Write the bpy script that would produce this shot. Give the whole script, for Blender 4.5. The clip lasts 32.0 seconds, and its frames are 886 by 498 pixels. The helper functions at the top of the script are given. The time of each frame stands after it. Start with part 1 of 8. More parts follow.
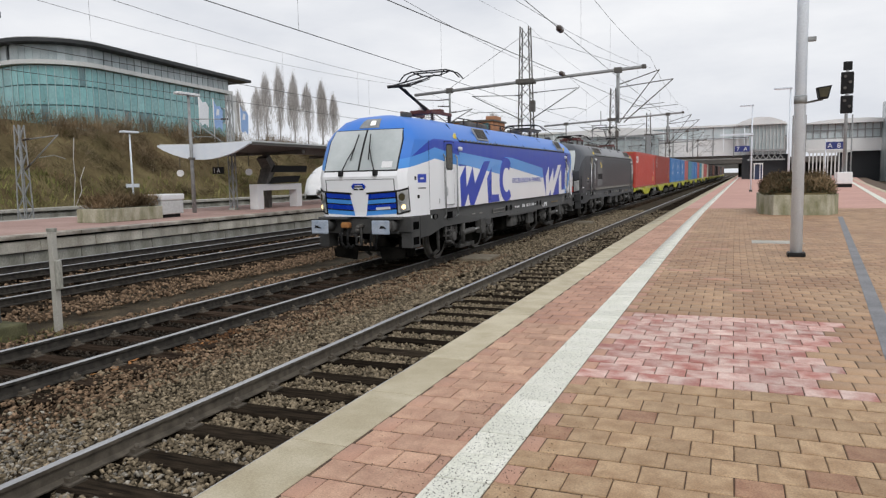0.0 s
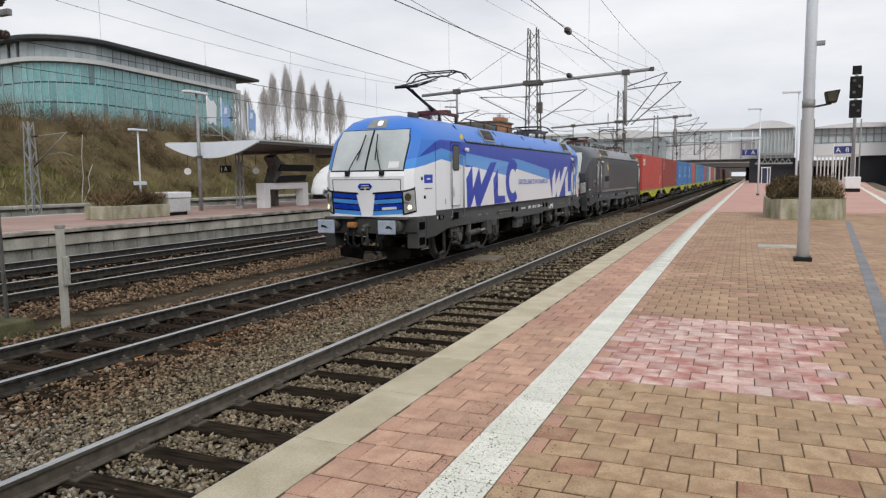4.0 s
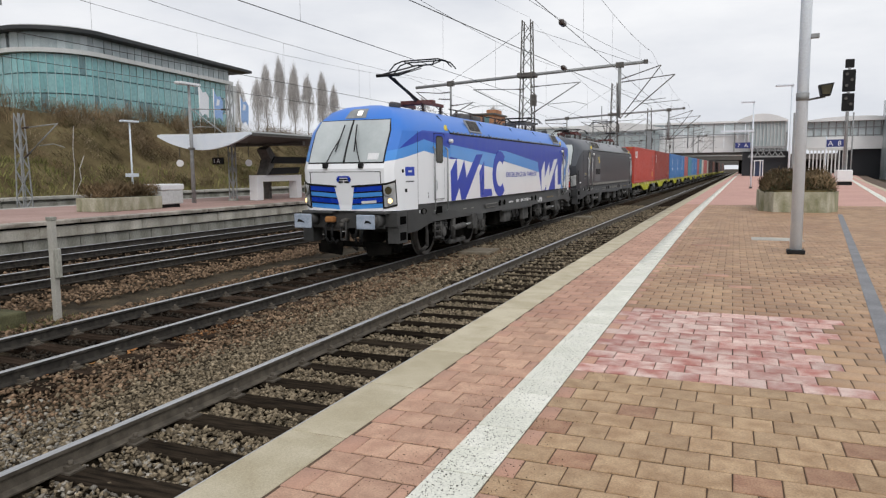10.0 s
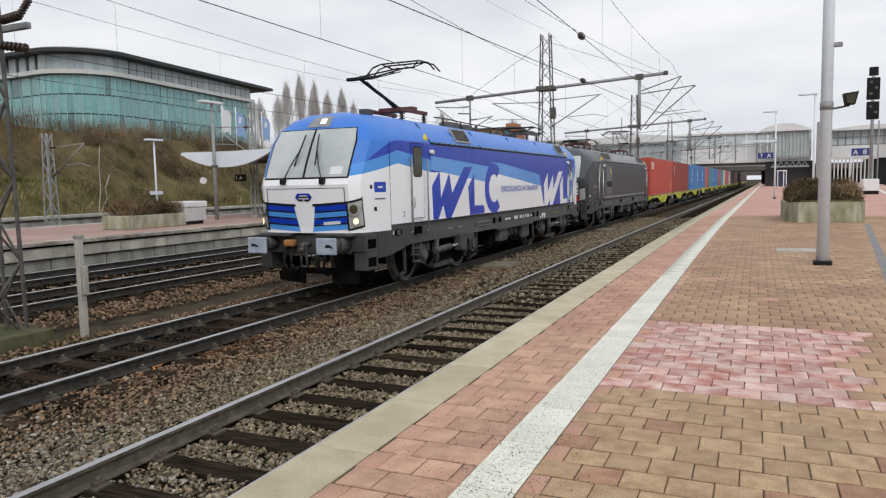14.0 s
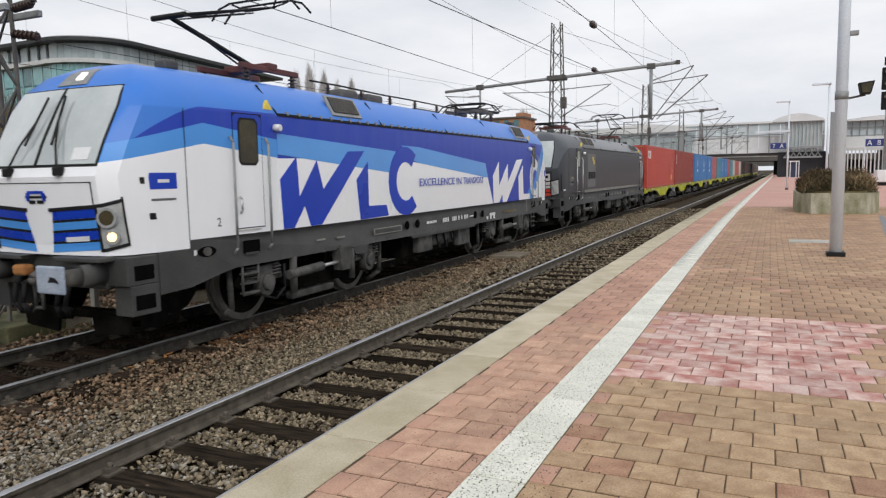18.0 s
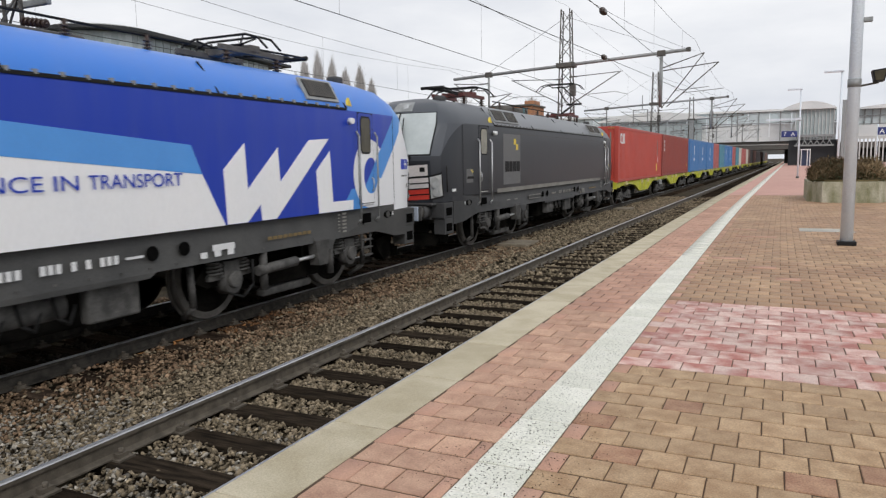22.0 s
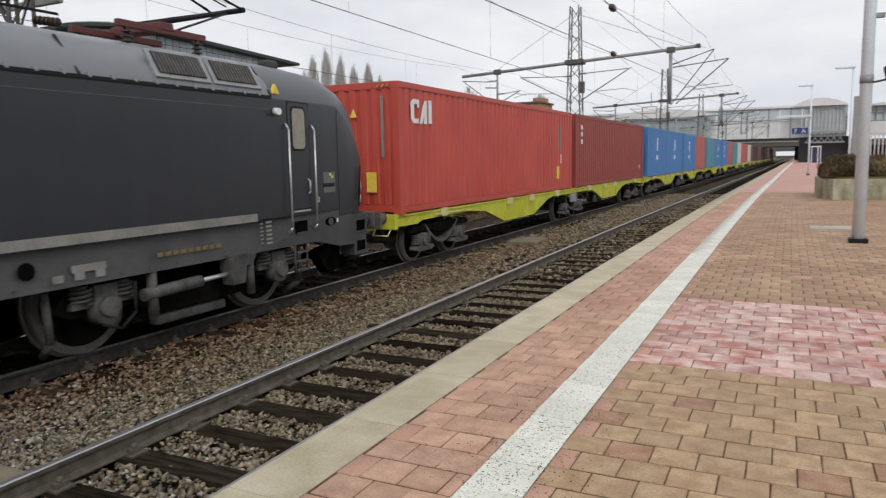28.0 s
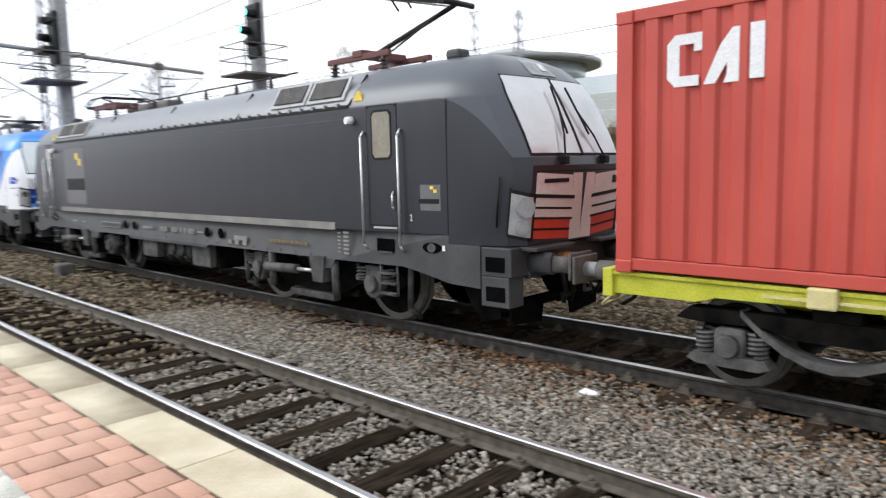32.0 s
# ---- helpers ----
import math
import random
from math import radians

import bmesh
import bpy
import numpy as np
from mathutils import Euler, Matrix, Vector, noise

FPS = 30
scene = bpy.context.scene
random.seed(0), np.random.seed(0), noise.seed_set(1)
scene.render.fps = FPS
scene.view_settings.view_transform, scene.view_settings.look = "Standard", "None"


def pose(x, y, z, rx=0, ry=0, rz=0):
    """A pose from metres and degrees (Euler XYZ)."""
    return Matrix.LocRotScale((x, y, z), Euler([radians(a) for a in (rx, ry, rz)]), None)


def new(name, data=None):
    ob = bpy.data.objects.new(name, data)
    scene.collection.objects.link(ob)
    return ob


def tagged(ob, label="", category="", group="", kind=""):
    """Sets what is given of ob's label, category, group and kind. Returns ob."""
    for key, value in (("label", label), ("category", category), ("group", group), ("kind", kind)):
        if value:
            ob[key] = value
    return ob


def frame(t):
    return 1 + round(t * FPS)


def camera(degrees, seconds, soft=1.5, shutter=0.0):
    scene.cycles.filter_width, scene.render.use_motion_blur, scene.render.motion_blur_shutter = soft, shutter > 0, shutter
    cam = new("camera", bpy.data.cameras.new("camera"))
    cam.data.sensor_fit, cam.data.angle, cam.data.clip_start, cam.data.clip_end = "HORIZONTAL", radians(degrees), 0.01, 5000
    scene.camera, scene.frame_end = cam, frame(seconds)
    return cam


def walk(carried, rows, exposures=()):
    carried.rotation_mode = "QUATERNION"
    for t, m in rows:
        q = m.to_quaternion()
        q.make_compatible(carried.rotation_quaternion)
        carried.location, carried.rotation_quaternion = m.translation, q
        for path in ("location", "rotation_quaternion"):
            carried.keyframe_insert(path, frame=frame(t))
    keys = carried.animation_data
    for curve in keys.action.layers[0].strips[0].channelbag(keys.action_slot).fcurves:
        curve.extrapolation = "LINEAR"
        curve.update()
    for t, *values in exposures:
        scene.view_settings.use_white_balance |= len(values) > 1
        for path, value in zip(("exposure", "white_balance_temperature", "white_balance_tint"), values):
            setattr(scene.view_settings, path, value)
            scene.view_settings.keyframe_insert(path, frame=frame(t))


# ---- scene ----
cam = camera(64.36, 32.0, soft=1.25, shutter=0.4)
PATH = [
    (0.0, 4.118, 0.000, 2.169, 22.250, -5.830, 1.130),
    (0.5, 4.117, 0.006, 2.167, 21.977, -6.308, 1.145),
    (1.0, 4.119, 0.000, 2.173, 21.897, -6.097, 1.158),
    (1.5, 4.121, -0.003, 2.170, 22.058, -6.064, 1.258),
    (2.0, 4.121, -0.006, 2.172, 22.060, -6.070, 1.085),
    (2.5, 4.121, -0.005, 2.171, 22.349, -6.056, 1.009),
    (3.0, 4.121, 0.001, 2.168, 22.687, -6.549, 0.479),
    (3.5, 4.124, -0.014, 2.169, 22.876, -5.714, 0.484),
    (5.5, 4.123, -0.020, 2.172, 22.084, -6.202, 1.115),
    (6.0, 4.124, -0.014, 2.170, 22.009, -6.248, 1.204),
    (6.5, 4.116, -0.010, 2.172, 21.710, -5.997, 1.289),
    (7.0, 4.119, -0.015, 2.174, 22.018, -5.953, 1.543),
    (7.5, 4.115, -0.007, 2.172, 21.887, -6.153, 1.388),
    (8.0, 4.111, -0.005, 2.169, 22.104, -6.397, 1.257),
    (8.5, 4.111, -0.007, 2.170, 22.085, -6.918, 1.200),
    (9.0, 4.111, -0.007, 2.171, 22.055, -6.235, 1.161),
    (9.5, 4.105, -0.001, 2.169, 22.112, -6.241, 0.868),
    (10.0, 4.103, -0.002, 2.167, 22.239, -6.377, 0.464),
    (10.5, 4.100, 0.002, 2.168, 22.497, -6.288, 0.426),
    (11.0, 4.101, -0.001, 2.172, 22.552, -5.994, 0.678),
    (11.5, 4.099, 0.002, 2.172, 22.399, -5.878, 0.765),
    (12.0, 4.092, 0.002, 2.171, 22.819, -5.766, 0.856),
    (12.5, 4.092, -0.003, 2.171, 23.326, -5.615, 1.044),
    (13.0, 4.088, 0.001, 2.172, 23.730, -5.167, 1.285),
    (13.5, 4.088, -0.001, 2.171, 23.880, -5.321, 1.177),
    (14.0, 4.090, -0.007, 2.172, 23.841, -5.222, 1.161),
    (14.5, 4.091, -0.005, 2.171, 23.987, -5.302, 1.144),
    (16.5, 4.078, 0.002, 2.170, 24.561, -5.462, 1.123),
    (17.0, 4.075, 0.006, 2.167, 24.410, -5.679, 0.938),
    (17.5, 4.071, 0.006, 2.168, 24.573, -5.865, 0.998),
    (18.0, 4.074, 0.009, 2.166, 24.618, -6.024, 0.998),
    (18.5, 4.069, 0.005, 2.169, 25.363, -6.011, 0.963),
    (19.0, 4.073, 0.000, 2.169, 25.286, -5.963, 1.019),
    (19.5, 4.076, 0.005, 2.167, 25.549, -6.255, 1.136),
    (20.0, 4.074, 0.006, 2.166, 25.440, -6.352, 1.003),
    (20.5, 4.074, 0.007, 2.166, 25.388, -6.596, 0.887),
    (21.0, 4.061, 0.032, 2.169, 25.488, -6.769, 0.710),
    (21.5, 4.067, 0.007, 2.165, 25.239, -6.890, 0.741),
    (22.0, 4.070, 0.009, 2.165, 25.280, -6.975, 0.933),
    (22.5, 4.079, -0.002, 2.164, 25.110, -7.195, 0.973),
    (23.0, 4.079, -0.007, 2.165, 25.087, -7.063, 0.946),
    (23.5, 4.079, -0.011, 2.170, 24.749, -6.738, 1.024),
    (24.0, 4.071, 0.001, 2.164, 24.660, -7.052, 0.946),
    (24.5, 4.070, -0.002, 2.163, 24.554, -7.329, 0.659),
    (25.0, 4.067, -0.002, 2.160, 25.273, -7.480, 0.394),
    (25.5, 4.067, 0.004, 2.156, 24.753, -7.737, 0.524),
    (27.5, 4.075, -0.003, 2.163, 24.781, -7.132, 0.971),
    (28.0, 4.055, -0.008, 2.164, 25.933, -7.169, 1.003),
    (28.5, 3.990, -0.022, 2.159, 31.568, -6.542, 1.176),
    (29.0, 3.930, -0.052, 2.135, 38.160, -6.200, 0.800),
    (29.4, 3.922, -0.172, 2.118, 45.250, -6.080, 1.220),
    (29.8, 3.815, -0.284, 2.063, 56.570, -6.660, 0.790),
    (30.2, 3.786, -0.266, 2.135, 74.490, -7.070, 1.790),
    (30.4, 3.728, -0.218, 2.261, 82.670, -7.330, 1.690),
    (30.6, 3.720, -0.210, 2.221, 90.830, -7.350, 0.340),
    (31.0, 3.699, -0.153, 2.216, 106.880, -7.910, 0.540),
    (31.3, 3.707, -0.138, 2.218, 115.230, -7.370, 1.090),
    (31.5, 3.695, -0.111, 2.219, 121.670, -7.150, 1.180),
    (32.0, 3.665, -0.044, 2.222, 133.920, -6.590, 1.410),
]
EXPOSURES = [(0.0, -0.03, 6500, 10), (25.0, 0.0, 6500, 10), (28.0, -0.05, 6500, 10), (29.0, -0.1, 6500, 10), (29.5, 0.28, 6350, 10), (30.0, 1.1, 6150, 10), (30.6, 1.3, 6050, 10), (31.0, 1.4, 6000, 9), (31.5, 1.15, 6100, 10), (32.0, 0.78, 6250, 10)]
walk(cam, [(t, pose(x, y, z, 90 + pitch, roll, yaw)) for t, x, y, z, yaw, pitch, roll in PATH], EXPOSURES)

# overcast daylight
world = bpy.data.worlds.new("sky")
scene.world = world
world.use_nodes = True
wn = world.node_tree.nodes
wl = world.node_tree.links
wn.clear()
w_out = wn.new("ShaderNodeOutputWorld")
w_bg = wn.new("ShaderNodeBackground")
w_co = wn.new("ShaderNodeTexCoord")
w_map = wn.new("ShaderNodeMapping")
w_map.inputs["Scale"].default_value = (1.0, 1.0, 3.2)
w_no = wn.new("ShaderNodeTexNoise")
w_no.inputs["Scale"].default_value = 2.2
w_no.inputs["Detail"].default_value = 7.0
w_no.inputs["Roughness"].default_value = 0.55
w_ra = wn.new("ShaderNodeValToRGB")
w_ra.color_ramp.elements[0].position = 0.32
w_ra.color_ramp.elements[0].color = (0.66, 0.69, 0.75, 1)
w_ra.color_ramp.elements[1].position = 0.68
w_ra.color_ramp.elements[1].color = (0.93, 0.94, 0.96, 1)
wl.new(w_co.outputs["Generated"], w_map.inputs["Vector"])
wl.new(w_map.outputs["Vector"], w_no.inputs["Vector"])
wl.new(w_no.outputs["Fac"], w_ra.inputs["Fac"])
wl.new(w_ra.outputs["Color"], w_bg.inputs["Color"])
w_bg.inputs["Strength"].default_value = 1.05
wl.new(w_bg.outputs["Background"], w_out.inputs["Surface"])
sun_data = bpy.data.lights.new("sun", "SUN")
sun_data.energy = 1.3
sun_data.angle = radians(30)
sun_data.color = (1.0, 0.97, 0.93)
sun = new("sun", sun_data)
sun.rotation_euler = (radians(52), 0, radians(35))


# ---- materials ----
def mat(name, c1, c2=None, rough=0.6, metal=0.0, scale=6.0, fine=60.0, bump=0.0, grime=0.0, vary=0.0, island=0.0, stretch=(1, 1, 1), spec=0.5, coat=0.0):
    """Two colours mixed by coarse noise, fine grain, bump, dark grime, and a shift per object or per island."""
    m = bpy.data.materials.new(name)
    m.use_nodes = True
    n, l = m.node_tree.nodes, m.node_tree.links
    b = n["Principled BSDF"]
    c2 = c2 or tuple(v * 0.8 for v in c1)
    co = n.new("ShaderNodeTexCoord")
    mp = n.new("ShaderNodeMapping")
    mp.inputs["Scale"].default_value = stretch
    if vary:
        # each piece takes its own stretch of the pattern
        oi = n.new("ShaderNodeObjectInfo")
        sh = n.new("ShaderNodeVectorMath")
        sh.operation = "MULTIPLY_ADD"
        sh.inputs[1].default_value = (31.0, 53.0, 17.0)
        l.new(oi.outputs["Random"], sh.inputs[0])
        l.new(co.outputs["Object"], sh.inputs[2])
        l.new(sh.outputs["Vector"], mp.inputs["Vector"])
    else:
        l.new(co.outputs["Object"], mp.inputs["Vector"])
    a = n.new("ShaderNodeTexNoise")
    a.inputs["Scale"].default_value = scale
    a.inputs["Detail"].default_value = 6
    f = n.new("ShaderNodeTexNoise")
    f.inputs["Scale"].default_value = fine
    f.inputs["Detail"].default_value = 3
    l.new(mp.outputs["Vector"], a.inputs["Vector"])
    l.new(mp.outputs["Vector"], f.inputs["Vector"])
    r = n.new("ShaderNodeValToRGB")
    r.color_ramp.elements[0].position = 0.35
    r.color_ramp.elements[1].position = 0.65
    r.color_ramp.elements[0].color = (*c1, 1)
    r.color_ramp.elements[1].color = (*c2, 1)
    l.new(a.outputs["Fac"], r.inputs["Fac"])
    col = r.outputs["Color"]
    hsv = n.new("ShaderNodeHueSaturation")
    l.new(col, hsv.inputs["Color"])
    g = n.new("ShaderNodeMapRange")
    g.inputs["From Min"].default_value, g.inputs["From Max"].default_value = 0.3, 0.7
    lo_hi = (0.975, 1.02) if coat else (0.88 - grime * 0.3, 1.1)
    g.inputs["To Min"].default_value, g.inputs["To Max"].default_value = lo_hi
    l.new(f.outputs["Fac"], g.inputs["Value"])
    val = g.outputs["Result"]
    if vary or island:
        src = n.new("ShaderNodeObjectInfo").outputs["Random"] if vary else n.new("ShaderNodeNewGeometry").outputs["Random Per Island"]
        k = vary or island
        vr = n.new("ShaderNodeMapRange")
        vr.inputs["To Min"].default_value, vr.inputs["To Max"].default_value = 1 - k, 1 + k
        l.new(src, vr.inputs["Value"])
        mu = n.new("ShaderNodeMath")
        mu.operation = "MULTIPLY"
        l.new(vr.outputs["Result"], mu.inputs[0])
        l.new(val, mu.inputs[1])
        val = mu.outputs["Value"]
    l.new(val, hsv.inputs["Value"])
    l.new(hsv.outputs["Color"], b.inputs["Base Color"])
    rr = n.new("ShaderNodeMapRange")
    rr.inputs["To Min"].default_value, rr.inputs["To Max"].default_value = max(0.03, rough - 0.12), min(1, rough + 0.12)
    l.new(a.outputs["Fac"], rr.inputs["Value"])
    l.new(rr.outputs["Result"], b.inputs["Roughness"])
    b.inputs["Metallic"].default_value = metal
    b.inputs["Specular IOR Level"].default_value = spec
    b.inputs["Coat Weight"].default_value = coat
    if bump:
        bp = n.new("ShaderNodeBump")
        bp.inputs["Strength"].default_value = bump
        bp.inputs["Distance"].default_value = 0.01
        l.new(f.outputs["Fac"], bp.inputs["Height"])
        l.new(bp.outputs["Normal"], b.inputs["Normal"])
    return m


def glow(name, col, power):
    m = bpy.data.materials.new(name)
    m.use_nodes = True
    b = m.node_tree.nodes["Principled BSDF"]
    b.inputs["Base Color"].default_value = (*col, 1)
    b.inputs["Emission Color"].default_value = (*col, 1)
    b.inputs["Emission Strength"].default_value = power
    return m


RAIL_RUST = mat("rusty_rail_side", (0.065, 0.054, 0.041), (0.13, 0.11, 0.085), 0.75, 0.1, 9, 90, 0.2)
RAIL_TOP = mat("polished_rail_head", (0.56, 0.56, 0.57), (0.4, 0.4, 0.4), 0.45, 0.9, 3, 200, 0, stretch=(20, 0.4, 1))
TIMBER = mat("tarred_timber", (0.014, 0.0115, 0.009), (0.042, 0.032, 0.023), 0.85, 0, 5, 70, 0.7, 0.4, vary=0.4, stretch=(0.6, 5, 5), spec=0.0)
STONE = mat("ballast_stone", (0.142, 0.113, 0.075), (0.29, 0.236, 0.162), 0.9, 0, 14, 90, 0.5, 0.5, island=0.62, spec=0.12)
STONE_RUST = mat("rust_stained_ballast_stone", (0.115, 0.075, 0.047), (0.29, 0.2, 0.13), 0.9, 0, 9, 90, 0.5, 0.6, island=0.65, spec=0.1)
GROUND = mat("gravel_ground", (0.035, 0.028, 0.019), (0.09, 0.071, 0.046), 0.95, 0, 1.6, 26, 1.0, 0.9, spec=0.08)
TIMBER_OIL = mat("rust_stained_timber", (0.025, 0.018, 0.0135), (0.07, 0.05, 0.037), 0.95, 0, 5, 70, 0.7, 0.4, vary=0.4, stretch=(0.6, 5, 5), spec=0.0)
COPING = mat("platform_edge_concrete", (0.43, 0.37, 0.25), (0.55, 0.49, 0.36), 0.85, 0, 3, 120, 0.25, 0.2, vary=0.06)
CONC = mat("grey_concrete", (0.36, 0.35, 0.31), (0.5, 0.48, 0.43), 0.85, 0, 2.2, 60, 0.35, 0.5)
CONC_OLD = mat("stained_concrete", (0.22, 0.22, 0.18), (0.47, 0.46, 0.41), 0.9, 0, 1.3, 40, 0.4, 0.7, stretch=(1, 1, 0.35))
MOSS_DARK = mat("dark_mossy_concrete", (0.05, 0.052, 0.028), (0.13, 0.125, 0.07), 0.95, 0, 2.6, 40, 0.5, 0.6, spec=0.1)
RAIL_SOOT = mat("brake_dusted_rail_side", (0.03, 0.028, 0.025), (0.065, 0.058, 0.05), 0.75, 0.1, 9, 90, 0.2, spec=0.1)
MOSSY = mat("mossy_concrete", (0.22, 0.22, 0.12), (0.5, 0.47, 0.37), 0.9, 0, 2.6, 40, 0.5, 0.6, stretch=(1, 1, 0.4))
BRICK_PINK = mat("pink_paver", (0.44, 0.255, 0.175), (0.57, 0.36, 0.25), 0.8, 0, 7, 110, 0.3, 0.5, vary=0.13)
BRICK_TAN = mat("tan_paver", (0.36, 0.225, 0.12), (0.5, 0.345, 0.205), 0.7, 0, 8, 110, 0.35, 0.7, vary=0.11)
BRICK_RED = mat("reddish_tan_paver", (0.31, 0.155, 0.09), (0.43, 0.255, 0.155), 0.7, 0, 8, 110, 0.35, 0.7, vary=0.14)
BRICK_TAN_FAR = mat("tan_pavers_joined", (0.34, 0.195, 0.11), (0.44, 0.285, 0.17), 0.65, 0, 1.1, 120, 0.35, 0.4, island=0.16)
BRICK_PINK_FAR = mat("pink_pavers_joined", (0.43, 0.24, 0.17), (0.55, 0.33, 0.235), 0.8, 0, 1.1, 120, 0.3, 0.25, island=0.11)
BRICK_CHALK = mat("chalk_stained_paver", (0.42, 0.165, 0.135), (0.7, 0.53, 0.47), 0.8, 0, 5.0, 110, 0.3, 0.3, vary=0.17)
JOINT = mat("dark_sand_joint", (0.06, 0.034, 0.019), (0.12, 0.078, 0.046), 0.95, 0, 4, 80, 0.4)
PINK_SURF = mat("far_pink_paving", (0.5, 0.28, 0.23), (0.58, 0.34, 0.28), 0.85, 0, 0.5, 14, 0.2, 0.3)
DRAIN = mat("grey_drain_channel", (0.17, 0.17, 0.18), (0.25, 0.25, 0.26), 0.7, 0.1, 3, 40, 0.3, 0.4)


def speckled():
    m = mat("white_speckled_slab", (0.66, 0.66, 0.57), (0.77, 0.76, 0.68), 0.8, 0, 3, 60, 0.15, 0.1, vary=0.05)
    n, l = m.node_tree.nodes, m.node_tree.links
    b = n["Principled BSDF"]
    old = b.inputs["Base Color"].links[0].from_socket
    co = n.new("ShaderNodeTexCoord")
    v = n.new("ShaderNodeTexNoise")
    v.inputs["Scale"].default_value = 75
    v.inputs["Detail"].default_value = 1
    l.new(co.outputs["Object"], v.inputs["Vector"])
    w = n.new("ShaderNodeTexNoise")
    w.inputs["Scale"].default_value = 1.7
    l.new(co.outputs["Object"], w.inputs["Vector"])
    s = n.new("ShaderNodeMath")
    s.operation = "MULTIPLY_ADD"
    s.inputs[1].default_value = 0.35
    l.new(w.outputs["Fac"], s.inputs[0])
    l.new(v.outputs["Fac"], s.inputs[2])
    g = n.new("ShaderNodeMapRange")
    g.inputs["From Min"].default_value, g.inputs["From Max"].default_value = 0.84, 0.89
    l.new(s.outputs["Value"], g.inputs["Value"])
    mx = n.new("ShaderNodeMixRGB")
    mx.inputs["Color2"].default_value = (0.12, 0.12, 0.11, 1)
    l.new(g.outputs["Result"], mx.inputs["Fac"])
    l.new(old, mx.inputs["Color1"])
    l.new(mx.outputs["Color"], b.inputs["Base Color"])
    return m


WHITE_SLAB = speckled()
STEEL = mat("galvanised_steel", (0.26, 0.27, 0.27), (0.36, 0.37, 0.37), 0.6, 0.3, 6, 60, 0.1, 0.3)
STEEL_DARK = mat("dark_weathered_steel", (0.09, 0.085, 0.08), (0.15, 0.14, 0.125), 0.7, 0.3, 6, 60, 0.15, 0.4)
POLE_GREY = mat("pale_grey_painted_pole", (0.68, 0.74, 0.81), (0.74, 0.79, 0.84), 0.45, 0, 2, 60, 0.05, 0.1)
BLACK = mat("black_paint", (0.006, 0.006, 0.0065), (0.011, 0.011, 0.011), 0.6, 0, 4, 60, 0.05, spec=0.25)
RUBBER = mat("black_rubber", (0.009, 0.009, 0.009), (0.016, 0.016, 0.016), 0.75, 0, 8, 60, 0.1, spec=0.25)
WIRE = mat("contact_wire", (0.05, 0.05, 0.052), (0.08, 0.08, 0.08), 0.6, 0.3)
INSULATOR = mat("brown_insulator", (0.035, 0.02, 0.016), (0.05, 0.03, 0.022), 0.3)
WHITE = mat("white_paint", (0.72, 0.73, 0.74), (0.78, 0.78, 0.78), 0.4, 0, 2, 60, 0.03, 0.1)
LOCO_WHITE = mat("glossy_white_livery", (0.86, 0.87, 0.89), (0.9, 0.9, 0.91), 0.3, 0, 0.9, 40, 0, 0.12, coat=0.35, stretch=(1, 1, 0.4))
BLUE_DARK = mat("deep_blue_livery", (0.006, 0.042, 0.42), (0.008, 0.05, 0.48), 0.3, 0, 0.9, 40, 0, 0.1, coat=0.02, spec=0.35)
BLUE_MID = mat("sky_blue_livery", (0.065, 0.29, 0.74), (0.08, 0.33, 0.8), 0.36, 0, 0.9, 40, 0, 0.1, coat=0.3)
# black without gloss: the shade of deep recesses put on flat plates
OPENING_SHADE = mat("painted_opening_shade", (0.004, 0.004, 0.004), (0.006, 0.006, 0.006), 0.95, spec=0.0)
FRAME_GREY = mat("dusty_grey_frame", (0.042, 0.042, 0.041), (0.07, 0.069, 0.066), 0.62, 0, 2, 50, 0.1, 0.4)
FRAME_BLACK = mat("dusty_black_frame", (0.036, 0.0365, 0.038), (0.066, 0.066, 0.066), 0.62, 0, 2, 50, 0.1, 0.4)
# near-black base: the shade under the vehicles is put into the colour
SHADE_BLACK = mat("painted_shade_black", (0.005, 0.0048, 0.0044), (0.014, 0.013, 0.0115), 0.9, 0, 4, 50, 0.2, 0.6, spec=0.0)
BOGIE_LIGHT = mat("dusty_grey_bogie_part", (0.05, 0.049, 0.047), (0.12, 0.116, 0.11), 0.8, 0, 5, 50, 0.15, 0.5, spec=0.3)
WHEEL = mat("wheel_steel", (0.1, 0.095, 0.087), (0.17, 0.16, 0.145), 0.65, 0.3, 5, 60, 0.1, 0.4)
CHROME = mat("brushed_handrail", (0.5, 0.51, 0.52), (0.62, 0.62, 0.62), 0.35, 0.6, 6, 80)
# pale base stands for the reflected sky and the blinds behind the glass
SCREEN = mat("windscreen_painted_sky", (0.36, 0.4, 0.4), (0.56, 0.6, 0.6), 0.06, 0, 0.7, 20, 0, 0.0, spec=0.9, coat=0.6)
SIDE_GLASS = mat("tinted_side_window", (0.035, 0.03, 0.014), (0.07, 0.058, 0.03), 0.15, 0, 2, 20, 0, 0.0, spec=0.3)
BEIGE_GLASS = mat("blinded_side_window", (0.17, 0.155, 0.105), (0.24, 0.215, 0.15), 0.12, 0, 2, 20, 0, 0.0, spec=0.8)
LAMP_GLASS = mat("headlight_glass", (0.4, 0.42, 0.43), (0.55, 0.56, 0.56), 0.12, 0.2, 4, 30, 0, spec=0.9)
HEADLIGHT = glow("lit_headlight", (1.0, 0.66, 0.3), 2.2)
TOPLIGHT = glow("lit_top_headlight", (1.0, 0.95, 0.9), 0.8)
SIGNAL_GREEN = glow("lit_green_signal", (0.1, 0.95, 0.62), 5.0)
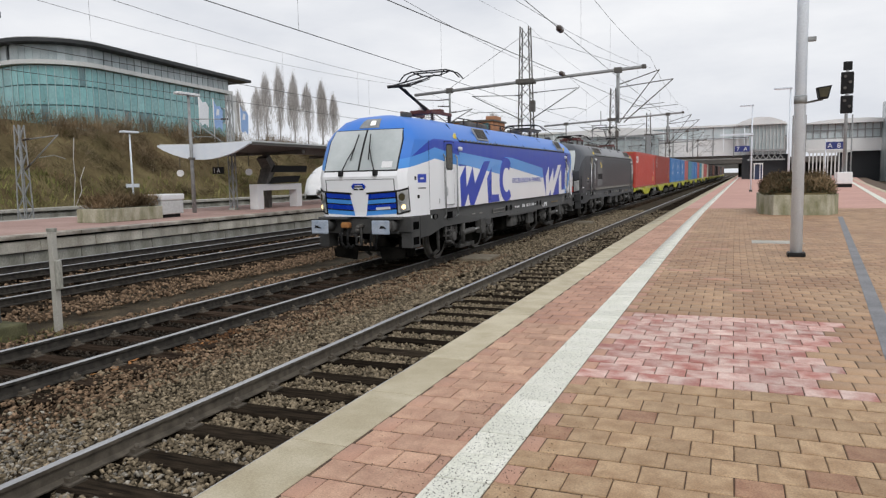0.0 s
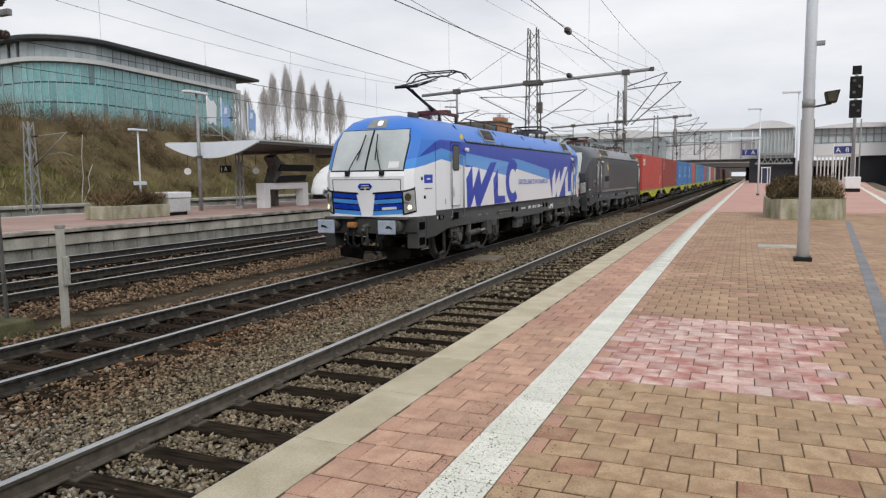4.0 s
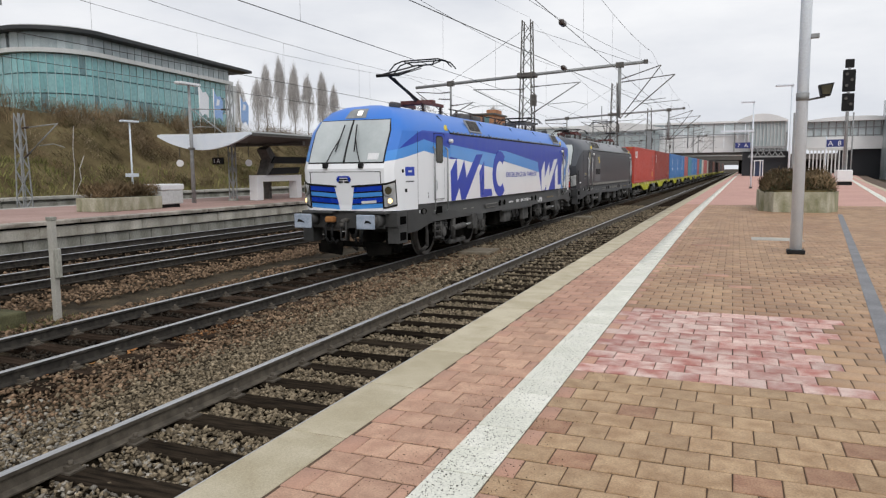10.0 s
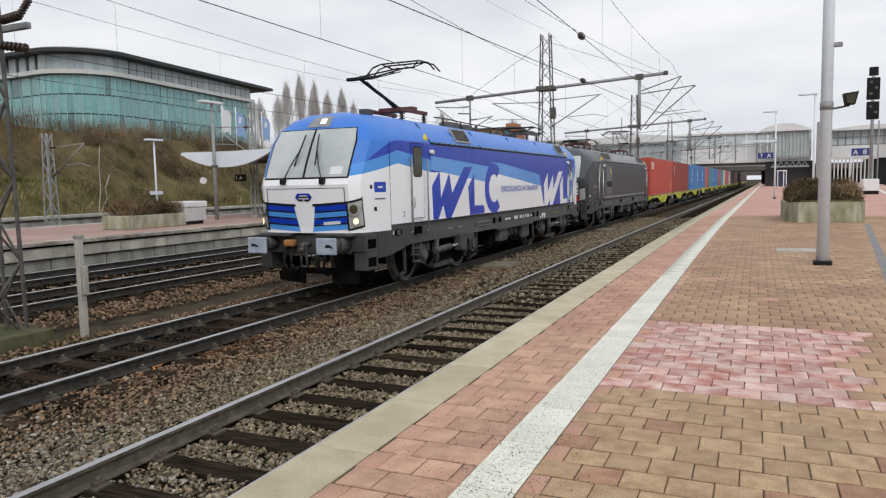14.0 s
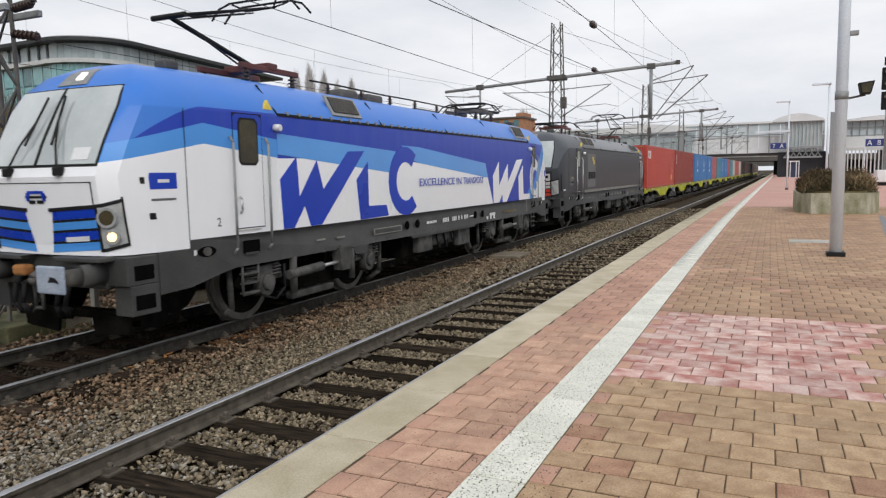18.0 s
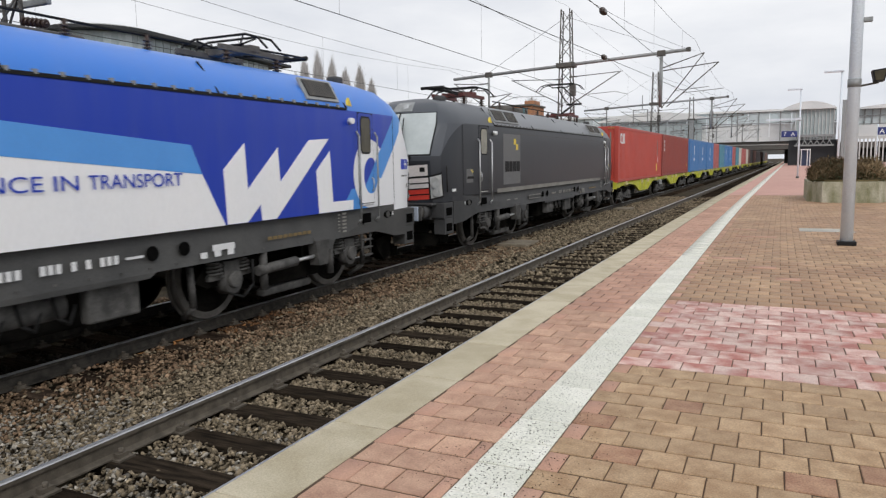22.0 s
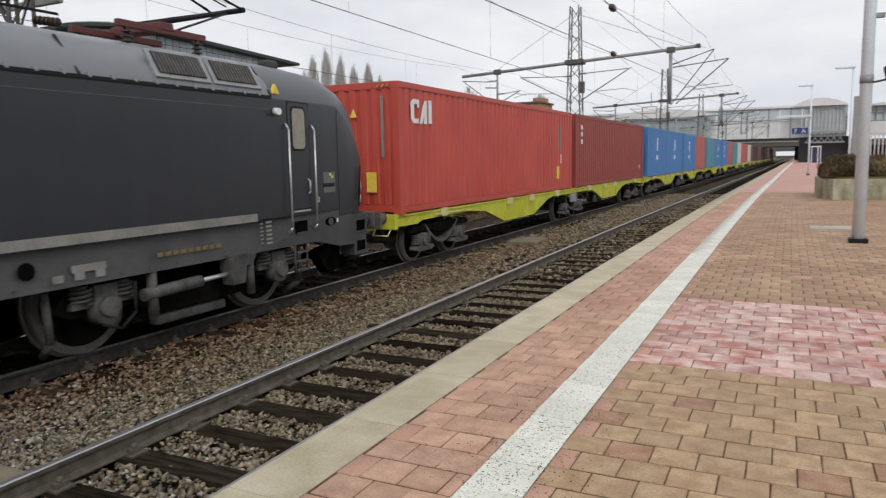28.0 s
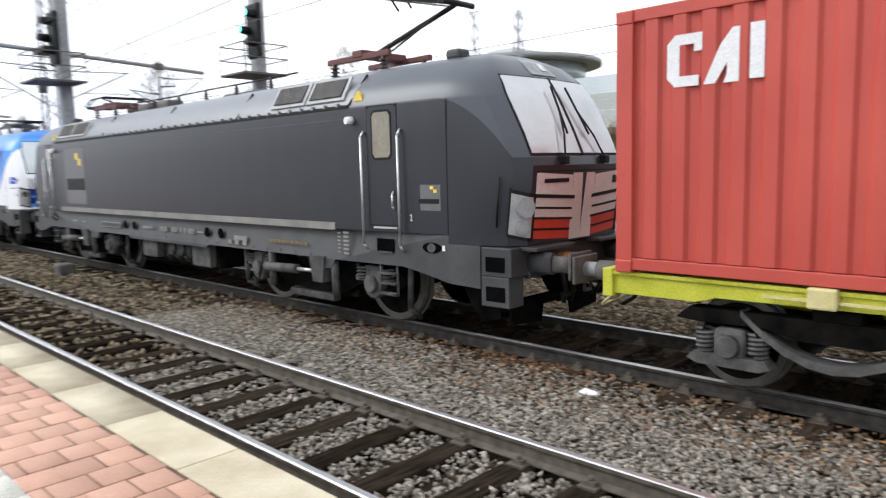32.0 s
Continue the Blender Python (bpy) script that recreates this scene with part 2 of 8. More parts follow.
YELLOW = mat("yellow_sign", (0.75, 0.55, 0.05), (0.8, 0.62, 0.1), 0.5)
LEAF_YELLOW = mat("dead_leaf", (0.3, 0.12, 0.035), (0.42, 0.2, 0.06), 0.8)
RED_STRIPE = mat("red_front_stripe", (0.5, 0.035, 0.025), (0.55, 0.05, 0.03), 0.45)
SILVER_PANEL = mat("silver_front_panel", (0.66, 0.61, 0.59), (0.74, 0.69, 0.67), 0.4, 0.1, 2, 60, 0, 0.3)
LOGO_GREY = mat("grey_square_panel", (0.115, 0.117, 0.118), (0.14, 0.142, 0.143), 0.5)
HAZARD = mat("worn_hazard_yellow", (0.42, 0.27, 0.05), (0.5, 0.34, 0.08), 0.6)
STRIPE_GREY = mat("dusty_beige_stripe", (0.185, 0.178, 0.158), (0.26, 0.25, 0.225), 0.6, 0, 3, 60, 0, 0.3)
LIME = mat("lime_yellow_wagon", (0.46, 0.47, 0.02), (0.6, 0.6, 0.06), 0.55, 0, 2.5, 50, 0.05, 0.4)
CREAM = mat("cream_twist_lock", (0.55, 0.48, 0.2), (0.62, 0.55, 0.28), 0.6)
PANTO_RED = mat("red_pantograph_frame", (0.085, 0.024, 0.021), (0.12, 0.032, 0.028), 0.6)
CONT_COLS = {
    "red": mat("red_container", (0.43, 0.055, 0.038), (0.51, 0.078, 0.055), 0.5, 0, 0.7, 30, 0.05, 0.0, coat=0.01),
    "maroon": mat("maroon_container", (0.24, 0.04, 0.03), (0.3, 0.055, 0.04), 0.55, 0, 0.7, 30, 0.05, 0.0, coat=0.01),
    "blue": mat("blue_container", (0.05, 0.17, 0.4), (0.065, 0.21, 0.47), 0.5, 0, 0.7, 30, 0.05, 0.0, coat=0.01),
    "teal": mat("teal_container", (0.07, 0.22, 0.3), (0.09, 0.27, 0.35), 0.5, 0, 0.7, 30, 0.05, 0.0, coat=0.01),
    "brick": mat("faded_red_container", (0.38, 0.1, 0.09), (0.45, 0.13, 0.12), 0.55, 0, 0.7, 30, 0.05, 0.0, coat=0.01),
    "beige": mat("beige_container", (0.5, 0.47, 0.42), (0.6, 0.57, 0.5), 0.55, 0, 0.7, 30, 0.05, 0.0, coat=0.01),
    "brown": mat("brown_container", (0.13, 0.06, 0.045), (0.17, 0.08, 0.06), 0.6, 0, 0.7, 30, 0.05, 0.0, coat=0.01),
    "dark": mat("dark_container", (0.04, 0.035, 0.035), (0.06, 0.05, 0.05), 0.6, 0, 0.7, 30, 0.05, 0.0, coat=0.01),
}
TEAL_GLASS = mat("teal_office_glass", (0.13, 0.33, 0.34), (0.22, 0.43, 0.44), 0.12, 0, 0.12, 3, 0, 0.1, vary=0.13, spec=0.8)
TEAL_DARK = mat("dark_office_glass", (0.07, 0.16, 0.175), (0.12, 0.23, 0.25), 0.1, 0, 0.2, 3, 0, 0.1, spec=0.8)
FACADE = mat("pale_facade_panel", (0.5, 0.51, 0.5), (0.57, 0.58, 0.57), 0.6, 0, 0.5, 10)
ROOF_DARK = mat("dark_roof_edge", (0.018, 0.02, 0.022), (0.03, 0.032, 0.034), 0.6, 0, 0.5, 10)
ATTIC_GLASS = mat("grey_attic_glazing", (0.3, 0.36, 0.37), (0.42, 0.47, 0.48), 0.2, 0, 0.4, 10, vary=0.2)
BRIDGE_GLASS = mat("frosted_bridge_glazing", (0.52, 0.6, 0.62), (0.66, 0.71, 0.73), 0.3, 0, 0.3, 10, vary=0.12)
BRIDGE_WHITE = mat("pale_bridge_cladding", (0.66, 0.67, 0.67), (0.75, 0.75, 0.74), 0.6, 0, 0.2, 10)
SHELTER_DARK = mat("dark_blue_shelter_glass", (0.03, 0.045, 0.1), (0.045, 0.065, 0.13), 0.35)
# near-black: the shade inside entrances and behind grilles is in the colour
DARK_VOID = mat("shaded_entrance", (0.018, 0.02, 0.024), (0.03, 0.032, 0.036), 0.8)
SIGN_BLUE = mat("blue_sign", (0.02, 0.035, 0.16), (0.025, 0.04, 0.19), 0.5)
SOIL = mat("bank_soil", (0.095, 0.072, 0.036), (0.18, 0.145, 0.075), 0.95, 0, 0.4, 9, 0.8, 0.6, spec=0.05)
TWIG = mat("bare_brown_twigs", (0.05, 0.036, 0.02), (0.25, 0.18, 0.105), 0.9, 0, 0.35, 8, 0, 0.2, island=0.5, spec=0.1)
# paled so the distant poplars look faint: haze put into the colour
TWIG_GREY = mat("bare_grey_twigs", (0.4, 0.375, 0.36), (0.54, 0.515, 0.5), 0.9, 0, 0.4, 8, 0, 0.2, island=0.35)
SCRUB_OLIVE = mat("dark_olive_scrub", (0.05, 0.046, 0.02), (0.12, 0.105, 0.05), 0.9, 0, 0.6, 8, 0, 0.2, island=0.4, spec=0.1)
SCRUB_TAN = mat("tan_scrub", (0.2, 0.15, 0.095), (0.33, 0.265, 0.185), 0.9, 0, 0.6, 8, 0, 0.2, island=0.4, spec=0.1)
GRASS = mat("winter_grass", (0.13, 0.14, 0.035), (0.24, 0.215, 0.085), 0.95, 0, 0.5, 9, 0, 0.3, island=0.45)
LEAVES = mat("dull_green_leaves", (0.045, 0.055, 0.022), (0.085, 0.085, 0.035), 0.85, 0, 2, 20, 0, 0.2, island=0.45)
BARK = mat("grey_bark", (0.1, 0.085, 0.07), (0.17, 0.15, 0.125), 0.9, 0, 3, 30, 0.4)
FLAG_BLUE = mat("blue_flag_cloth", (0.22, 0.36, 0.64), (0.34, 0.48, 0.74), 0.8)
WALL_PALE = mat("pale_stained_wall_block", (0.34, 0.315, 0.255), (0.63, 0.6, 0.52), 0.9, 0, 1.6, 40, 0.4, 0.6, vary=0.12, stretch=(1, 1, 0.5))
COPING_PALE = mat("weathered_pale_coping", (0.2, 0.175, 0.14), (0.5, 0.45, 0.39), 0.9, 0, 2.2, 40, 0.5, 0.6, vary=0.2)
PINK_DULL = mat("dull_red_far_paving", (0.32, 0.2, 0.17), (0.42, 0.28, 0.24), 0.85, 0, 0.5, 14, 0.2, 0.3)
STONE_PALE = mat("pale_grey_ballast_stone", (0.19, 0.17, 0.14), (0.36, 0.33, 0.28), 0.9, 0, 14, 90, 0.5, 0.4, island=0.6, spec=0.2)
STONE_ORANGE = mat("orange_rusted_ballast_stone", (0.12, 0.06, 0.03), (0.2, 0.105, 0.05), 0.9, 0, 9, 90, 0.5, 0.4, island=0.5, spec=0.1)
# some oil, but mostly the shade under the train put into the colour
STONE_SHADED = mat("oily_shaded_ballast_stone", (0.02, 0.0165, 0.013), (0.055, 0.045, 0.035), 0.85, 0, 9, 90, 0.5, 0.6, island=0.6, spec=0.05)
MULL_TEAL = mat("teal_grey_mullion", (0.26, 0.4, 0.41), (0.34, 0.48, 0.49), 0.5)
FLAG_WHITE = mat("white_flag_cloth", (0.7, 0.73, 0.78), (0.76, 0.78, 0.8), 0.8)
PAPER = mat("white_litter", (0.8, 0.8, 0.8), (0.85, 0.85, 0.85), 0.8)
NOISE_WALL = mat("noise_wall_panel", (0.42, 0.44, 0.42), (0.55, 0.56, 0.53), 0.6, 0, 0.3, 8, 0.05, 0.3)
BOARD = mat("weathered_board", (0.16, 0.135, 0.095), (0.25, 0.21, 0.155), 0.9, 0, 5, 60, 0.5, 0.5)
ORANGE_BRICK = mat("orange_brick_wall", (0.36, 0.16, 0.08), (0.46, 0.23, 0.12), 0.85, 0, 0.8, 14, 0.1, 0.3)


# ---- mesh helpers ----
def bx(x0, x1, y0, y1, z0, z1, bevel=0.0, bm=None):
    own = bm is None
    bm = bm or bmesh.new()
    vs = [bm.verts.new((x, y, z)) for x in (x0, x1) for y in (y0, y1) for z in (z0, z1)]
    for q in ((0, 1, 3, 2), (4, 6, 7, 5), (0, 4, 5, 1), (2, 3, 7, 6), (0, 2, 6, 4), (1, 5, 7, 3)):
        bm.faces.new([vs[i] for i in q])
    if bevel and own:
        bmesh.ops.bevel(bm, geom=bm.edges[:], offset=bevel, segments=2, affect="EDGES", profile=0.5)
    return bm


def rod(p0, p1, r0, r1=None, seg=8, bm=None, cap=True):
    bm = bm or bmesh.new()
    p0, p1 = Vector(p0), Vector(p1)
    r1 = r0 if r1 is None else r1
    d = (p1 - p0).normalized()
    a = d.orthogonal().normalized()
    b = d.cross(a)
    rings = []
    for p, r in ((p0, r0), (p1, r1)):
        rings.append([bm.verts.new(p + (a * math.cos(2 * math.pi * i / seg) + b * math.sin(2 * math.pi * i / seg)) * r) for i in range(seg)])
    for i in range(seg):
        f = bm.faces.new((rings[0][i], rings[0][(i + 1) % seg], rings[1][(i + 1) % seg], rings[1][i]))
        f.smooth = seg > 5
    if cap:
        bm.faces.new(rings[0][::-1])
        bm.faces.new(rings[1])
    return bm


def pipe(points, r, seg=6, bm=None):
    bm = bm or bmesh.new()
    for p, q in zip(points[:-1], points[1:]):
        rod(p, q, r, seg=seg, bm=bm)
    return bm


def plate(points, axis, a, b, bm=None):
    """A flat polygon of (u, v) points, given thickness from a to b along the axis x, y or z."""
    bm = bm or bmesh.new()

    def at(u, v, w):
        return {"x": (w, u, v), "y": (u, w, v), "z": (u, v, w)}[axis]

    lo = [bm.verts.new(at(u, v, a)) for u, v in points]
    hi = [bm.verts.new(at(u, v, b)) for u, v in points]
    fs = [bm.faces.new(lo[::-1]), bm.faces.new(hi)]
    k = len(points)
    for i in range(k):
        bm.faces.new((lo[i], lo[(i + 1) % k], hi[(i + 1) % k], hi[i]))
    if k > 4:
        for f in fs:
            f.normal_update()
        bmesh.ops.triangulate(bm, faces=fs)
    return bm


def mesh_of(name, bm, *mats):
    bmesh.ops.recalc_face_normals(bm, faces=bm.faces[:])
    me = bpy.data.meshes.new(name)
    bm.to_mesh(me)
    bm.free()
    for m in mats:
        me.materials.append(m)
    return me


def part(name, bm, material, parent, label=""):
    me = bm if isinstance(bm, bpy.types.Mesh) else mesh_of(name, bm, material)
    ob = new(name, me)
    ob.parent = parent
    return tagged(ob, label)


def share(name, me, parent, x=0, y=0, z=0, rz=0, rx=0, ry=0):
    ob = new(name, me)
    ob.parent = parent
    ob.matrix_basis = pose(x, y, z, rx, ry, rz)
    return ob


def thing(name, label, category, group="", kind="", x=0, y=0, z=0):
    ob = tagged(new(name), label, category, group, kind)
    ob.matrix_basis = pose(x, y, z)
    return ob


def solid(name, bm, material, label="", category="", group="", kind=""):
    return tagged(new(name, mesh_of(name, bm, material)), label, category, group, kind)


def raw_mesh(name, verts, faces, material):
    """A large mesh from arrays: verts (n, 3) and quads or triangles (m, k)."""
    me = bpy.data.meshes.new(name)
    verts, faces = np.asarray(verts, np.float32), np.asarray(faces, np.int32)
    k = faces.shape[1]
    me.vertices.add(len(verts))
    me.vertices.foreach_set("co", verts.ravel())
    me.loops.add(faces.size)
    me.loops.foreach_set("vertex_index", faces.ravel())
    me.polygons.add(len(faces))
    me.polygons.foreach_set("loop_start", np.arange(0, faces.size, k, dtype=np.int32))
    me.polygons.foreach_set("loop_total", np.full(len(faces), k, np.int32))
    me.update(calc_edges=True)
    me.materials.append(material)
    return me


def lettering(name, text, size, material, parent, m, label=""):
    cu = bpy.data.curves.new(name, "FONT")
    cu.body, cu.size, cu.extrude, cu.align_x = text, size, 0.001, "LEFT"
    tmp = bpy.data.objects.new(name, cu)
    scene.collection.objects.link(tmp)
    bpy.context.view_layer.update()
    me = bpy.data.meshes.new_from_object(tmp)
    bpy.data.objects.remove(tmp)
    me.materials.clear()
    me.materials.append(material)
    ob = new(name, me)
    ob.parent = parent
    ob.matrix_basis = m
    return tagged(ob, label)


# ---- ground and tracks ----
PZ = 0.57          # platform level above rail head
SP = 0.6575        # sleeper spacing
TRACKS = (0.0, -4.04, -9.7, -13.25)
rng = np.random.default_rng(7)


def ground_sheet():
    xs = np.concatenate([np.linspace(-900, -60, 8), np.linspace(-33.5, 60, 12), np.linspace(120, 900, 6)])
    ys = np.concatenate([np.linspace(-900, -80, 8), np.linspace(-60, 200, 27), np.linspace(260, 1500, 8)])
    gx, gy = np.meshgrid(xs, ys)
    v = np.stack([gx.ravel(), gy.ravel(), np.full(gx.size, -0.29)], 1)
    nx, ny = len(xs), len(ys)
    i, j = np.meshgrid(np.arange(nx - 1), np.arange(ny - 1))
    a = (j * nx + i).ravel()
    return tagged(new("ground", raw_mesh("ground", v, np.stack([a, a + 1, a + nx + 1, a + nx], 1), GROUND)), "dark brown gravel ground around the tracks", "ground", kind="structure")


ground_sheet()


def bend(y):
    """How far the line has swung to the east at y: a slight turn between 10 m and 35 m, straight on from there."""
    u = np.asarray(y, float) - 10
    return 0.0003 * np.clip(u, 0, 25) ** 2 + 0.015 * np.clip(u - 25, 0, None)


def bend_slope(y):
    return 0.0006 * min(max(y - 10, 0.0), 25.0)


def bend_parts(root):
    """Swing the pieces of a track, platform or ballast bed along the curve."""
    for ob in [root] + list(root.children):
        if not ob.data:
            continue
        if ob.data.users > 1:
            if ob.location.y:
                ob.location.x += float(bend(ob.location.y))
            continue
        co = np.empty(len(ob.data.vertices) * 3)
        ob.data.vertices.foreach_get("co", co)
        co = co.reshape(-1, 3)
        co[:, 0] += bend(co[:, 1])
        ob.data.vertices.foreach_set("co", co.ravel())


def rail_mesh(y0, y1, curved=True):
    prof = [(-0.075, -0.168), (0.075, -0.168), (0.075, -0.155), (0.018, -0.135), (0.01, -0.05), (0.036, -0.038), (0.036, -0.008), (0.026, 0.0), (-0.026, 0.0), (-0.036, -0.008), (-0.036, -0.038), (-0.01, -0.05), (-0.018, -0.135), (-0.075, -0.155)]
    bm = bmesh.new()
    cuts = [y0] + (list(range(10, 40, 5)) if curved else []) + [y1]
    rings = [[bm.verts.new((x + (float(bend(y)) if curved else 0.0), y, z)) for x, z in prof] for y in cuts]
    k = len(prof)
    for a, b in zip(rings[:-1], rings[1:]):
        for i in range(k):
            f = bm.faces.new((a[i], a[(i + 1) % k], b[(i + 1) % k], b[i]))
            f.material_index = 1 if i in (6, 7, 8) else 0
    bm.faces.new(rings[0][::-1])
    bm.faces.new(rings[-1])
    return mesh_of("rail", bm, RAIL_RUST, RAIL_TOP)


def sleeper_mesh():
    bm = bx(-1.3, 1.3, -0.125, 0.125, -0.33, -0.172, 0.012)
    for s in (-1, 1):
        c = s * 0.7525
        for b in (bx(c - 0.17, c + 0.17, -0.08, 0.08, -0.173, -0.156), bx(c - 0.13, c - 0.07, -0.05, 0.05, -0.16, -0.12), bx(c + 0.07, c + 0.13, -0.05, 0.05, -0.16, -0.12), rod((c - 0.1, 0, -0.13), (c - 0.1, 0, -0.085), 0.022, seg=6), rod((c + 0.1, 0, -0.13), (c + 0.1, 0, -0.085), 0.022, seg=6)):
            me = bpy.data.meshes.new("tmp")
            b.to_mesh(me)
            b.free()
            bm.from_mesh(me)
            bpy.data.meshes.remove(me)
    for f in bm.faces:
        f.material_index = 1 if f.calc_center_median().z > -0.1715 else 0
    return mesh_of("sleeper", bm, TIMBER, RAIL_RUST)


RAIL = rail_mesh(-140, 420)
RAIL_DARK = rail_mesh(-140, 420)
RAIL_STRAIGHT = rail_mesh(-140, 420, False)
RAIL_DARK.materials[0] = RAIL_SOOT
SLEEPER = sleeper_mesh()
SLEEPER_OIL = sleeper_mesh()
SLEEPER_OIL.materials[0] = TIMBER_OIL


def joined_boxes(name, boxes, material, bev=0.0):
    """Many boxes (x0, x1, y0, y1, z0, z1) as one mesh; the top edge may be drawn in by bev."""
    b = np.asarray(boxes, float)
    x0, x1, y0, y1, z0, z1 = b.T
    e = bev
    zz = z1 - e
    v = np.stack([np.stack(c, 1) for c in ((x0, y0, z0), (x1, y0, z0), (x1, y1, z0), (x0, y1, z0), (x0, y0, zz), (x1, y0, zz), (x1, y1, zz), (x0, y1, zz), (x0 + e, y0 + e, z1), (x1 - e, y0 + e, z1), (x1 - e, y1 - e, z1), (x0 + e, y1 - e, z1))], 1)
    if bev:
        q = [(0, 1, 5, 4), (1, 2, 6, 5), (2, 3, 7, 6), (3, 0, 4, 7), (4, 5, 9, 8), (5, 6, 10, 9), (6, 7, 11, 10), (7, 4, 8, 11), (8, 9, 10, 11)]
    else:
        v = np.concatenate([v[:, :4], v[:, 8:]], 1)
        q = [(0, 1, 5, 4), (1, 2, 6, 5), (2, 3, 7, 6), (3, 0, 4, 7), (4, 5, 6, 7), (3, 2, 1, 0)]
    k = v.shape[1]
    f = (np.arange(len(b))[:, None, None] * k + np.asarray(q)[None]).reshape(-1, 4)
    return raw_mesh(name, v.reshape(-1, 3), f, material)


for ti, cx in enumerate(TRACKS):
    track = tagged(new("track_%d" % (ti + 1)), "railway track of steel rails on dark timber sleepers in ballast", "track", kind="structure")
    for s in (-1, 1):
        share("rail", RAIL_DARK if ti else RAIL, track, cx + s * (0.7525 if s < 0 or ti else 0.738))
    near = {0: range(-42, 120), 1: range(-30, 100)}.get(ti, range(0))
    for i in near:
        share("sleeper", SLEEPER_OIL if ti else SLEEPER, track, cx + rng.uniform(-0.02, 0.02), 3.814 + i * SP + (0.2 if ti else 0) + rng.uniform(-0.012, 0.012), rng.uniform(-0.006, 0.004), rng.uniform(-0.5, 0.5))
    rest = [i for i in range(-140, 400) if i not in near]
    beds = part("distant_sleepers", joined_boxes("distant_sleepers", [(cx - 1.3, cx + 1.3, 3.814 + i * SP - 0.125, 3.814 + i * SP + 0.125, -0.3, -0.172) for i in rest], TIMBER), TIMBER, track)
    beds["kind"] = "stuff"
    bend_parts(track)


def stones(name, n, fx, fy, fz, smin, smax, material, label, keep=None):
    """n angular stones scattered over x, y; z from a function of x and y."""
    x, y = fx(n), fy(n)
    if keep is not None:
        k = keep(x, y)
        x, y = x[k], y[k]
    n = len(x)
    z = fz(x, y)
    # eight-sided chips: six uneven tips, slightly tilted
    tip = np.array([(1, 0, 0), (0, 1, 0), (-1, 0, 0), (0, -1, 0), (0, 0, 1), (0, 0, -1)], float)
    v = tip[None] * rng.uniform(0.75, 1.25, (n, 6, 1)) + rng.uniform(-0.42, 0.42, (n, 6, 3))
    v = v * rng.uniform(smin, smax, (n, 1, 1)) * rng.uniform(0.65, 1.35, (n, 1, 3)) * np.array([1.15, 1.15, 0.8])
    a, b = rng.uniform(0, 6.28, n), rng.uniform(-0.7, 0.7, n)
    ca, sa, cb, sb = np.cos(a), np.sin(a), np.cos(b), np.sin(b)
    r = np.zeros((n, 3, 3))
    r[:, 0, 0], r[:, 0, 1], r[:, 1, 0], r[:, 1, 1], r[:, 2, 2] = ca * cb, -sa, sa * cb, ca, cb
    r[:, 0, 2], r[:, 1, 2], r[:, 2, 0] = ca * sb, sa * sb, -sb
    v = np.einsum("nij,nkj->nki", r, v) + np.stack([x + bend(y), y, z], 1)[:, None]
    q = np.array([(0, 1, 4), (1, 2, 4), (2, 3, 4), (3, 0, 4), (1, 0, 5), (2, 1, 5), (3, 2, 5), (0, 3, 5)])
    f = (np.arange(n)[:, None, None] * 6 + q[None]).reshape(-1, 3)
    return tagged(new(name, raw_mesh(name, v.reshape(-1, 3), f, material)), label, "ballast", kind="stuff")


def uni(a, b):
    return lambda n: rng.uniform(a, b, n)


def crib(x, y):
    """Keep stones off the sleepers of the nearest track and off its rails."""
    d = np.abs((y - 3.814 + SP / 2) % SP - SP / 2)
    on_sleeper = (d < 0.115) & (np.abs(x) < 1.3)
    on_rail = np.abs(np.abs(x) - 0.7525) < 0.085
    return ~(on_sleeper & (rng.random(len(x)) > 0.035)) & ~on_rail


def crib2(x, y):
    d = np.abs((y - 4.014 + SP / 2) % SP - SP / 2)
    return ~((d < 0.11) & (np.abs(x + 4.04) < 1.3) & (rng.random(len(x)) > 0.25)) & (np.abs(np.abs(x + 4.04) - 0.7525) > 0.09)


def wavy(base, amp):
    return lambda x, y: base + amp * (np.sin(x * 2.3 + y * 0.7) * 0.5 + np.sin(y * 1.9 - x) * 0.5) + rng.uniform(-0.02, 0.012, len(x))


def paler_near(y):
    """The ballast beside the camera is paler and greyer than further along."""
    return rng.random(len(y)) < np.clip((5.2 - y) / 3.5, 0, 1)


stones("ballast", 60000, uni(-1.6, 1.62), uni(-9, 13), wavy(-0.2, 0.008), 0.015, 0.03, STONE, "coarse brown-grey ballast stones between the sleepers", lambda x, y: crib(x, y) & ~paler_near(y))
stones("ballast", 26000, uni(-1.6, 1.62), uni(-9, 5), wavy(-0.2, 0.008), 0.015, 0.03, STONE_PALE, "pale grey ballast stones between the sleepers", lambda x, y: crib(x, y) & paler_near(y))
stones("ballast", 62000, uni(-3.15, -0.95), uni(-12, 13), wavy(-0.175, 0.022), 0.013, 0.029, STONE, "coarse grey-brown ballast stones between two tracks", lambda x, y: (rng.random(len(x)) < np.clip(1.4 - (-0.95 - x) / 1.0, 0.06, 1)) & ~paler_near(y))
stones("ballast", 46000, uni(-3.0, -0.95), uni(-12, 5), wavy(-0.172, 0.022), 0.012, 0.026, STONE_PALE, "clean grey ballast stones between two tracks", lambda x, y: (rng.random(len(x)) < np.clip(1.5 - (-0.95 - x) / 1.5, 0.12, 1)) & paler_near(y))
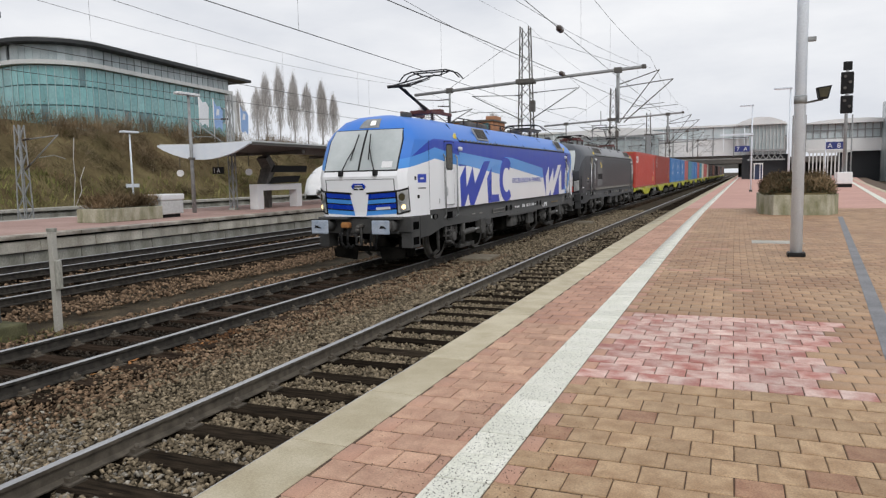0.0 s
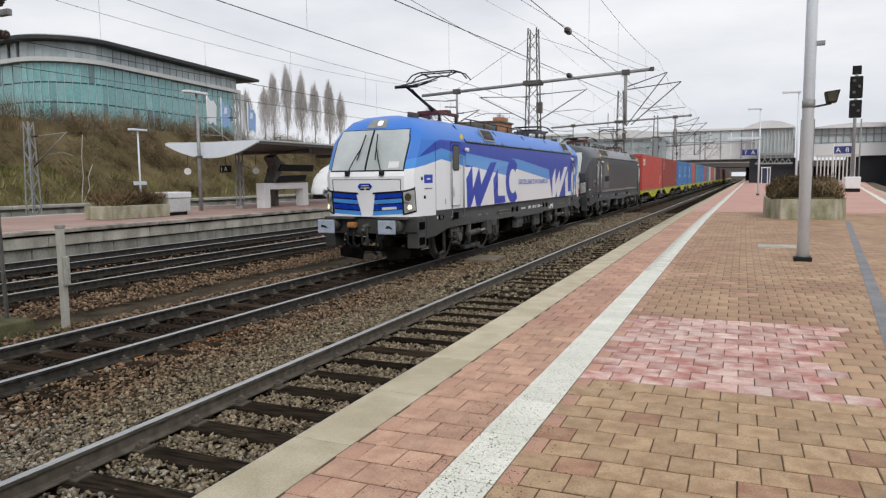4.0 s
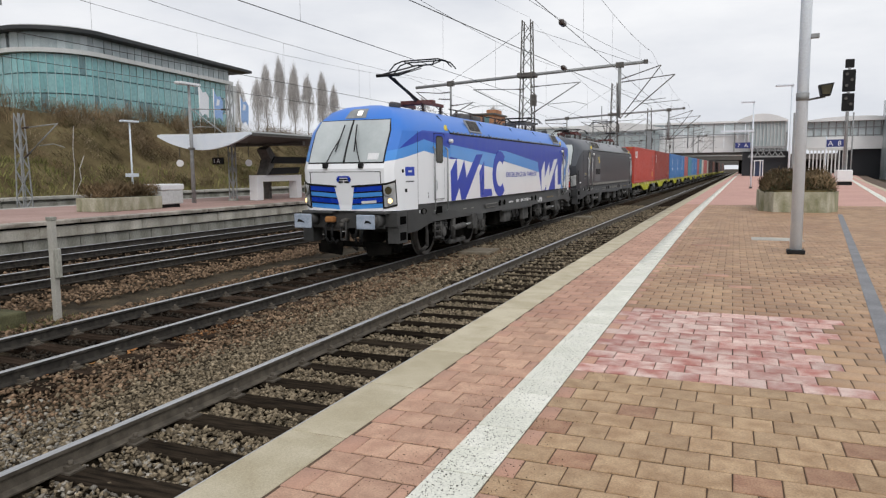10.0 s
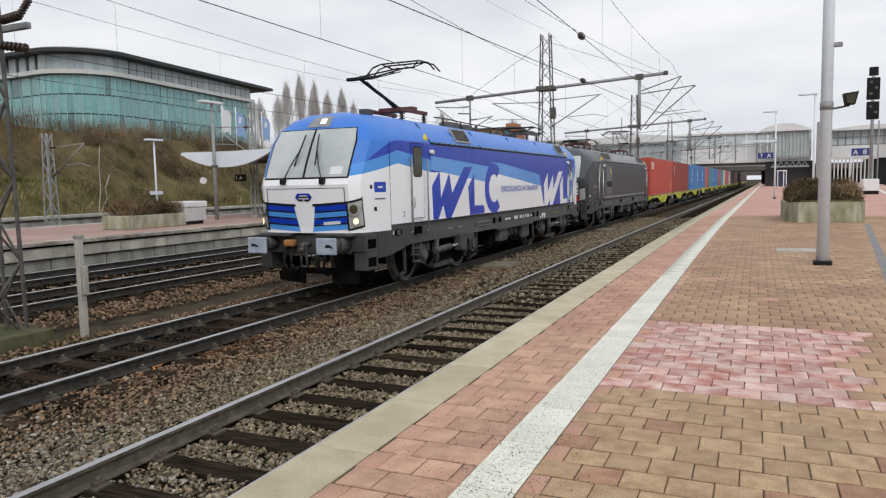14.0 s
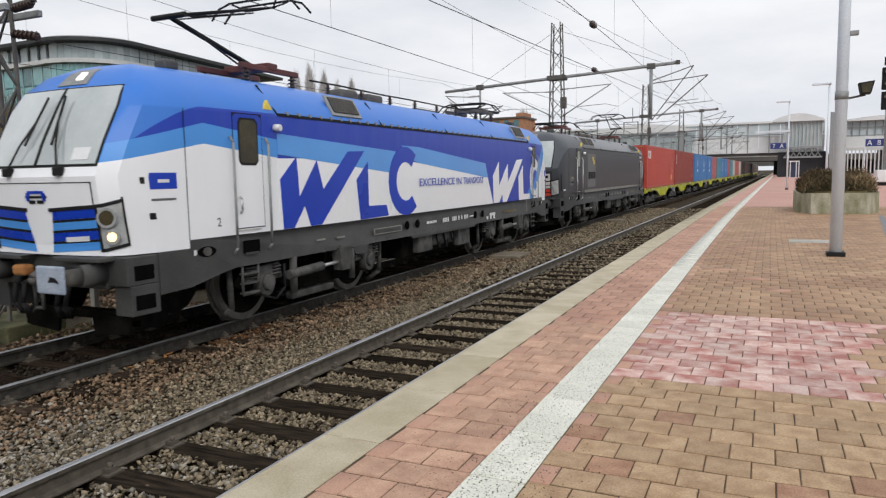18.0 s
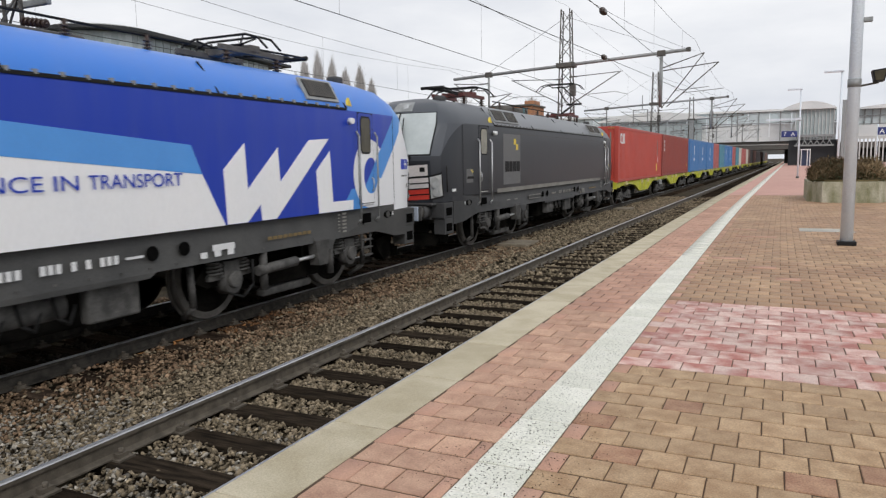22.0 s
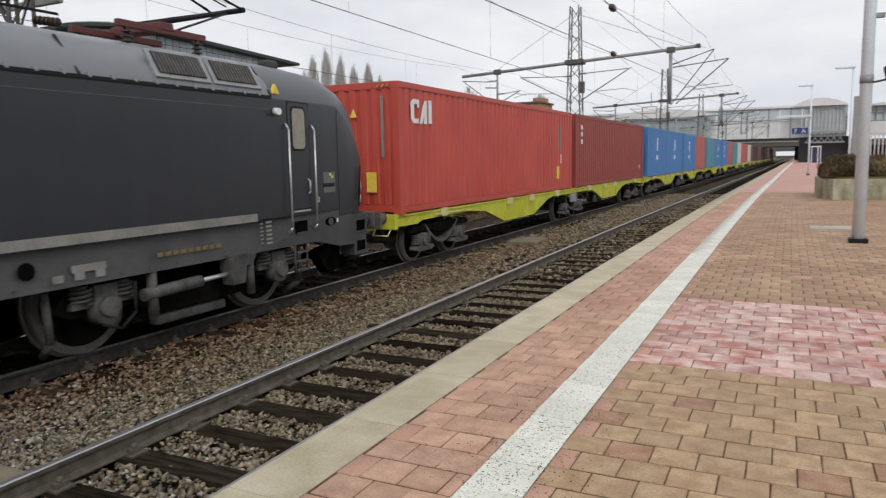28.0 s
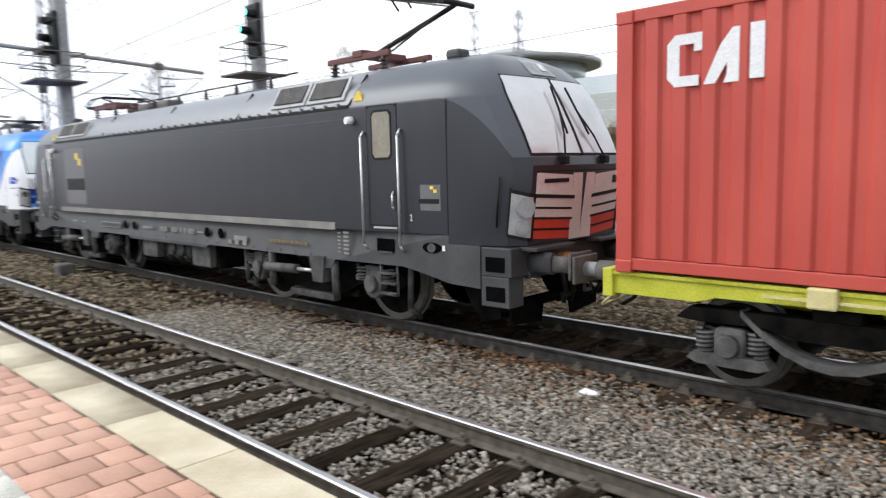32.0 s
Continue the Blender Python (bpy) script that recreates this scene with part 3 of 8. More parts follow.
stones("ballast", 5200, uni(-3.2, -2.84), uni(-12, 9), wavy(-0.172, 0.012), 0.012, 0.026, STONE_ORANGE, "orange-rusted ballast stones at the foot of the rail", lambda x, y: (np.sin(y * 5.1) + np.sin(y * 2.3 + 1) + np.sin(y * 0.9) > 0.9) & (rng.random(len(x)) < 0.75))
stones("ballast", 16000, uni(-8.8, -5.2), uni(-22, 2), wavy(-0.215, 0.02), 0.02, 0.042, STONE, "grey-brown ballast stones beside the track")
stones("ballast", 46000, uni(-5.4, -1.9), uni(-12, 20), wavy(-0.18, 0.02), 0.014, 0.031, STONE_RUST, "rust-brown ballast stones along the train's track", lambda x, y: crib2(x, y) & (np.abs(x + 4.04) > 0.68))
# darker stones between these rails: train shade painted in, plus oil
stones("ballast", 16000, uni(-4.72, -3.36), uni(-12, 20), wavy(-0.21, 0.015), 0.014, 0.032, STONE_SHADED, "oily ballast stones between the rails, with the train's shade painted in", crib2)
stones("ballast", 15000, uni(-8.8, -5.2), uni(2, 30), wavy(-0.215, 0.02), 0.02, 0.042, STONE_RUST, "dark brown ballast stones beside the track", lambda x, y: np.abs(x + 6.6 + 0.1 * np.sin(y)) > 0.45)
stones("ballast", 24000, uni(-3.2, 1.62), uni(13, 46), wavy(-0.19, 0.02), 0.026, 0.05, STONE, "grey ballast stones further along the tracks", crib)
stones("ballast", 11000, uni(-15, -8.5), uni(4, 40), wavy(-0.215, 0.015), 0.03, 0.055, STONE_RUST, "brown ballast stones between the far tracks")
stones("ballast", 9000, uni(-3.2, 1.62), uni(-30, -9), wavy(-0.19, 0.02), 0.026, 0.05, STONE, "grey ballast stones along the tracks", crib)

# ---- the near platform ----
platform = tagged(new("platform_1"), "station platform paved with pink and tan bricks and a white guide strip", "platform", kind="structure")


def right_edge(y):
    return 8.4 + 0.112 * (y - 6)


CURVE = [-50, 10, 15, 20, 25, 30, 35, 300]
part("platform_body", plate([(1.69, y) for y in CURVE] + [ (right_edge(300), 300), (right_edge(-50), -50)], "z", -0.3, PZ - 0.075), JOINT, platform)
part("platform_face", plate([(1.66, y) for y in CURVE] + [(1.74, y) for y in CURVE[::-1]], "z", -0.3, PZ - 0.078), CONC_OLD, platform)
part("joint_bed", bx(1.72, 9.0, -13, 34, PZ - 0.076, PZ - 0.0065), JOINT, platform)
slab_c = mesh_of("coping_slab", bx(1.605, 2.0, -0.522, 0.522, PZ - 0.09, PZ, 0.008), COPING)
for i in range(-8, 18):
    share("coping_slab", slab_c, platform, 0, 3.56 + i * 1.05 + 0.525, rng.uniform(-0.002, 0.002))
part("distant_coping", joined_boxes("distant_coping", [(1.605, 2.0, 3.56 + i * 1.05 + 0.005, 3.56 + i * 1.05 + 1.045, PZ - 0.09, PZ) for i in range(-60, 260) if not -8 <= i < 18], COPING), COPING, platform)["kind"] = "stuff"
slab_w = mesh_of("guide_slab", bx(2.668, 2.978, -0.174, 0.174, PZ - 0.05, PZ, 0.005), WHITE_SLAB)
for i in range(-6, 26):
    share("guide_slab", slab_w, platform, 0, 3.0 + i * 0.355 + 0.177, rng.uniform(-0.002, 0.002))
part("distant_guide_slabs", joined_boxes("distant_guide_slabs", [(2.668, 2.978, 3.0 + i * 0.355 + 0.003, 3.0 + i * 0.355 + 0.352, PZ - 0.05, PZ) for i in range(-160, 700) if not -6 <= i < 26], WHITE_SLAB), WHITE_SLAB, platform)["kind"] = "stuff"

TAN_W = 0.235
PAVER = {}
for key, w, material in (("pink", 0.2215, BRICK_PINK), ("tan", TAN_W, BRICK_TAN), ("red", TAN_W, BRICK_RED), ("chalk", TAN_W, BRICK_CHALK)):
    hy = 0.117 if key == "pink" else 0.1075
    bm = bx(-w / 2 + 0.0035, w / 2 - 0.0035, -hy, hy, -0.06, 0.0)
    tops = [e for e in bm.edges if all(v.co.z > -0.01 for v in e.verts)]
    bmesh.ops.bevel(bm, geom=tops, offset=0.004, segments=1, affect="EDGES")
    PAVER[key] = mesh_of("paver", bm, material)
pink_far, tan_far = [], []
ROW = 0.232


def paver(kind, x, y, near):
    dz = float(rng.uniform(-0.002, 0.003))
    w, hy = (0.2215, 0.117) if kind == "pink" else (TAN_W, 0.1075)
    if near:
        ob = share("paver", PAVER[kind], platform, x, y, PZ + dz, rng.uniform(-0.6, 0.6))
    else:
        (pink_far if kind == "pink" else tan_far).append((x - w / 2 + 0.005, x + w / 2 - 0.005, y - hy, y + hy, PZ - 0.05, PZ + dz))


# the pink band keeps a bond of its own
for r in range(-52, 126):
    y = 1.995 + r * 0.25
    cells = [1.92, 2.1415, 2.363, 2.5845] if not r % 2 else [2.02, 2.2415, 2.463]
    for x0 in cells:
        a, b = max(x0, 2.003), min(x0 + 0.2215, 2.664)
        if b - a < 0.2:
            pink_far.append((a + 0.003, b - 0.003, y - 0.12, y + 0.12, PZ - 0.05, PZ - 0.001))
        else:
            paver("pink", (a + b) / 2, y, 1.2 < y < 7.4)
for r in range(-56, 136):
    y = 1.887 + r * ROW
    if y > 33.0:
        break
    x = 2.982 - (TAN_W / 2 if r % 2 else 0)
    while x + TAN_W < right_edge(y) - 0.33:
        a = max(x, 2.982)
        c = (a + x + TAN_W) / 2
        if x + TAN_W - a < 0.16:
            pink_far.append((a + 0.002, x + TAN_W - 0.004, y - 0.116, y + 0.116, PZ - 0.05, PZ - 0.001))
        else:
            edge = 0.12 * math.sin(r * 1.7) + rng.uniform(-0.1, 0.1)
            if 5.5 < y + edge * 0.4 < 8.3 and c < 4.95 + edge:
                paver("chalk", c, y, True)
            else:
                near = 2.4 < y < 5.5 and c < 5.2
                paver("red" if near and rng.random() < 0.08 else "tan", c, y, near)
        x += TAN_W
part("distant_pink_pavers", joined_boxes("distant_pink_pavers", pink_far, BRICK_PINK_FAR, 0.005), BRICK_PINK_FAR, platform)["kind"] = "stuff"
part("distant_tan_pavers", joined_boxes("distant_tan_pavers", tan_far, BRICK_TAN_FAR, 0.005), BRICK_TAN_FAR, platform)["kind"] = "stuff"
part("far_paving", plate([(2.0, 33.1), (2.0, 35), (2.0, 300)] + [(right_edge(300) - 1.0, 300), (right_edge(33.1) - 1.0, 33.1)], "z", PZ - 0.075, PZ - 0.006), PINK_SURF, platform)
bend_parts(platform)
part("rear_paving", plate([(2.0, -60), (2.0, -11.2), (8.0, -11.2), (3.5, -60)], "z", PZ - 0.075, PZ - 0.006), PINK_SURF, platform)
part("right_coping", plate([(right_edge(-20) - 0.35, -20), (right_edge(300) - 0.35, 300), (right_edge(300), 300), (right_edge(-20), -20)], "z", PZ - 0.1, PZ), COPING, platform)
part("right_guide_strip", plate([(right_edge(0) - 1.35, 0), (right_edge(300) - 1.35, 300), (right_edge(300) - 1.02, 300), (right_edge(0) - 1.02, 0)], "z", PZ - 0.1, PZ + 0.006), WHITE_SLAB, platform)
part("right_pink_band", plate([(right_edge(10) - 1.02, 10), (right_edge(300) - 1.02, 300), (right_edge(300) - 0.35, 300), (right_edge(10) - 0.35, 10)], "z", PZ - 0.1, PZ + 0.002), PINK_SURF, platform)
part("drain_channel", plate([(5.0, 3.5), (7.45, 27.2), (7.6, 27.2), (5.15, 3.5)], "z", PZ - 0.05, PZ + 0.004), DRAIN, platform, "straight dark grey drain channel")
part("manhole_cover", plate([(4.55, 17.0), (5.6, 17.0), (5.6, 17.75), (4.55, 17.75)], "z", PZ - 0.05, PZ + 0.004), CONC, platform, "flat pale concrete cover")
pale = []
for x, y, w in ((3.35, 15.6, 0.75), (3.15, 12.1, 0.5), (3.75, 11.2, 0.35), (4.1, 10.2, 0.3), (3.2, 17.1, 0.5)):
    pale.append((x, x + w, y - 0.11, y + 0.11, PZ - 0.05, PZ + 0.004))
part("replaced_pavers", joined_boxes("replaced_pavers", pale, BRICK_PINK_FAR), BRICK_PINK_FAR, platform, "paler replacement bricks")
track_r = tagged(new("track_5"), "railway track along the far side of the platform", "track", kind="structure")
for s in (0.9, 2.4):
    ob = share("rail", RAIL_STRAIGHT, track_r, right_edge(0) + s, 0, 0, math.degrees(-math.atan(0.112)))

# dark lichen specks and crumbs on the paving beside the guide strip
stones("lichen_specks", 1300, lambda n: rng.normal(2.78, 0.28, n), lambda n: np.abs(rng.normal(0, 1, n)) * 1.4 + 3.0, lambda x, y: np.full(len(x), PZ), 0.0015, 0.0045, GROUND, "small dark lichen specks on the paving", lambda x, y: (x > 2.02) & (y < 7.5))["category"] = "lichen"

# ---- the second platform ----
plat2 = tagged(new("platform_2"), "second platform with a stained concrete edge and red paving", "platform", kind="structure")
# near-black body, so the gaps between the wall blocks look shaded
part("platform_body", bx(-24.0, -15.48, -70, 300, -0.3, 0.69), SHADE_BLACK, plat2)
part("paving", bx(-23.4, -15.66, -70, 300, 0.688, 0.712), PINK_DULL, plat2)
slab2 = mesh_of("coping_slab", bx(-15.65, -15.1, -1.47, 1.47, 0.6, 0.72, 0.015), COPING_PALE)
wall2 = mesh_of("wall_block", bx(-15.42, -15.2, -0.99, 0.99, 0.2, 0.53, 0.02), WALL_PALE)
foot2 = mesh_of("plinth_block", bx(-15.5, -15.29, -0.485, 0.485, -0.3, 0.17, 0.02), CONC_OLD)
for i in range(-8, 34):
    share("coping_slab", slab2, plat2, 0, i * 2.98)
for i in range(-12, 50):
    share("wall_block", wall2, plat2, rng.uniform(-0.01, 0.012), i * 2.0)
    for k in (0.0, 1.0):
        share("plinth_block", foot2, plat2, rng.uniform(-0.015, 0.015), i * 2.0 + k)
part("rear_coping", bx(-24.1, -23.4, -70, 300, 0.6, 0.72), CONC, plat2)
bank_foot = tagged(new("retaining_wall"), "low pale concrete retaining wall at the foot of the bank", "wall", kind="structure")
for i in range(-14, 40):
    part("wall_block", bx(-31.2, -30.7, i * 5.0 + 0.02, i * 5.0 + 4.98, -0.3, 0.62, 0.02), CONC_OLD, bank_foot)
    part("wall_cap", bx(-31.35, -30.55, i * 5.0 + 0.02, i * 5.0 + 4.98, 0.75, 0.92, 0.02), CONC, bank_foot)
part("wall_recess", bx(-31.1, -30.82, -70, 200, 0.6, 0.76), CONC_OLD, bank_foot)


# ---- the bank ----
def bank_height(x, y):
    t = np.clip((-31.2 - x) / (15.0 - 7.5 * np.clip((20 - y) / 12, 0, 1)), 0, 1)
    top = 5.6 + 0.8 * np.sin(y * 0.05) - 1.3 * np.clip((10 - y) / 30, 0, 1)
    return 0.55 + top * (t * t * (3 - 2 * t)) + 0.25 * np.sin(x * 0.9 + y * 0.33) * np.minimum(t * 3, 1)


bxs, bys = np.concatenate([np.linspace(-31.2, -50, 26), [-60, -80, -120, -260]]), np.linspace(-140, 330, 120)
gx, gy = np.meshgrid(bxs, bys)
bv = np.stack([gx.ravel(), gy.ravel(), bank_height(gx, gy).ravel()], 1)
ii, jj = np.meshgrid(np.arange(len(bxs) - 1), np.arange(len(bys) - 1))
aa = (jj * len(bxs) + ii).ravel()
tagged(new("bank", raw_mesh("bank", bv, np.stack([aa, aa + len(bxs), aa + len(bxs) + 1, aa + 1], 1), SOIL)), "brown earth bank behind the station", "bank", kind="structure")


def blades(name, base, length, width, lean, material, label, category, up=1.0, kind="stuff", parent=None):
    """Thin two-piece blades that grow from base points (n, 3)."""
    n = len(base)
    a = rng.uniform(0, 6.283, n)
    ln = length * rng.uniform(0.5, 1.25, n)
    out = lean * rng.uniform(0.2, 1.0, n)
    d = np.stack([np.cos(a) * out, np.sin(a) * out, np.full(n, up)], 1)
    d /= np.linalg.norm(d, axis=1)[:, None]
    d2 = d + np.stack([rng.normal(0, 0.25, n), rng.normal(0, 0.25, n), rng.normal(0, 0.1, n)], 1)
    s = np.stack([-np.sin(a + 0.9), np.cos(a + 0.9), np.zeros(n)], 1) * (width * rng.uniform(0.5, 1.2, n))[:, None]
    m = base + d * (ln * 0.5)[:, None]
    t = m + d2 * (ln * 0.5)[:, None]
    v = np.stack([base - s, base + s, m + s * 0.8, m - s * 0.8, t + s * 0.25, t - s * 0.25], 1).reshape(-1, 3)
    f = (np.arange(n)[:, None, None] * 6 + np.array([(0, 1, 2, 3), (3, 2, 4, 5)])[None]).reshape(-1, 4)
    ob = new(name, raw_mesh(name, v, f, material))
    ob.parent = parent
    return tagged(ob, label, category, kind=kind)


def on_bank(n, x0, x1, y0, y1, clumps=0, spread=1.2):
    if clumps:
        cx, cy = rng.uniform(x0, x1, clumps), rng.uniform(y0, y1, clumps)
        k = rng.integers(0, clumps, n)
        x, y = cx[k] + rng.normal(0, spread, n), cy[k] + rng.normal(0, spread, n)
        x = np.clip(x, x0, x1)
    else:
        x, y = rng.uniform(x0, x1, n), rng.uniform(y0, y1, n)
    return np.stack([x, y, bank_height(x, y) - 0.05], 1)


blades("bank_grass", on_bank(16000, -37, -31.5, -25, 105, 110, 1.5), 0.5, 0.04, 0.9, GRASS, "dull yellow-green winter grass on the bank", "grass")


def bush_mounds(x0, x1, y0, y1, count, each, hmax, material, label):
    """Rounded leafless bushes: twigs grow out of uneven mounds."""
    cx, cy = rng.uniform(x0, x1, count), rng.uniform(y0, y1, count)
    r, h = rng.uniform(0.5, 1.5, count), rng.uniform(0.5, hmax + 0.4, count)
    k = np.repeat(np.arange(count), each)
    a, u = rng.uniform(0, 6.283, len(k)), np.sqrt(rng.uniform(0, 1, len(k)))
    x, y = cx[k] + np.cos(a) * u * r[k], cy[k] + np.sin(a) * u * r[k]
    x = np.clip(x, -56, -31.6)
    z = bank_height(x, y) - 0.1 + h[k] * (1 - u ** 2) * rng.uniform(0.3, 1.0, len(k))
    blades("bank_scrub", np.stack([x, y, z], 1), 0.62, 0.011, 2.4, material, label, "scrub", up=0.75)


bush_mounds(-50, -33, 8, 110, 230, 260, 1.7, TWIG, "leafless brown bushes on the bank")
bush_mounds(-47, -33, 8, 110, 150, 240, 1.5, SCRUB_OLIVE, "dark olive-brown bushes on the bank")
bush_mounds(-53, -38, 8, 115, 130, 210, 1.8, SCRUB_TAN, "pale tan leafless bushes high on the bank")
bush_mounds(-52, -38, 14, 112, 150, 240, 2.1, TWIG, "tall leafless dark brown bushes high on the bank")
b1 = on_bank(9000, -54, -42, 8, 120, 120, 1.1)
b1[:, 2] += rng.uniform(0, 0.6, len(b1))
blades("bank_scrub", b1, 1.4, 0.014, 0.6, TWIG, "tall leafless brown bushes along the top of the bank", "scrub")
bush_mounds(-37.4, -32.5, -45, 12, 90, 200, 1.2, TWIG, "leafless brown bushes below the noise wall")
bush_mounds(-37.4, -32.2, -45, 12, 70, 180, 0.8, SCRUB_TAN, "pale tan dry bushes below the noise wall")
blades("bank_grass", on_bank(5000, -36, -31.5, -45, 12, 60, 1.4), 0.4, 0.04, 0.9, GRASS, "dull green grass below the noise wall", "grass")
b2 = on_bank(9000, -45, -33, -45, 8, 90, 1.0)
blades("bank_scrub", b2, 1.2, 0.018, 0.9, TWIG, "low leafless scrub on the bank", "scrub")


# ---- trees ----
def bare_tree(x, y, z, h, spread, n, material, label, crown_from=0.25, tall=True):
    t = thing("tree", label, "tree", "bare trees", x=x, y=y, z=z)
    trunk = rod((0, 0, -0.3), (0.05 * h * 0.1, 0, h * 0.72), h * (0.009 if tall else 0.018), h * 0.003, seg=7)
    for k in range(9):
        a, z0 = k * 2.4, h * (crown_from + 0.06 * k)
        r = spread * (0.8 if tall else 1.3)
        rod((0, 0, z0), (math.cos(a) * r * 0.6, math.sin(a) * r * 0.6, z0 + h * (0.2 if tall else 0.14)), h * (0.003 if tall else 0.006), h * 0.0015, seg=5, bm=trunk)
    part("trunk", trunk, material if tall else BARK, t)
    if tall:
        # many thin upright branches that lean in towards the top
        m = n // 6
        a0, r0, u0 = rng.uniform(0, 6.283, m), spread * rng.uniform(0.15, 1.0, m), rng.uniform(0, 0.6, m)
        k = rng.integers(0, m, n)
        s_ = rng.uniform(0, 1, n)
        up = u0[k] + s_ * (1 - u0[k]) * rng.uniform(0.6, 1.0, m)[k]
        rad = r0[k] * np.sin(np.clip(up * 0.85 + 0.15, 0, 1) * math.pi) ** 0.8
        a = a0[k] + rng.normal(0, 0.12, n)
        base = np.stack([np.cos(a) * rad, np.sin(a) * rad, h * (crown_from + (0.95 - crown_from) * up)], 1)
        blades("crown", base, h * 0.1, 0.013 + h * 0.0004, 0.22, material, "", "", up=1.0, kind="", parent=t)
        return t
    u = rng.uniform(0, 1, n)
    zz = h * (crown_from + (0.93 - crown_from) * u)
    rad = spread * np.sin(np.clip(u * 0.9 + 0.12, 0, 1) * math.pi) ** 0.7 * np.sqrt(rng.uniform(0, 1, n)) * rng.uniform(0.7, 1.1, n)
    a = rng.uniform(0, 6.283, n)
    base = np.stack([np.cos(a) * rad, np.sin(a) * rad, zz], 1)
    blades("crown", base, h * 0.1, 0.04 + h * 0.0012, 0.9, material, "", "", up=1.0, kind="", parent=t)
    return t


for i, (y, h) in enumerate(((101, 14), (106, 12), (110, 13), (115.5, 16.5), (118.5, 18), (122, 15), (125, 17.5), (128.5, 16), (132.5, 17), (136, 14.5), (139, 15))):
    bare_tree(-80 + (i % 3), y, 6.5, h, 1.45, 1700, TWIG_GREY, "tall narrow leafless poplar behind the bank")
bare_tree(-60, 12.7, 6.0, 10.0, 2.2, 900, LEAVES, "dark green conifer above the noise wall", 0.15, True)
for x, y, h in ((-46, -17, 11), (-47, -13, 11.5), (-52, -70, 13), (-40, -95, 12), (-30, -120, 12), (-20, -150, 13), (-5, -160, 12), (-60, 4, 9), (-75, -110, 14), (-62, 150, 12), (-50, 165, 11)):
    bare_tree(x, y, float(bank_height(np.array(x), np.array(y))) - 0.2 if x < -32 else -0.2, h, h * 0.28, 520, TWIG_GREY, "bare grey tree with spreading branches", 0.3, False)
sap = thing("sapling", "thin pale leafless sapling at the foot of the bank", "sapling", x=-31.8, y=30.2, z=0.6)
for dx, dy, h in ((0.0, 0.35, 4.3), (0.05, 0.9, 2.6)):
    part("stem", pipe([(0, 0, 0), (dx * 0.5, dy * 0.7, h * 0.45), (dx, dy * 0.6, h * 0.7), (dx, dy, h)], 0.022, 5), TWIG_GREY, sap)
# mistletoe balls in the trees over the wall
for k, (y, z) in enumerate(((-18.6, 13.3), (-18.2, 11.6), (-17.0, 12.0), (-16.0, 13.0), (-15.4, 11.2), (-14.4, 12.6), (-13.2, 12.2), (-12.6, 13.1), (-13.9, 10.6))):
    n = 90
    d = rng.normal(0, 1, (n, 3))
    d = d / np.linalg.norm(d, axis=1)[:, None] * 0.33
    m = thing("mistletoe", "dark round mistletoe clump among bare branches", "mistletoe", "mistletoe clumps", x=-46.2, y=y, z=z)
    blades("clump", d, 0.35, 0.06, 2.0, LEAVES, "", "", up=0.2, kind="", parent=m)
    part("stem", rod((0, 0, -1.9), (0, 0, 0.1), 0.025, seg=5), BARK, m)


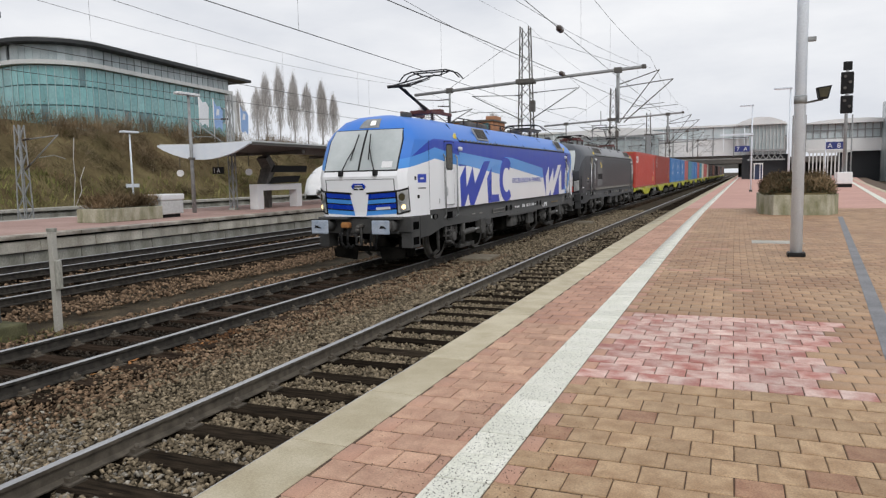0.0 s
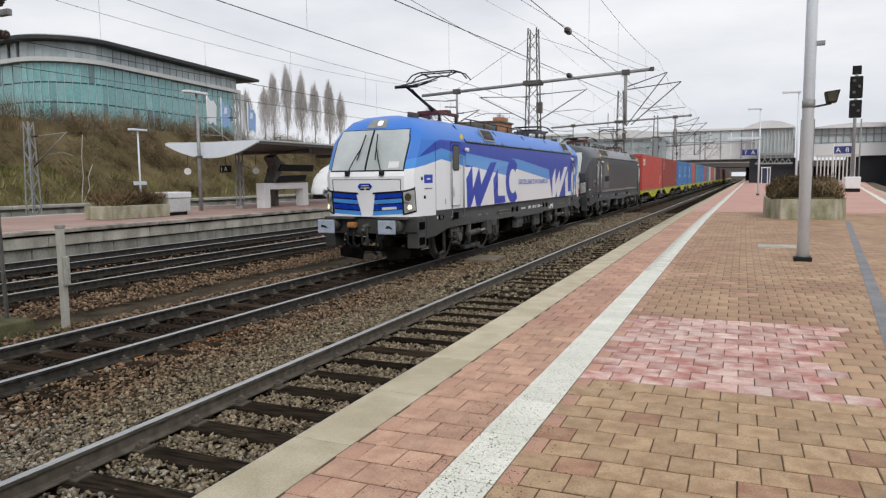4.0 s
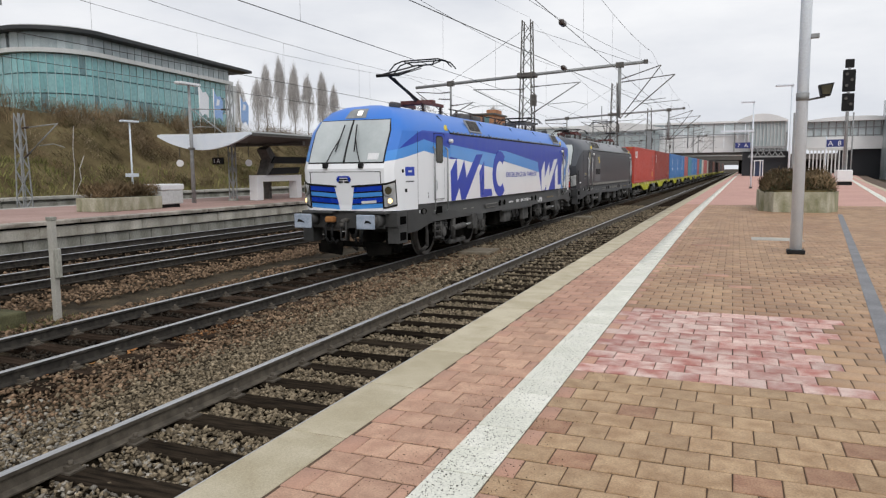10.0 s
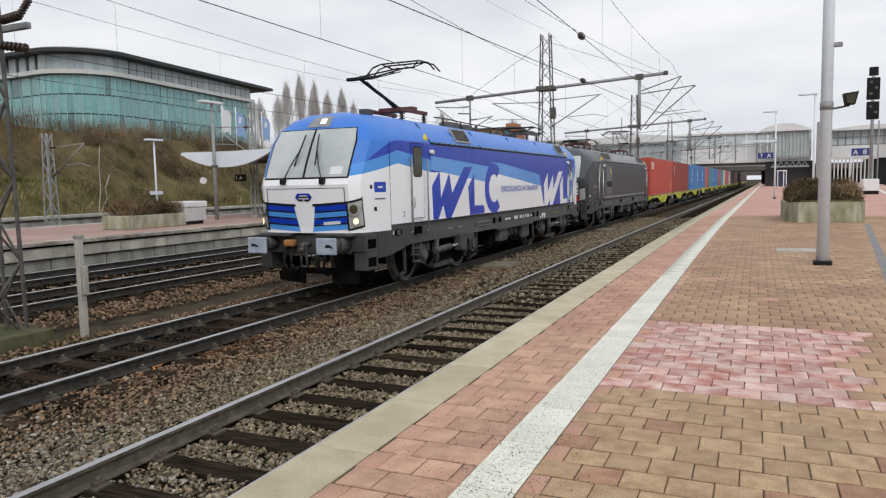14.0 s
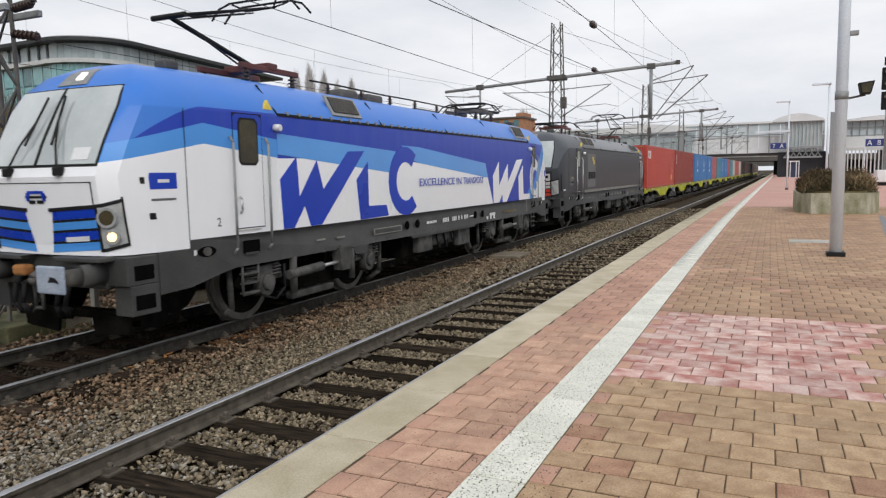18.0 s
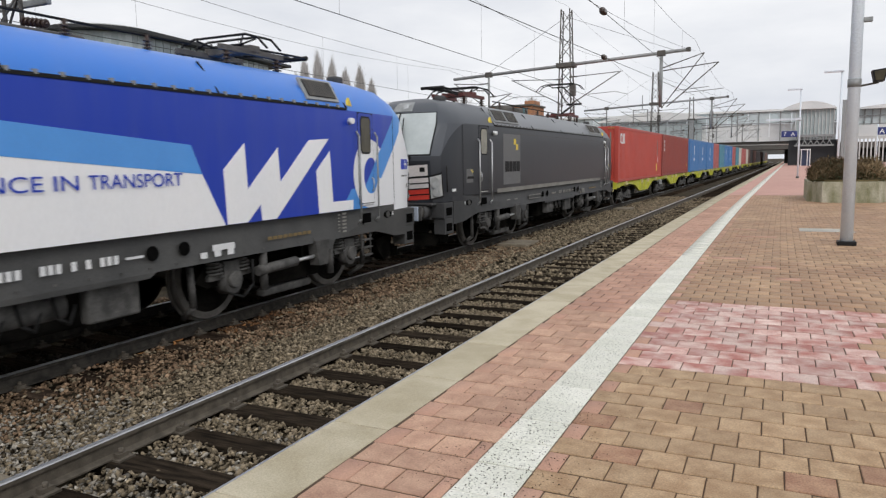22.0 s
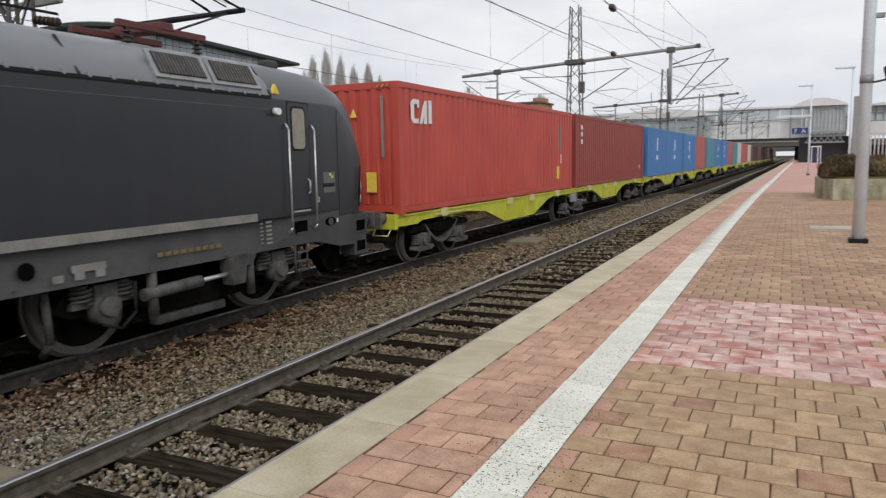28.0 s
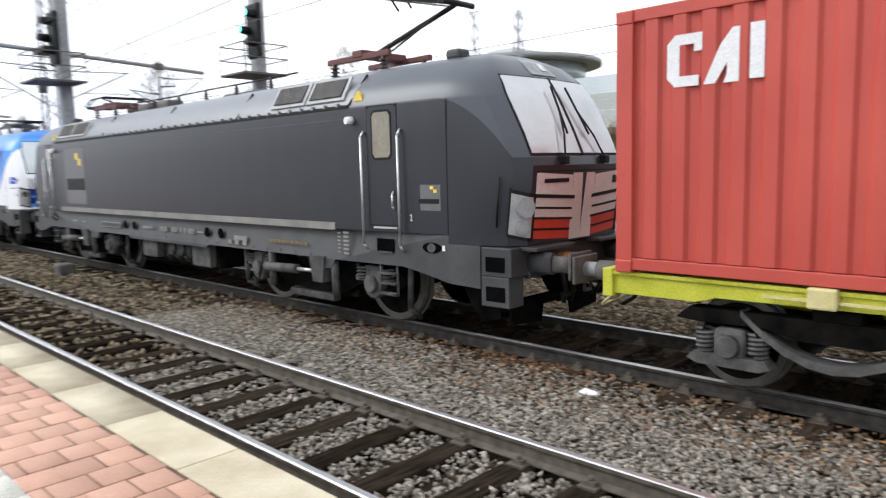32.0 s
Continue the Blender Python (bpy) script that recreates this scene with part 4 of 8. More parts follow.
# ---- the glass office building ----
def office():
    t = thing("office_building", "curved teal glass office building with a wide dark roof edge", "building")
    # plan of the front: along the rounded corner, then the long side
    line = [(-76.0 + 13.2 * i / 8, 50.9 - 0.5 * i / 8) for i in range(8)]
    line += [(-62.8 + 5.2 * math.sin(math.radians(a)), 55.4 - 5.2 * math.cos(math.radians(a))) for a in range(0, 97, 8)]
    line += [(-57.65 - 3.2 * i / 21, 56.0 + 25.0 * i / 21) for i in range(1, 22)]
    cols = len(line) - 1

    def face(k, back=0.0):
        return line[k]

    for k in range(cols):
        (xa, ya), (xb, yb) = face(k), face(k + 1)
        ang = math.degrees(math.atan2(yb - ya, xb - xa)) - 90
        w = math.hypot(xb - xa, yb - ya)
        for r in range(4):
            z0 = 6.2 + r * 1.98
            win = share("window", PANE if rng.random() > 0.05 else PANE_DARK, t, xa, ya, z0, ang)
            win.scale = (1, w / 1.25, 1)
        share("mullion", MULL, t, xa, ya, 6.2, ang)
        share("attic_window", ATTIC, t, xa - 0.5, ya + 0.3, 14.7, ang)
    for z0, z1, out, material, name in ((5.5, 6.25, 0.05, FACADE, "plinth"), (14.12, 14.55, 0.55, FACADE, "sill_band"), (16.25, 16.6, 0.9, ROOF_DARK, "roof_edge"), (16.6, 16.8, 0.3, FACADE, "roof")):
        pts = []
        for k in range(cols + 1):
            (xa, ya), (xb, yb) = face(max(0, k - 1)), face(min(cols, k + 1))
            ln = math.hypot(xb - xa, yb - ya)
            pts.append((face(k)[0] + out * (yb - ya) / ln, face(k)[1] - out * (xb - xa) / ln))
        if name.startswith("roof"):
            pts.append((pts[-1][0] - 0.6, pts[-1][1] + 4.5))
        back = [(-84.0, pts[-1][1]), (-84.0, pts[0][1])]
        part(name, plate(pts + back, "z", z0, z1), material, t)
    part("core", plate([(face(k)[0] - 0.25, face(k)[1] + 0.2) for k in range(cols + 1)] + [(-83, 81), (-83, 51.5)], "z", 4.0, 14.2), TEAL_DARK, t)
    part("attic_core", plate([(face(k)[0] - 0.8, face(k)[1] + 0.8) for k in range(cols + 1)] + [(-82, 81), (-82, 52)], "z", 14.2, 16.3), ATTIC_GLASS, t)
    end = part("end_wall", bx(-68, -61.0, 80.9, 81.3, 4.0, 14.1), FACADE, t)
    for z0 in (7.0, 9.2, 11.4):
        part("window", bx(-66.5, -62.0, 81.26, 81.34, z0, z0 + 1.2), TEAL_DARK, end)
    part("end_tower", bx(-64.5, -60.7, 79.4, 82.2, 4.0, 14.1), FACADE, t, "pale wall strip at the end of the glass front")


def brick_house():
    t = thing("brick_building", "distant orange brick building with a flat roof", "building", x=-45.2, y=141.0)
    part("wall", bx(-4.6, 4.4, -4, 4, -0.3, 13.2), ORANGE_BRICK, t)
    part("roof", bx(-4.9, 4.7, -4.3, 4.3, 13.2, 13.55, 0.03), STEEL_DARK, t)
    part("roof_room", bx(2.2, 4.2, -2, 2, 13.55, 14.4, 0.03), ORANGE_BRICK, t)
    for k in range(4):
        for z in (3.0, 6.2, 9.4, 11.6):
            part("window", bx(-3.9 + k * 2.1, -2.8 + k * 2.1, -4.03, -3.97, z, z + 1.3), TEAL_DARK, t)


brick_house()
PANE = mesh_of("window", bx(-0.1, 0.0, 0.06, 1.19, 0.05, 1.9), TEAL_GLASS)
PANE_DARK = mesh_of("window", bx(-0.1, -0.02, 0.06, 1.19, 0.05, 1.9), TEAL_DARK)
MULL = mesh_of("mullion", bx(-0.08, 0.07, -0.04, 0.04, 0.0, 7.9), MULL_TEAL)
ATTIC = mesh_of("attic_window", bx(-0.1, 0.03, 0.06, 1.15, 0.0, 1.5), ATTIC_GLASS)
office()


def rotunda():
    t = thing("round_building", "round grey building with a flat overhanging roof", "building", x=-62, y=-51.5)
    for z0, z1, r, material, name in ((0, 11.0, 8.8, FACADE, "wall"), (11.0, 13.2, 8.2, ATTIC_GLASS, "glazed_storey"), (13.2, 13.7, 9.9, STEEL, "roof")):
        part(name, rod((0, 0, z0), (0, 0, z1), r, seg=40), material, t)
    part("plant_room", bx(-2.5, 2.5, -2, 2, 13.7, 15.3, 0.1), FACADE, t)
    for k in range(36):
        a = k * math.pi / 18
        share("window", WIN_R, t, math.cos(a) * 8.82, math.sin(a) * 8.82, 8.2, math.degrees(a))


WIN_R = mesh_of("window", bx(-0.05, 0.04, -0.5, 0.5, 0, 1.5), TEAL_DARK)
rotunda()

wall_n = tagged(new("noise_wall"), "tall grey noise wall of panels between posts on top of the bank", "wall", kind="structure")
for k in range(-20, 4):
    y = k * 4.0
    z = 4.6
    for r in range(3):
        part("panel", bx(-38.1, -38.0, y + 0.1, y + 3.9, z + r * 1.15, z + r * 1.15 + 1.13), NOISE_WALL if r < 2 else BRIDGE_GLASS, wall_n)
    part("post", bx(-38.16, -37.92, y - 0.1, y + 0.1, 3.0, z + 3.6), STEEL, wall_n)
part("wall_foot", bx(-38.3, -37.8, -80, 16, 1.5, 4.6), CONC_OLD, wall_n)


# ---- footbridge and station hall ----
def footbridge():
    t = thing("footbridge", "long covered glass footbridge across all the tracks", "footbridge")
    Y0, Y1 = 158.0, 163.0
    part("deck", bx(-75, 14, Y0 - 0.2, Y1, 5.4, 6.3), BRIDGE_WHITE, t)
    part("roof", bx(-75, 14, Y0 - 0.6, Y1 + 0.5, 11.3, 11.7), BRIDGE_WHITE, t)
    part("handrail", bx(-75, 14, Y0 - 0.34, Y0 - 0.2, 8.9, 9.1), STEEL, t)
    # dark slab drawn in for the shade beneath the deck
    part("floor_shade", bx(-75, 14, Y0 + 0.2, Y1 - 0.1, 4.9, 5.45), STEEL_DARK, t)
    for k in range(45):
        x = -75 + k * 1.98
        share("parapet_panel", PANEL_B, t, x, Y0, 6.3)
        share("glass_panel", GLASS_B, t, x, Y0, 9.1)
        if not k % 2:
            share("post", POST_B, t, x, Y0 - 0.15, 5.2)
    for x in (-62, -44, -27, -7.0, 9.0):
        part("pillar", bx(x - 0.4, x + 0.4, Y0 + 1.5, Y0 + 2.3, -0.3, 5.4), CONC, t)


PANEL_B = mesh_of("parapet_panel", bx(0.03, 1.95, -0.06, 0.06, 0, 2.55), BRIDGE_WHITE)
GLASS_B = mesh_of("glass_panel", bx(0.05, 1.93, -0.04, 0.04, 0, 2.2), BRIDGE_GLASS)
POST_B = mesh_of("post", bx(-0.09, 0.09, -0.12, 0.12, 0, 6.2), STEEL)
footbridge()


def arc_roof(x0, x1, y0, y1, z, rise, thick=0.35):
    pts = []
    for i in range(13):
        u = i / 12
        pts.append((x0 + (x1 - x0) * u, z + rise * (1 - (2 * u - 1) ** 2)))
    low = [(x1, z - thick), (x0, z - thick)]
    return plate(pts + low, "y", y0, y1)


def station_hall():
    t = thing("station_hall", "glazed station hall with shallow curved roofs over the platform end", "building")
    part("roof", arc_roof(4.6, 13.6, 153.0, 155, 11.4, 1.3, 0.2), BRIDGE_WHITE, t)
    part("roof", arc_roof(17.0, 34.0, 154.4, 156, 11.1, 0.7, 0.2), BRIDGE_WHITE, t)
    part("roof", arc_roof(-32, -9, 155.0, 157, 10.4, 1.6, 0.2), BRIDGE_WHITE, t)
    part("side_hall", bx(-30, -10.5, 156.0, 157.6, 5.3, 9.4), ATTIC_GLASS, t)
    for k in range(13):
        part("mullion", bx(-30 + k * 1.55, -29.9 + k * 1.55, 155.8, 156.0, 5.3, 9.4), STEEL, t)
    part("glazed_front", bx(6.9, 13.4, 154.0, 154.2, 6.4, 11.6), ATTIC_GLASS, t)
    for k in range(11):
        part("mullion", bx(6.9 + k * 0.64, 7.0 + k * 0.64, 153.7, 154.0, 6.0, 11.8), FACADE, t)
    part("truss_rail", bx(6.8, 13.5, 153.6, 153.9, 4.2, 4.5), STEEL, t)
    part("truss_rail", bx(6.8, 13.5, 153.6, 153.9, 6.0, 6.4), STEEL, t)
    for k in range(6):
        part("brace", rod((7.0 + k * 1.05, 153.75, 4.4), (8.0 + k * 1.05, 153.75, 6.1), 0.08, seg=5), STEEL, t)
        part("brace", rod((8.0 + k * 1.05, 153.75, 4.4), (7.0 + k * 1.05, 153.75, 6.1), 0.08, seg=5), STEEL, t)
    part("dark_entrance", bx(5.8, 14.4, 155.0, 156.0, -0.2, 5.4), DARK_VOID, t)
    part("lift_tower", bx(14.6, 15.4, 152.5, 153.3, 0.3, 12.6), STEEL, t)
    part("lift_tower", bx(16.2, 17.0, 152.5, 153.3, 0.3, 12.6), STEEL, t)
    part("lift_shaft", bx(14.9, 16.8, 153.4, 155.4, 0.3, 12.0), ATTIC_GLASS, t)
    part("upper_wall", bx(17.0, 60.0, 156.0, 156.5, 6.7, 11.0), BRIDGE_GLASS, t)
    for k in range(34):
        part("mullion", bx(17.2 + k * 1.25, 17.36 + k * 1.25, 155.7, 156.0, 6.7, 11.0), STEEL, t)
    for z in (8.1, 9.6, 10.9):
        part("rail", bx(17.0, 60.0, 155.6, 155.75, z, z + 0.16), STEEL, t)
    part("rear_deck", bx(-46, 8, 176, 181, 5.0, 5.9), FACADE, t, "second deck behind the footbridge")
    for k in range(13):
        part("rear_post", bx(-44 + k * 3.9, -43.8 + k * 3.9, 175.7, 176, 5.9, 7.2), STEEL, t)
    part("road_bridge", bx(-60, 60, 200, 222, 4.2, 5.6), STEEL_DARK, t, "dark road bridge beyond the station")
    part("bridge_wall", bx(-60, -3.4, 221, 222, -0.3, 4.2), STEEL_DARK, t)
    part("bridge_wall", bx(5.6, 60, 221, 222, -0.3, 4.2), STEEL_DARK, t)
    # added slab: blocks the bright sky seen under the road bridge
    part("far_bridge", bx(-60, 60, 335, 350, 3.5, 6.0), STEEL_DARK, t, "added dark slab that hides the sky under the road bridge")
    part("lower_wall", bx(17.0, 60.0, 155.4, 156.0, 5.6, 8.0), BRIDGE_WHITE, t)
    part("dark_entrance", bx(23.0, 40.0, 157.0, 158.0, -0.2, 6.0), DARK_VOID, t)
    for k in range(11):
        part("column", bx(17.4 + k * 0.62, 17.6 + k * 0.62, 150.6, 150.9, 0.3, 5.6), FACADE, t)
    part("beam", bx(17.2, 24.2, 150.5, 151.0, 5.3, 5.8), FACADE, t)
    part("stair_tower", bx(30.0, 39.0, 150.0, 156.0, -0.2, 14.5), ATTIC_GLASS, t)
    for k in range(9):
        part("mullion", bx(30.0 + k * 1.1, 30.2 + k * 1.1, 149.7, 150.0, -0.2, 14.5), FACADE, t)
    for z in (3.5, 7.0, 10.5, 14.0):
        part("floor_band", bx(29.9, 39.1, 149.6, 150.0, z, z + 0.35), FACADE, t)
    part("shelter", bx(7.9, 9.3, 146.6, 148.5, 0.3, 3.4, 0.05), SHELTER_DARK, t, "dark blue glazed shelter")
    part("shelter_roof", bx(7.75, 9.4, 145.9, 148.6, 3.4, 3.6, 0.03), WHITE, t)
    for x in (7.8, 8.8, 9.24):
        part("shelter_post", bx(x, x + 0.14, 145.95, 146.1, 0.3, 3.4), WHITE, t)


station_hall()


# ---- masts and overhead line ----
def lattice_mast(x, y, z0, h, wb, wt, label, material=STEEL_DARK, leg=0.035):
    t = thing("catenary_mast", label, "mast", "overhead line masts", x=x, y=y, z=z0)
    def w(z):
        return wb + (wt - wb) * z / h
    for sx in (-1, 1):
        for sy in (-1, 1):
            part("leg", rod((sx * wb / 2, sy * wb / 2, 0), (sx * wt / 2, sy * wt / 2, h), leg, seg=5), material, t)
    n = int(h / 0.62)
    br = {}
    for f in range(4):
        bm = bmesh.new()
        for k in range(n):
            za, zb = k * h / n, (k + 1) * h / n
            a, b = w(za) / 2, w(zb) / 2
            s = 1 if (k + f) % 2 else -1
            p, q = [((s * a, -a, za), (-s * b, -b, zb)), ((s * a, a, za), (-s * b, b, zb)), ((-a, s * a, za), (-b, -s * b, zb)), ((a, s * a, za), (b, -s * b, zb))][f]
            rod(p, q, 0.02, seg=4, bm=bm)
        part("bracing", bm, material, t)["kind"] = "stuff"
    part("footing", bx(-wb * 0.75, wb * 0.75, -wb * 0.75, wb * 0.75, -0.35, 0.12, 0.03), CONC_OLD, t)
    return t


def insulator(p, q, parent, r=0.055):
    """A dark ribbed insulator between two points."""
    p, q = Vector(p), Vector(q)
    bm = rod(p, q, 0.02, seg=6)
    for k in range(6):
        c = p.lerp(q, (k + 0.5) / 6)
        d = (q - p).normalized() * 0.012
        rod(c - d, c + d, r, r * 0.73, seg=8, bm=bm)
    return part("insulator", bm, INSULATOR, parent)


def cantilever(t, mx, ax, z_low, z_high, y=0.0):
    """A bracket arm from x = mx out to x = ax in the mast's space, with contact wire clamp."""
    s = 1 if ax > mx else -1
    insulator((mx, y, z_high), (mx + s * 0.45, y, z_high + 0.02), t)
    insulator((mx, y, z_low), (mx + s * 0.4, y, z_low + 0.25), t)
    part("bracket_tube", rod((mx + s * 0.45, y, z_high + 0.02), (ax, y, z_high + 0.12), 0.025, seg=6), STEEL, t)
    part("bracket_tube", rod((mx + s * 0.4, y, z_low + 0.25), (ax + s * 0.1, y, z_high + 0.14), 0.03, seg=6), STEEL, t)
    part("steady_arm", rod((mx + s * 1.0, y, z_low + 0.55), (ax - s * 0.2, y, z_low + 0.62), 0.018, seg=5), STEEL, t)
    part("register_arm", rod((ax - s * 0.2, y, z_low + 0.62), (ax + s * 0.45, y, z_low + 0.45), 0.015, seg=5), STEEL, t)


MAST_X = -6.35
for k, my in enumerate((7.35, 37.7, 68.0, 98.0, 128.0, -31.5, -62.0)):
    first = my == 7.35
    m = lattice_mast(-7.0 if first else MAST_X, my, -0.2, 10.3, 0.5 if first else 0.9, 0.3 if first else 0.46, "tapered dark steel lattice mast of the overhead line beside the track")
    if my != 7.35:
        part("cross_tube", rod((-6.6, 0, 7.1), (6.15, 0, 7.75), 0.085, seg=8), STEEL, m)
        part("tube_cap", bx(6.1, 6.3, -0.11, 0.11, 7.66, 7.86, 0.02), STEEL_DARK, m)
        part("tube_clamp", bx(-0.5, 0.5, -0.3, 0.3, 7.3, 7.55, 0.03), STEEL_DARK, m)
        for dx, zt in ((4.9, 7.65), (-4.45, 7.2)):
            part("drop_tube", rod((dx, 0, zt + 0.1), (dx, 0, zt - 2.65 if dx > 0 else zt - 1.85), 0.085 if dx > 0 else 0.06, seg=8), STEEL, m)
            part("drop_clamp", bx(dx - 0.2, dx + 0.2, -0.1, 0.1, zt - 0.12, zt + 0.16, 0.02), STEEL_DARK, m)
        for lo, hi, tie in (((4.95, 4.95), (6.95, 7.55), (5.0, 6.95)), ((5.2, 5.0), (7.62, 7.05), (5.0, 6.8))):
            # two brackets on one drop tube: a slanting strut on an insulator, and a tie above it
            p, q = Vector((lo[0], 0, lo[1])), Vector((hi[0], 0, hi[1]))
            insulator(p, p.lerp(q, 0.22), m)
            part("bracket_tube", rod(p.lerp(q, 0.2), q, 0.028, seg=6), STEEL_DARK, m)
            a = Vector((tie[0], 0, tie[1]))
            insulator(a, a.lerp(q, 0.24), m)
            part("bracket_tube", rod(a.lerp(q, 0.22), q, 0.024, seg=6), STEEL_DARK, m)
            part("steady_arm", rod(p.lerp(q, 0.32), (hi[0] + 0.25, 0, p.lerp(q, 0.32).z + 0.12), 0.018, seg=5), STEEL, m)
        insulator((-4.5, 0, 6.75), (-5.1, 0, 6.72), m)
        insulator((-4.5, 0, 6.35), (-5.2, 0, 6.4), m)
        part("bracket_tube", rod((-5.1, 0, 6.72), (-6.6, 0, 6.85), 0.024, seg=6), STEEL_DARK, m)
        part("bracket_tube", rod((-4.6, 0, 5.4), (-6.5, 0, 6.8), 0.026, seg=6), STEEL_DARK, m)
        cantilever(m, 0.16, 2.8, 5.3, 6.8)
        cantilever(m, -4.45, -3.2, 5.4, 6.0)
        cantilever(m, -0.16, -3.0, 5.3, 6.7)
        part("stay_wire", rod((0.1, 0, 9.9), (5.6, 0, 7.75), 0.012, seg=4), WIRE, m)
        part("stay_wire", rod((-0.1, 0, 9.9), (-4.6, 0, 7.25), 0.012, seg=4), WIRE, m)
        part("switch_box", bx(0.2, 0.5, -0.15, 0.15, 5.8, 6.4, 0.03), STEEL_DARK, m)
    else:
        # a short cross arm with a dark insulator at each end and one below it
        for y in (-0.26, 0.26):
            part("arm_bracket", bx(-1.15, 0.8, y - 0.04, y + 0.04, 4.9, 5.0, 0.01), STEEL, m)
        insulator((0.55, 0, 5.0), (0.98, 0, 5.03), m, 0.075)
        insulator((0.96, 0, 5.03), (1.2, 0, 5.24), m, 0.06)
        insulator((0.5, 0, 4.63), (1.09, 0, 4.53), m, 0.075)
        insulator((-1.15, 0, 5.4), (-1.6, 0, 5.7), m, 0.06)
        part("arm_post", rod((-1.1, 0, 4.95), (-1.15, 0, 5.42), 0.025, seg=6), STEEL, m)
        part("bracket_tube", rod((1.2, 0, 5.24), (2.9, 0, 6.9), 0.028, seg=6), STEEL, m)
        part("bracket_tube", rod((0.1, 0, 7.0), (2.9, 0, 7.05), 0.03, seg=6), STEEL, m)

SUPPORTS = (-92, -62, -31.5, 7.35, 37.7, 68, 98, 128, 157, 187, 217)


def sagging(points, sag, r, bm, hangers=None, floor=0.0):
    """A cable from support to support, with a dip in each span and droppers down to the contact wire."""
    for p, q in zip(points[:-1], points[1:]):
        p, q, prev = Vector(p), Vector(q), None
        for i in range(13):
            w = i / 12
            c = p.lerp(q, w) - Vector((0, 0, sag * 4 * w * (1 - w)))
            if prev:
                rod(prev, c, r, seg=4, bm=bm)
            if hangers is not None and i in (2, 5, 7, 10):
                rod((c.x, c.y, floor), c, 0.0035, seg=3, bm=hangers)
            prev = c
    return bm


# place across, contact wire level, cable level at the masts, dip
for cx, cz, high, dip in ((0.15, 5.7, 8.0, 0.6), (-4.04, 5.17, 7.35, 0.55), (-9.7, 5.08, 6.85, 0.5), (-13.25, 5.15, 7.45, 0.5)):
    line = thing("overhead_line", "thin dark contact wire and carrying cable with droppers above the track", "overhead line", "overhead lines")
    part("contact_wire", rod((cx, -95, cz), (cx, 220, cz), 0.0085, seg=5), WIRE, line)
    dr = bmesh.new()
    part("carrying_cable", sagging([(cx, y, high) for y in SUPPORTS], dip, 0.0065, bmesh.new(), dr, cz), WIRE, line)
    part("droppers", dr, WIRE, line)
# a further line that crosses over from one track to the other
cross = thing("overhead_line", "slanting contact wire and cable that cross between two tracks", "overhead line", "overhead lines")
part("contact_wire", rod((-4.1, -31.5, 5.1), (0.2, 37.7, 5.3), 0.009, seg=5), WIRE, cross)
cc = bmesh.new()
sagging([(-4.1, -31.5, 6.9), (-1.7, 7.35, 6.75), (0.2, 37.7, 7.45)], 0.45, 0.006, cc)
part("carrying_cable", cc, WIRE, cross)
for p in ((-0.79, 21.8, 5.25),):
    part("line_insulator", bx(p[0] - 0.07, p[0] + 0.07, p[1] - 0.17, p[1] + 0.17, p[2] - 0.07, p[2] + 0.07, 0.05), INSULATOR, cross)
part("line_insulator", bx(0.08, 0.22, 17.25, 17.6, 5.63, 5.78, 0.05), INSULATOR, cross)
feed = thing("feeder_lines", "thin feeder cable running along the mast tops", "cable")
part("cable", sagging([(-6.3, y, 10.3) for y in SUPPORTS], 0.6, 0.005, bmesh.new()), WIRE, feed)

mast_l = lattice_mast(-27.0, 23.5, -0.3, 5.3, 0.5, 0.28, "grey lattice mast with a bracket arm in front of the bank", STEEL)
cantilever(mast_l, 0.2, 2.4, 3.2, 4.6)
mast_c = lattice_mast(-19.45, 29.3, 0.7, 5.8, 0.26, 0.22, "slender grey lattice mast on the second platform", STEEL)
cantilever(mast_c, -0.1, -2.4, 3.2, 4.6)
for x, y, h in ((-27, 55, 7), (-27, 90, 8), (-26, -26, 11), (-26, -23, 10.5), (-27, -60, 9)):
    m = lattice_mast(x, y, -0.3, h, 0.6, 0.3, "distant grey lattice mast of the overhead line", STEEL)
gantry = thing("signal_gantry", "distant grey steel gantry across the tracks", "gantry")
for x in (-15.0, -6.0):
    part("tower", bx(x - 0.25, x + 0.25, 94.8, 95.2, -0.3, 7.0, 0.02), STEEL, gantry)
for z in (6.45, 6.85):
    part("chord", bx(-15.3, -5.7, 94.8, 95.0, z, z + 0.1, 0.01), STEEL, gantry)
for k in range(12):
    part("brace", rod((-15.2 + k * 0.78, 94.9, 6.5 if k % 2 else 6.9), (-14.42 + k * 0.78, 94.9, 6.9 if k % 2 else 6.5), 0.03, seg=4), STEEL, gantry)
for x in (-13.2, -11.4):
    part("cage_post", bx(x - 0.06, x + 0.06, 94.8, 95.0, 6.9, 8.6), STEEL, gantry)
for z in (7.7, 8.5):
    part("cage_rail", bx(-13.2, -11.4, 94.8, 95.0, z, z + 0.1), STEEL, gantry)
part("aerial", rod((-12.1, 95, 8.6), (-12.1, 95, 10.4), 0.06, seg=5), STEEL, gantry)


